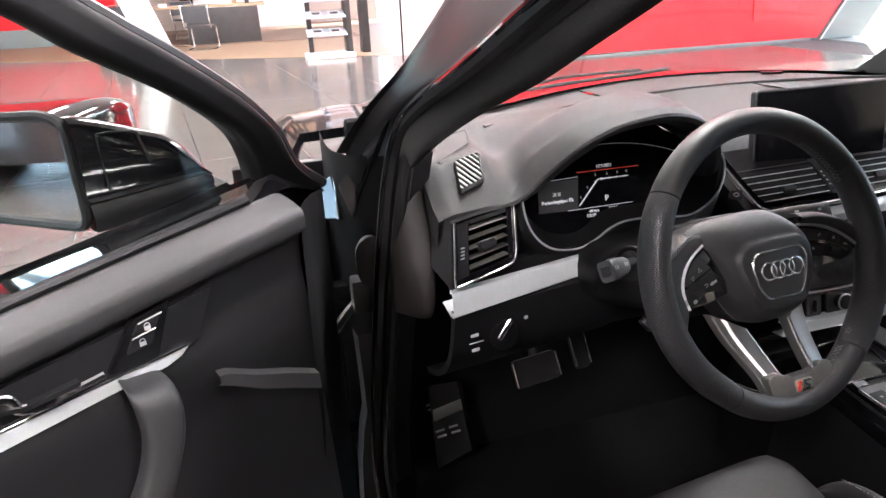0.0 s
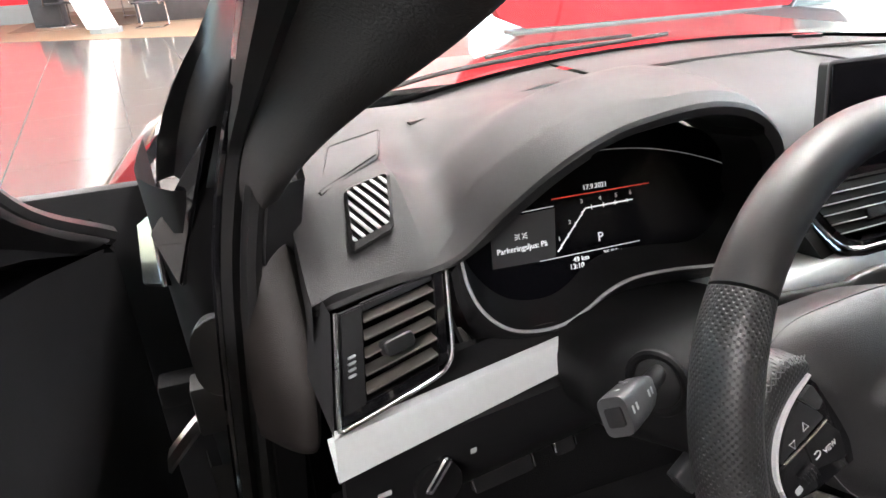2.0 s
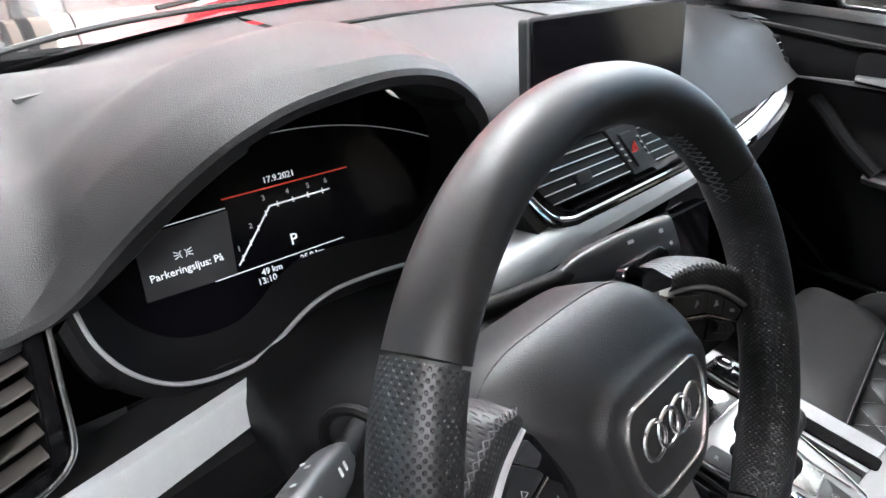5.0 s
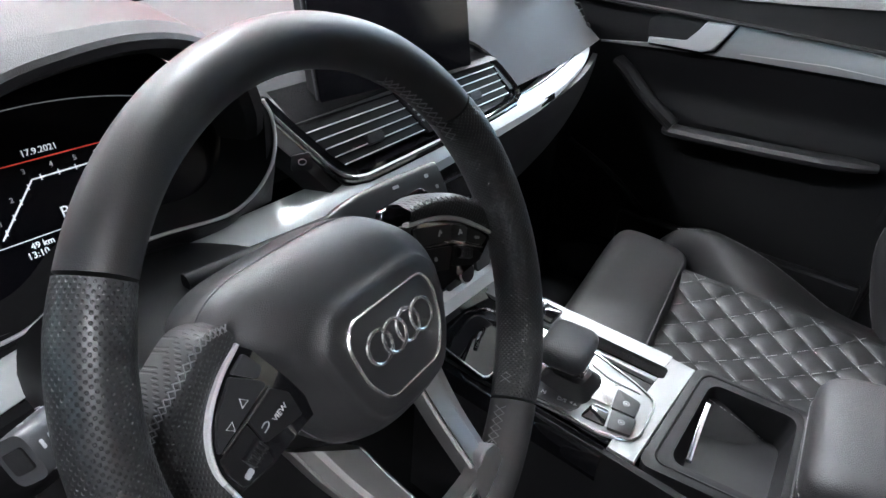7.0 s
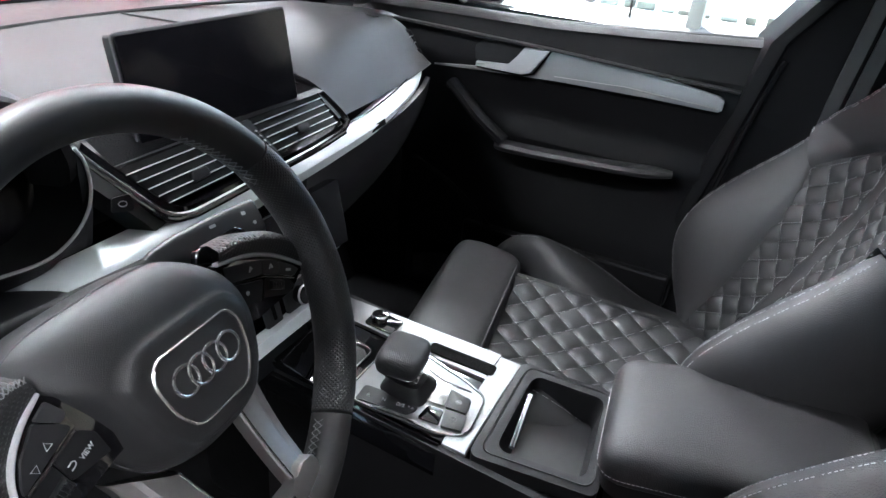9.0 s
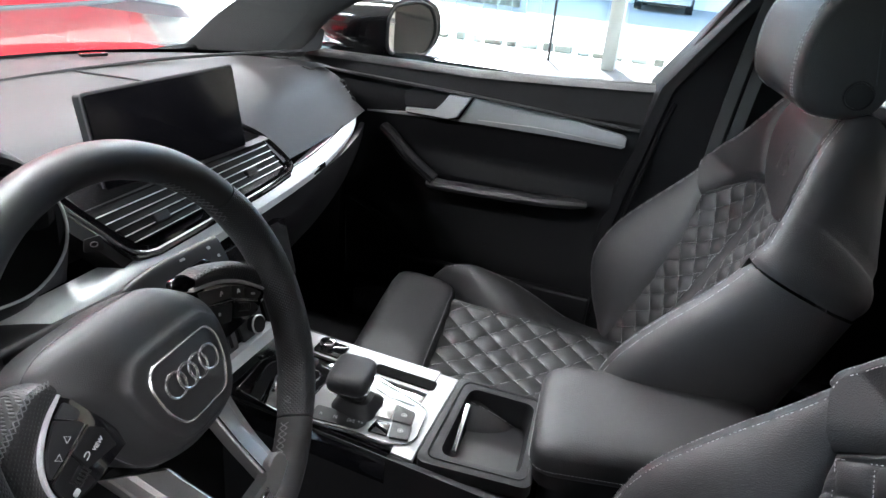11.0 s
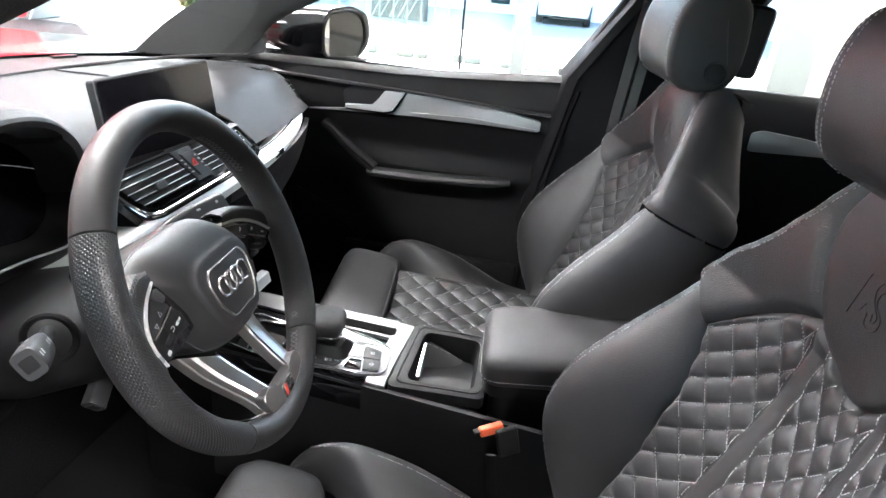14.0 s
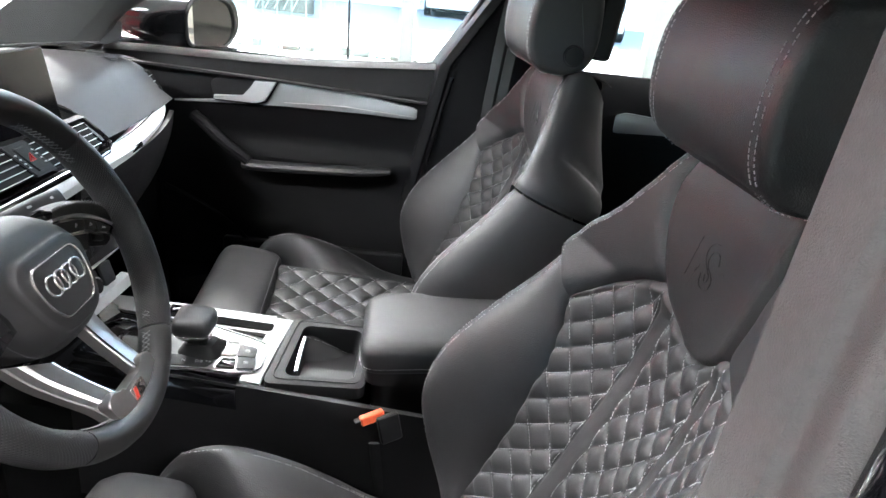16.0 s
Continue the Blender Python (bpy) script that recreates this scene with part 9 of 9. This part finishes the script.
yard_car(25.5, 24.5, 40, CAR_RED, "bright red parked car in the yard")
yard_car(21.5, 15.0, 70, CAR_SILVER, "silver parked car in the yard")
yard_car(24.4, 0.9, 90, CAR_SILVER, "silver parked car beside the white building")
yard_car(21.0, -3.5, 90, CAR_SILVER, "pale silver parked car beside the white building")


# trees
def tree(x, y, h, seed, lab, leaf=1.0, low=0.0):
    r = random.Random(seed)
    t = thing("tree", (x, y, G - 0.21 + low), lab, "tree", "trees in the yard")
    z0 = G - 0.21 + low
    part("trunk", tube([(x, y, z0), (x + 0.1, y, z0 + h * 0.2), (x, y + 0.1, z0 + h * 0.5)], lambda k: (0.16 - 0.08 * k) * leaf, 8), BARK, t)
    for k in range(6):
        a = r.random() * 6.28
        e = Vector((x + math.cos(a) * h * 0.26, y + math.sin(a) * h * 0.26, z0 + h * (0.55 + 0.3 * r.random())))
        part("limb", tube([(x, y, z0 + h * (0.2 + 0.05 * k)), Vector((x, y, z0 + h * 0.45)).lerp(e, 0.5), e], lambda k: (0.06 - 0.04 * k) * leaf, 6), BARK, t)
    V, Fc = [], []
    blobs = [(Vector((x + r.gauss(0, h * 0.17), y + r.gauss(0, h * 0.17), z0 + h * (0.28 + 0.62 * r.random()))), h * (0.08 + 0.09 * r.random())) for _ in range(26)]
    for _ in range(5200):
        c, rad = r.choice(blobs)
        d = Vector((r.gauss(0, 1), r.gauss(0, 1), r.gauss(0, 1))).normalized() * rad * (0.6 + 0.5 * r.random())
        p = c + d
        s = (0.07 + 0.06 * r.random()) * leaf
        u = Vector((r.gauss(0, 1), r.gauss(0, 1), r.gauss(0, 1))).normalized()
        v = u.orthogonal().normalized()
        i = len(V)
        V += [p + u * s, p + v * s * 0.55, p - u * s, p - v * s * 0.55]
        Fc.append((i, i + 1, i + 2, i + 3))
    me = bpy.data.meshes.new("crown")
    me.from_pydata([tuple(v) for v in V], [], Fc)
    me.materials.append(LEAF)
    ob = new("crown", me)
    ob.parent = t
    ob.matrix_parent_inverse = Matrix.Translation(-origin_of(t))
    ob["kind"] = "stuff"
    return t


tree(20.5, 11.5, 5.2, 1, "green leafy tree with yellowing leaves in the yard")
tree(22.0, 13.5, 6.2, 2, "green leafy tree in the yard")
tree(15.5, 8.6, 3.2, 3, "low green bushy tree near the window")
tree(10.6, 7.0, 1.25, 5, "low green bush with yellow leaves at the shop window", 0.42, 0.19)

yard_car(-6.2, 0.6, 205, PAINT, "glossy black car standing on the showroom floor", 0.006, "")

# floor tiles
tiles = bpy.data.objects["floor"]
a7 = radians(7.4)
tm = bpy.data.meshes.new("tile")
tb = box(0, 0, 0, 0.794, 0.794, 0.010, 0.002, 1)
tb.to_mesh(tm)
tb.free()
tm.materials.append(SHOW_FLOOR)
verts, faces = [], []
for i in range(-22, 18):
    for j in range(-22, 26):
        x = math.cos(a7) * i * 0.8 - math.sin(a7) * j * 0.8 - 1.2
        y = math.sin(a7) * i * 0.8 + math.cos(a7) * j * 0.8 + 0.5
        if -6.5 < x < 3.2 and 2.0 < y < 11.0 + max(0.0, 0.8 - x) * 0.49 - 0.5:
            ob = new("tile", tm)
            ob.matrix_basis = Matrix.Translation((x, y, G + 0.001)) @ rot(0, 0, 7.4)
            ob.parent = tiles
        elif -15.4 < x < 7.4 and -9.3 < y < 19.4:
            k0 = len(verts)
            for z, w in ((G + 0.0005, 0.397), (G + 0.0058, 0.395)):
                for sx, sy in ((-1, -1), (1, -1), (1, 1), (-1, 1)):
                    verts.append((x + w * (sx * math.cos(a7) - sy * math.sin(a7)), y + w * (sx * math.sin(a7) + sy * math.cos(a7)), z))
            faces += [tuple(k0 + q for q in f) for f in ((4, 5, 6, 7), (0, 1, 5, 4), (1, 2, 6, 5), (2, 3, 7, 6), (3, 0, 4, 7))]
fm = bpy.data.meshes.new("tile_field")
fm.from_pydata(verts, [], faces)
fm.materials.append(SHOW_FLOOR)
field = new("tile_field", fm)
field.parent = tiles
field["kind"] = "stuff"
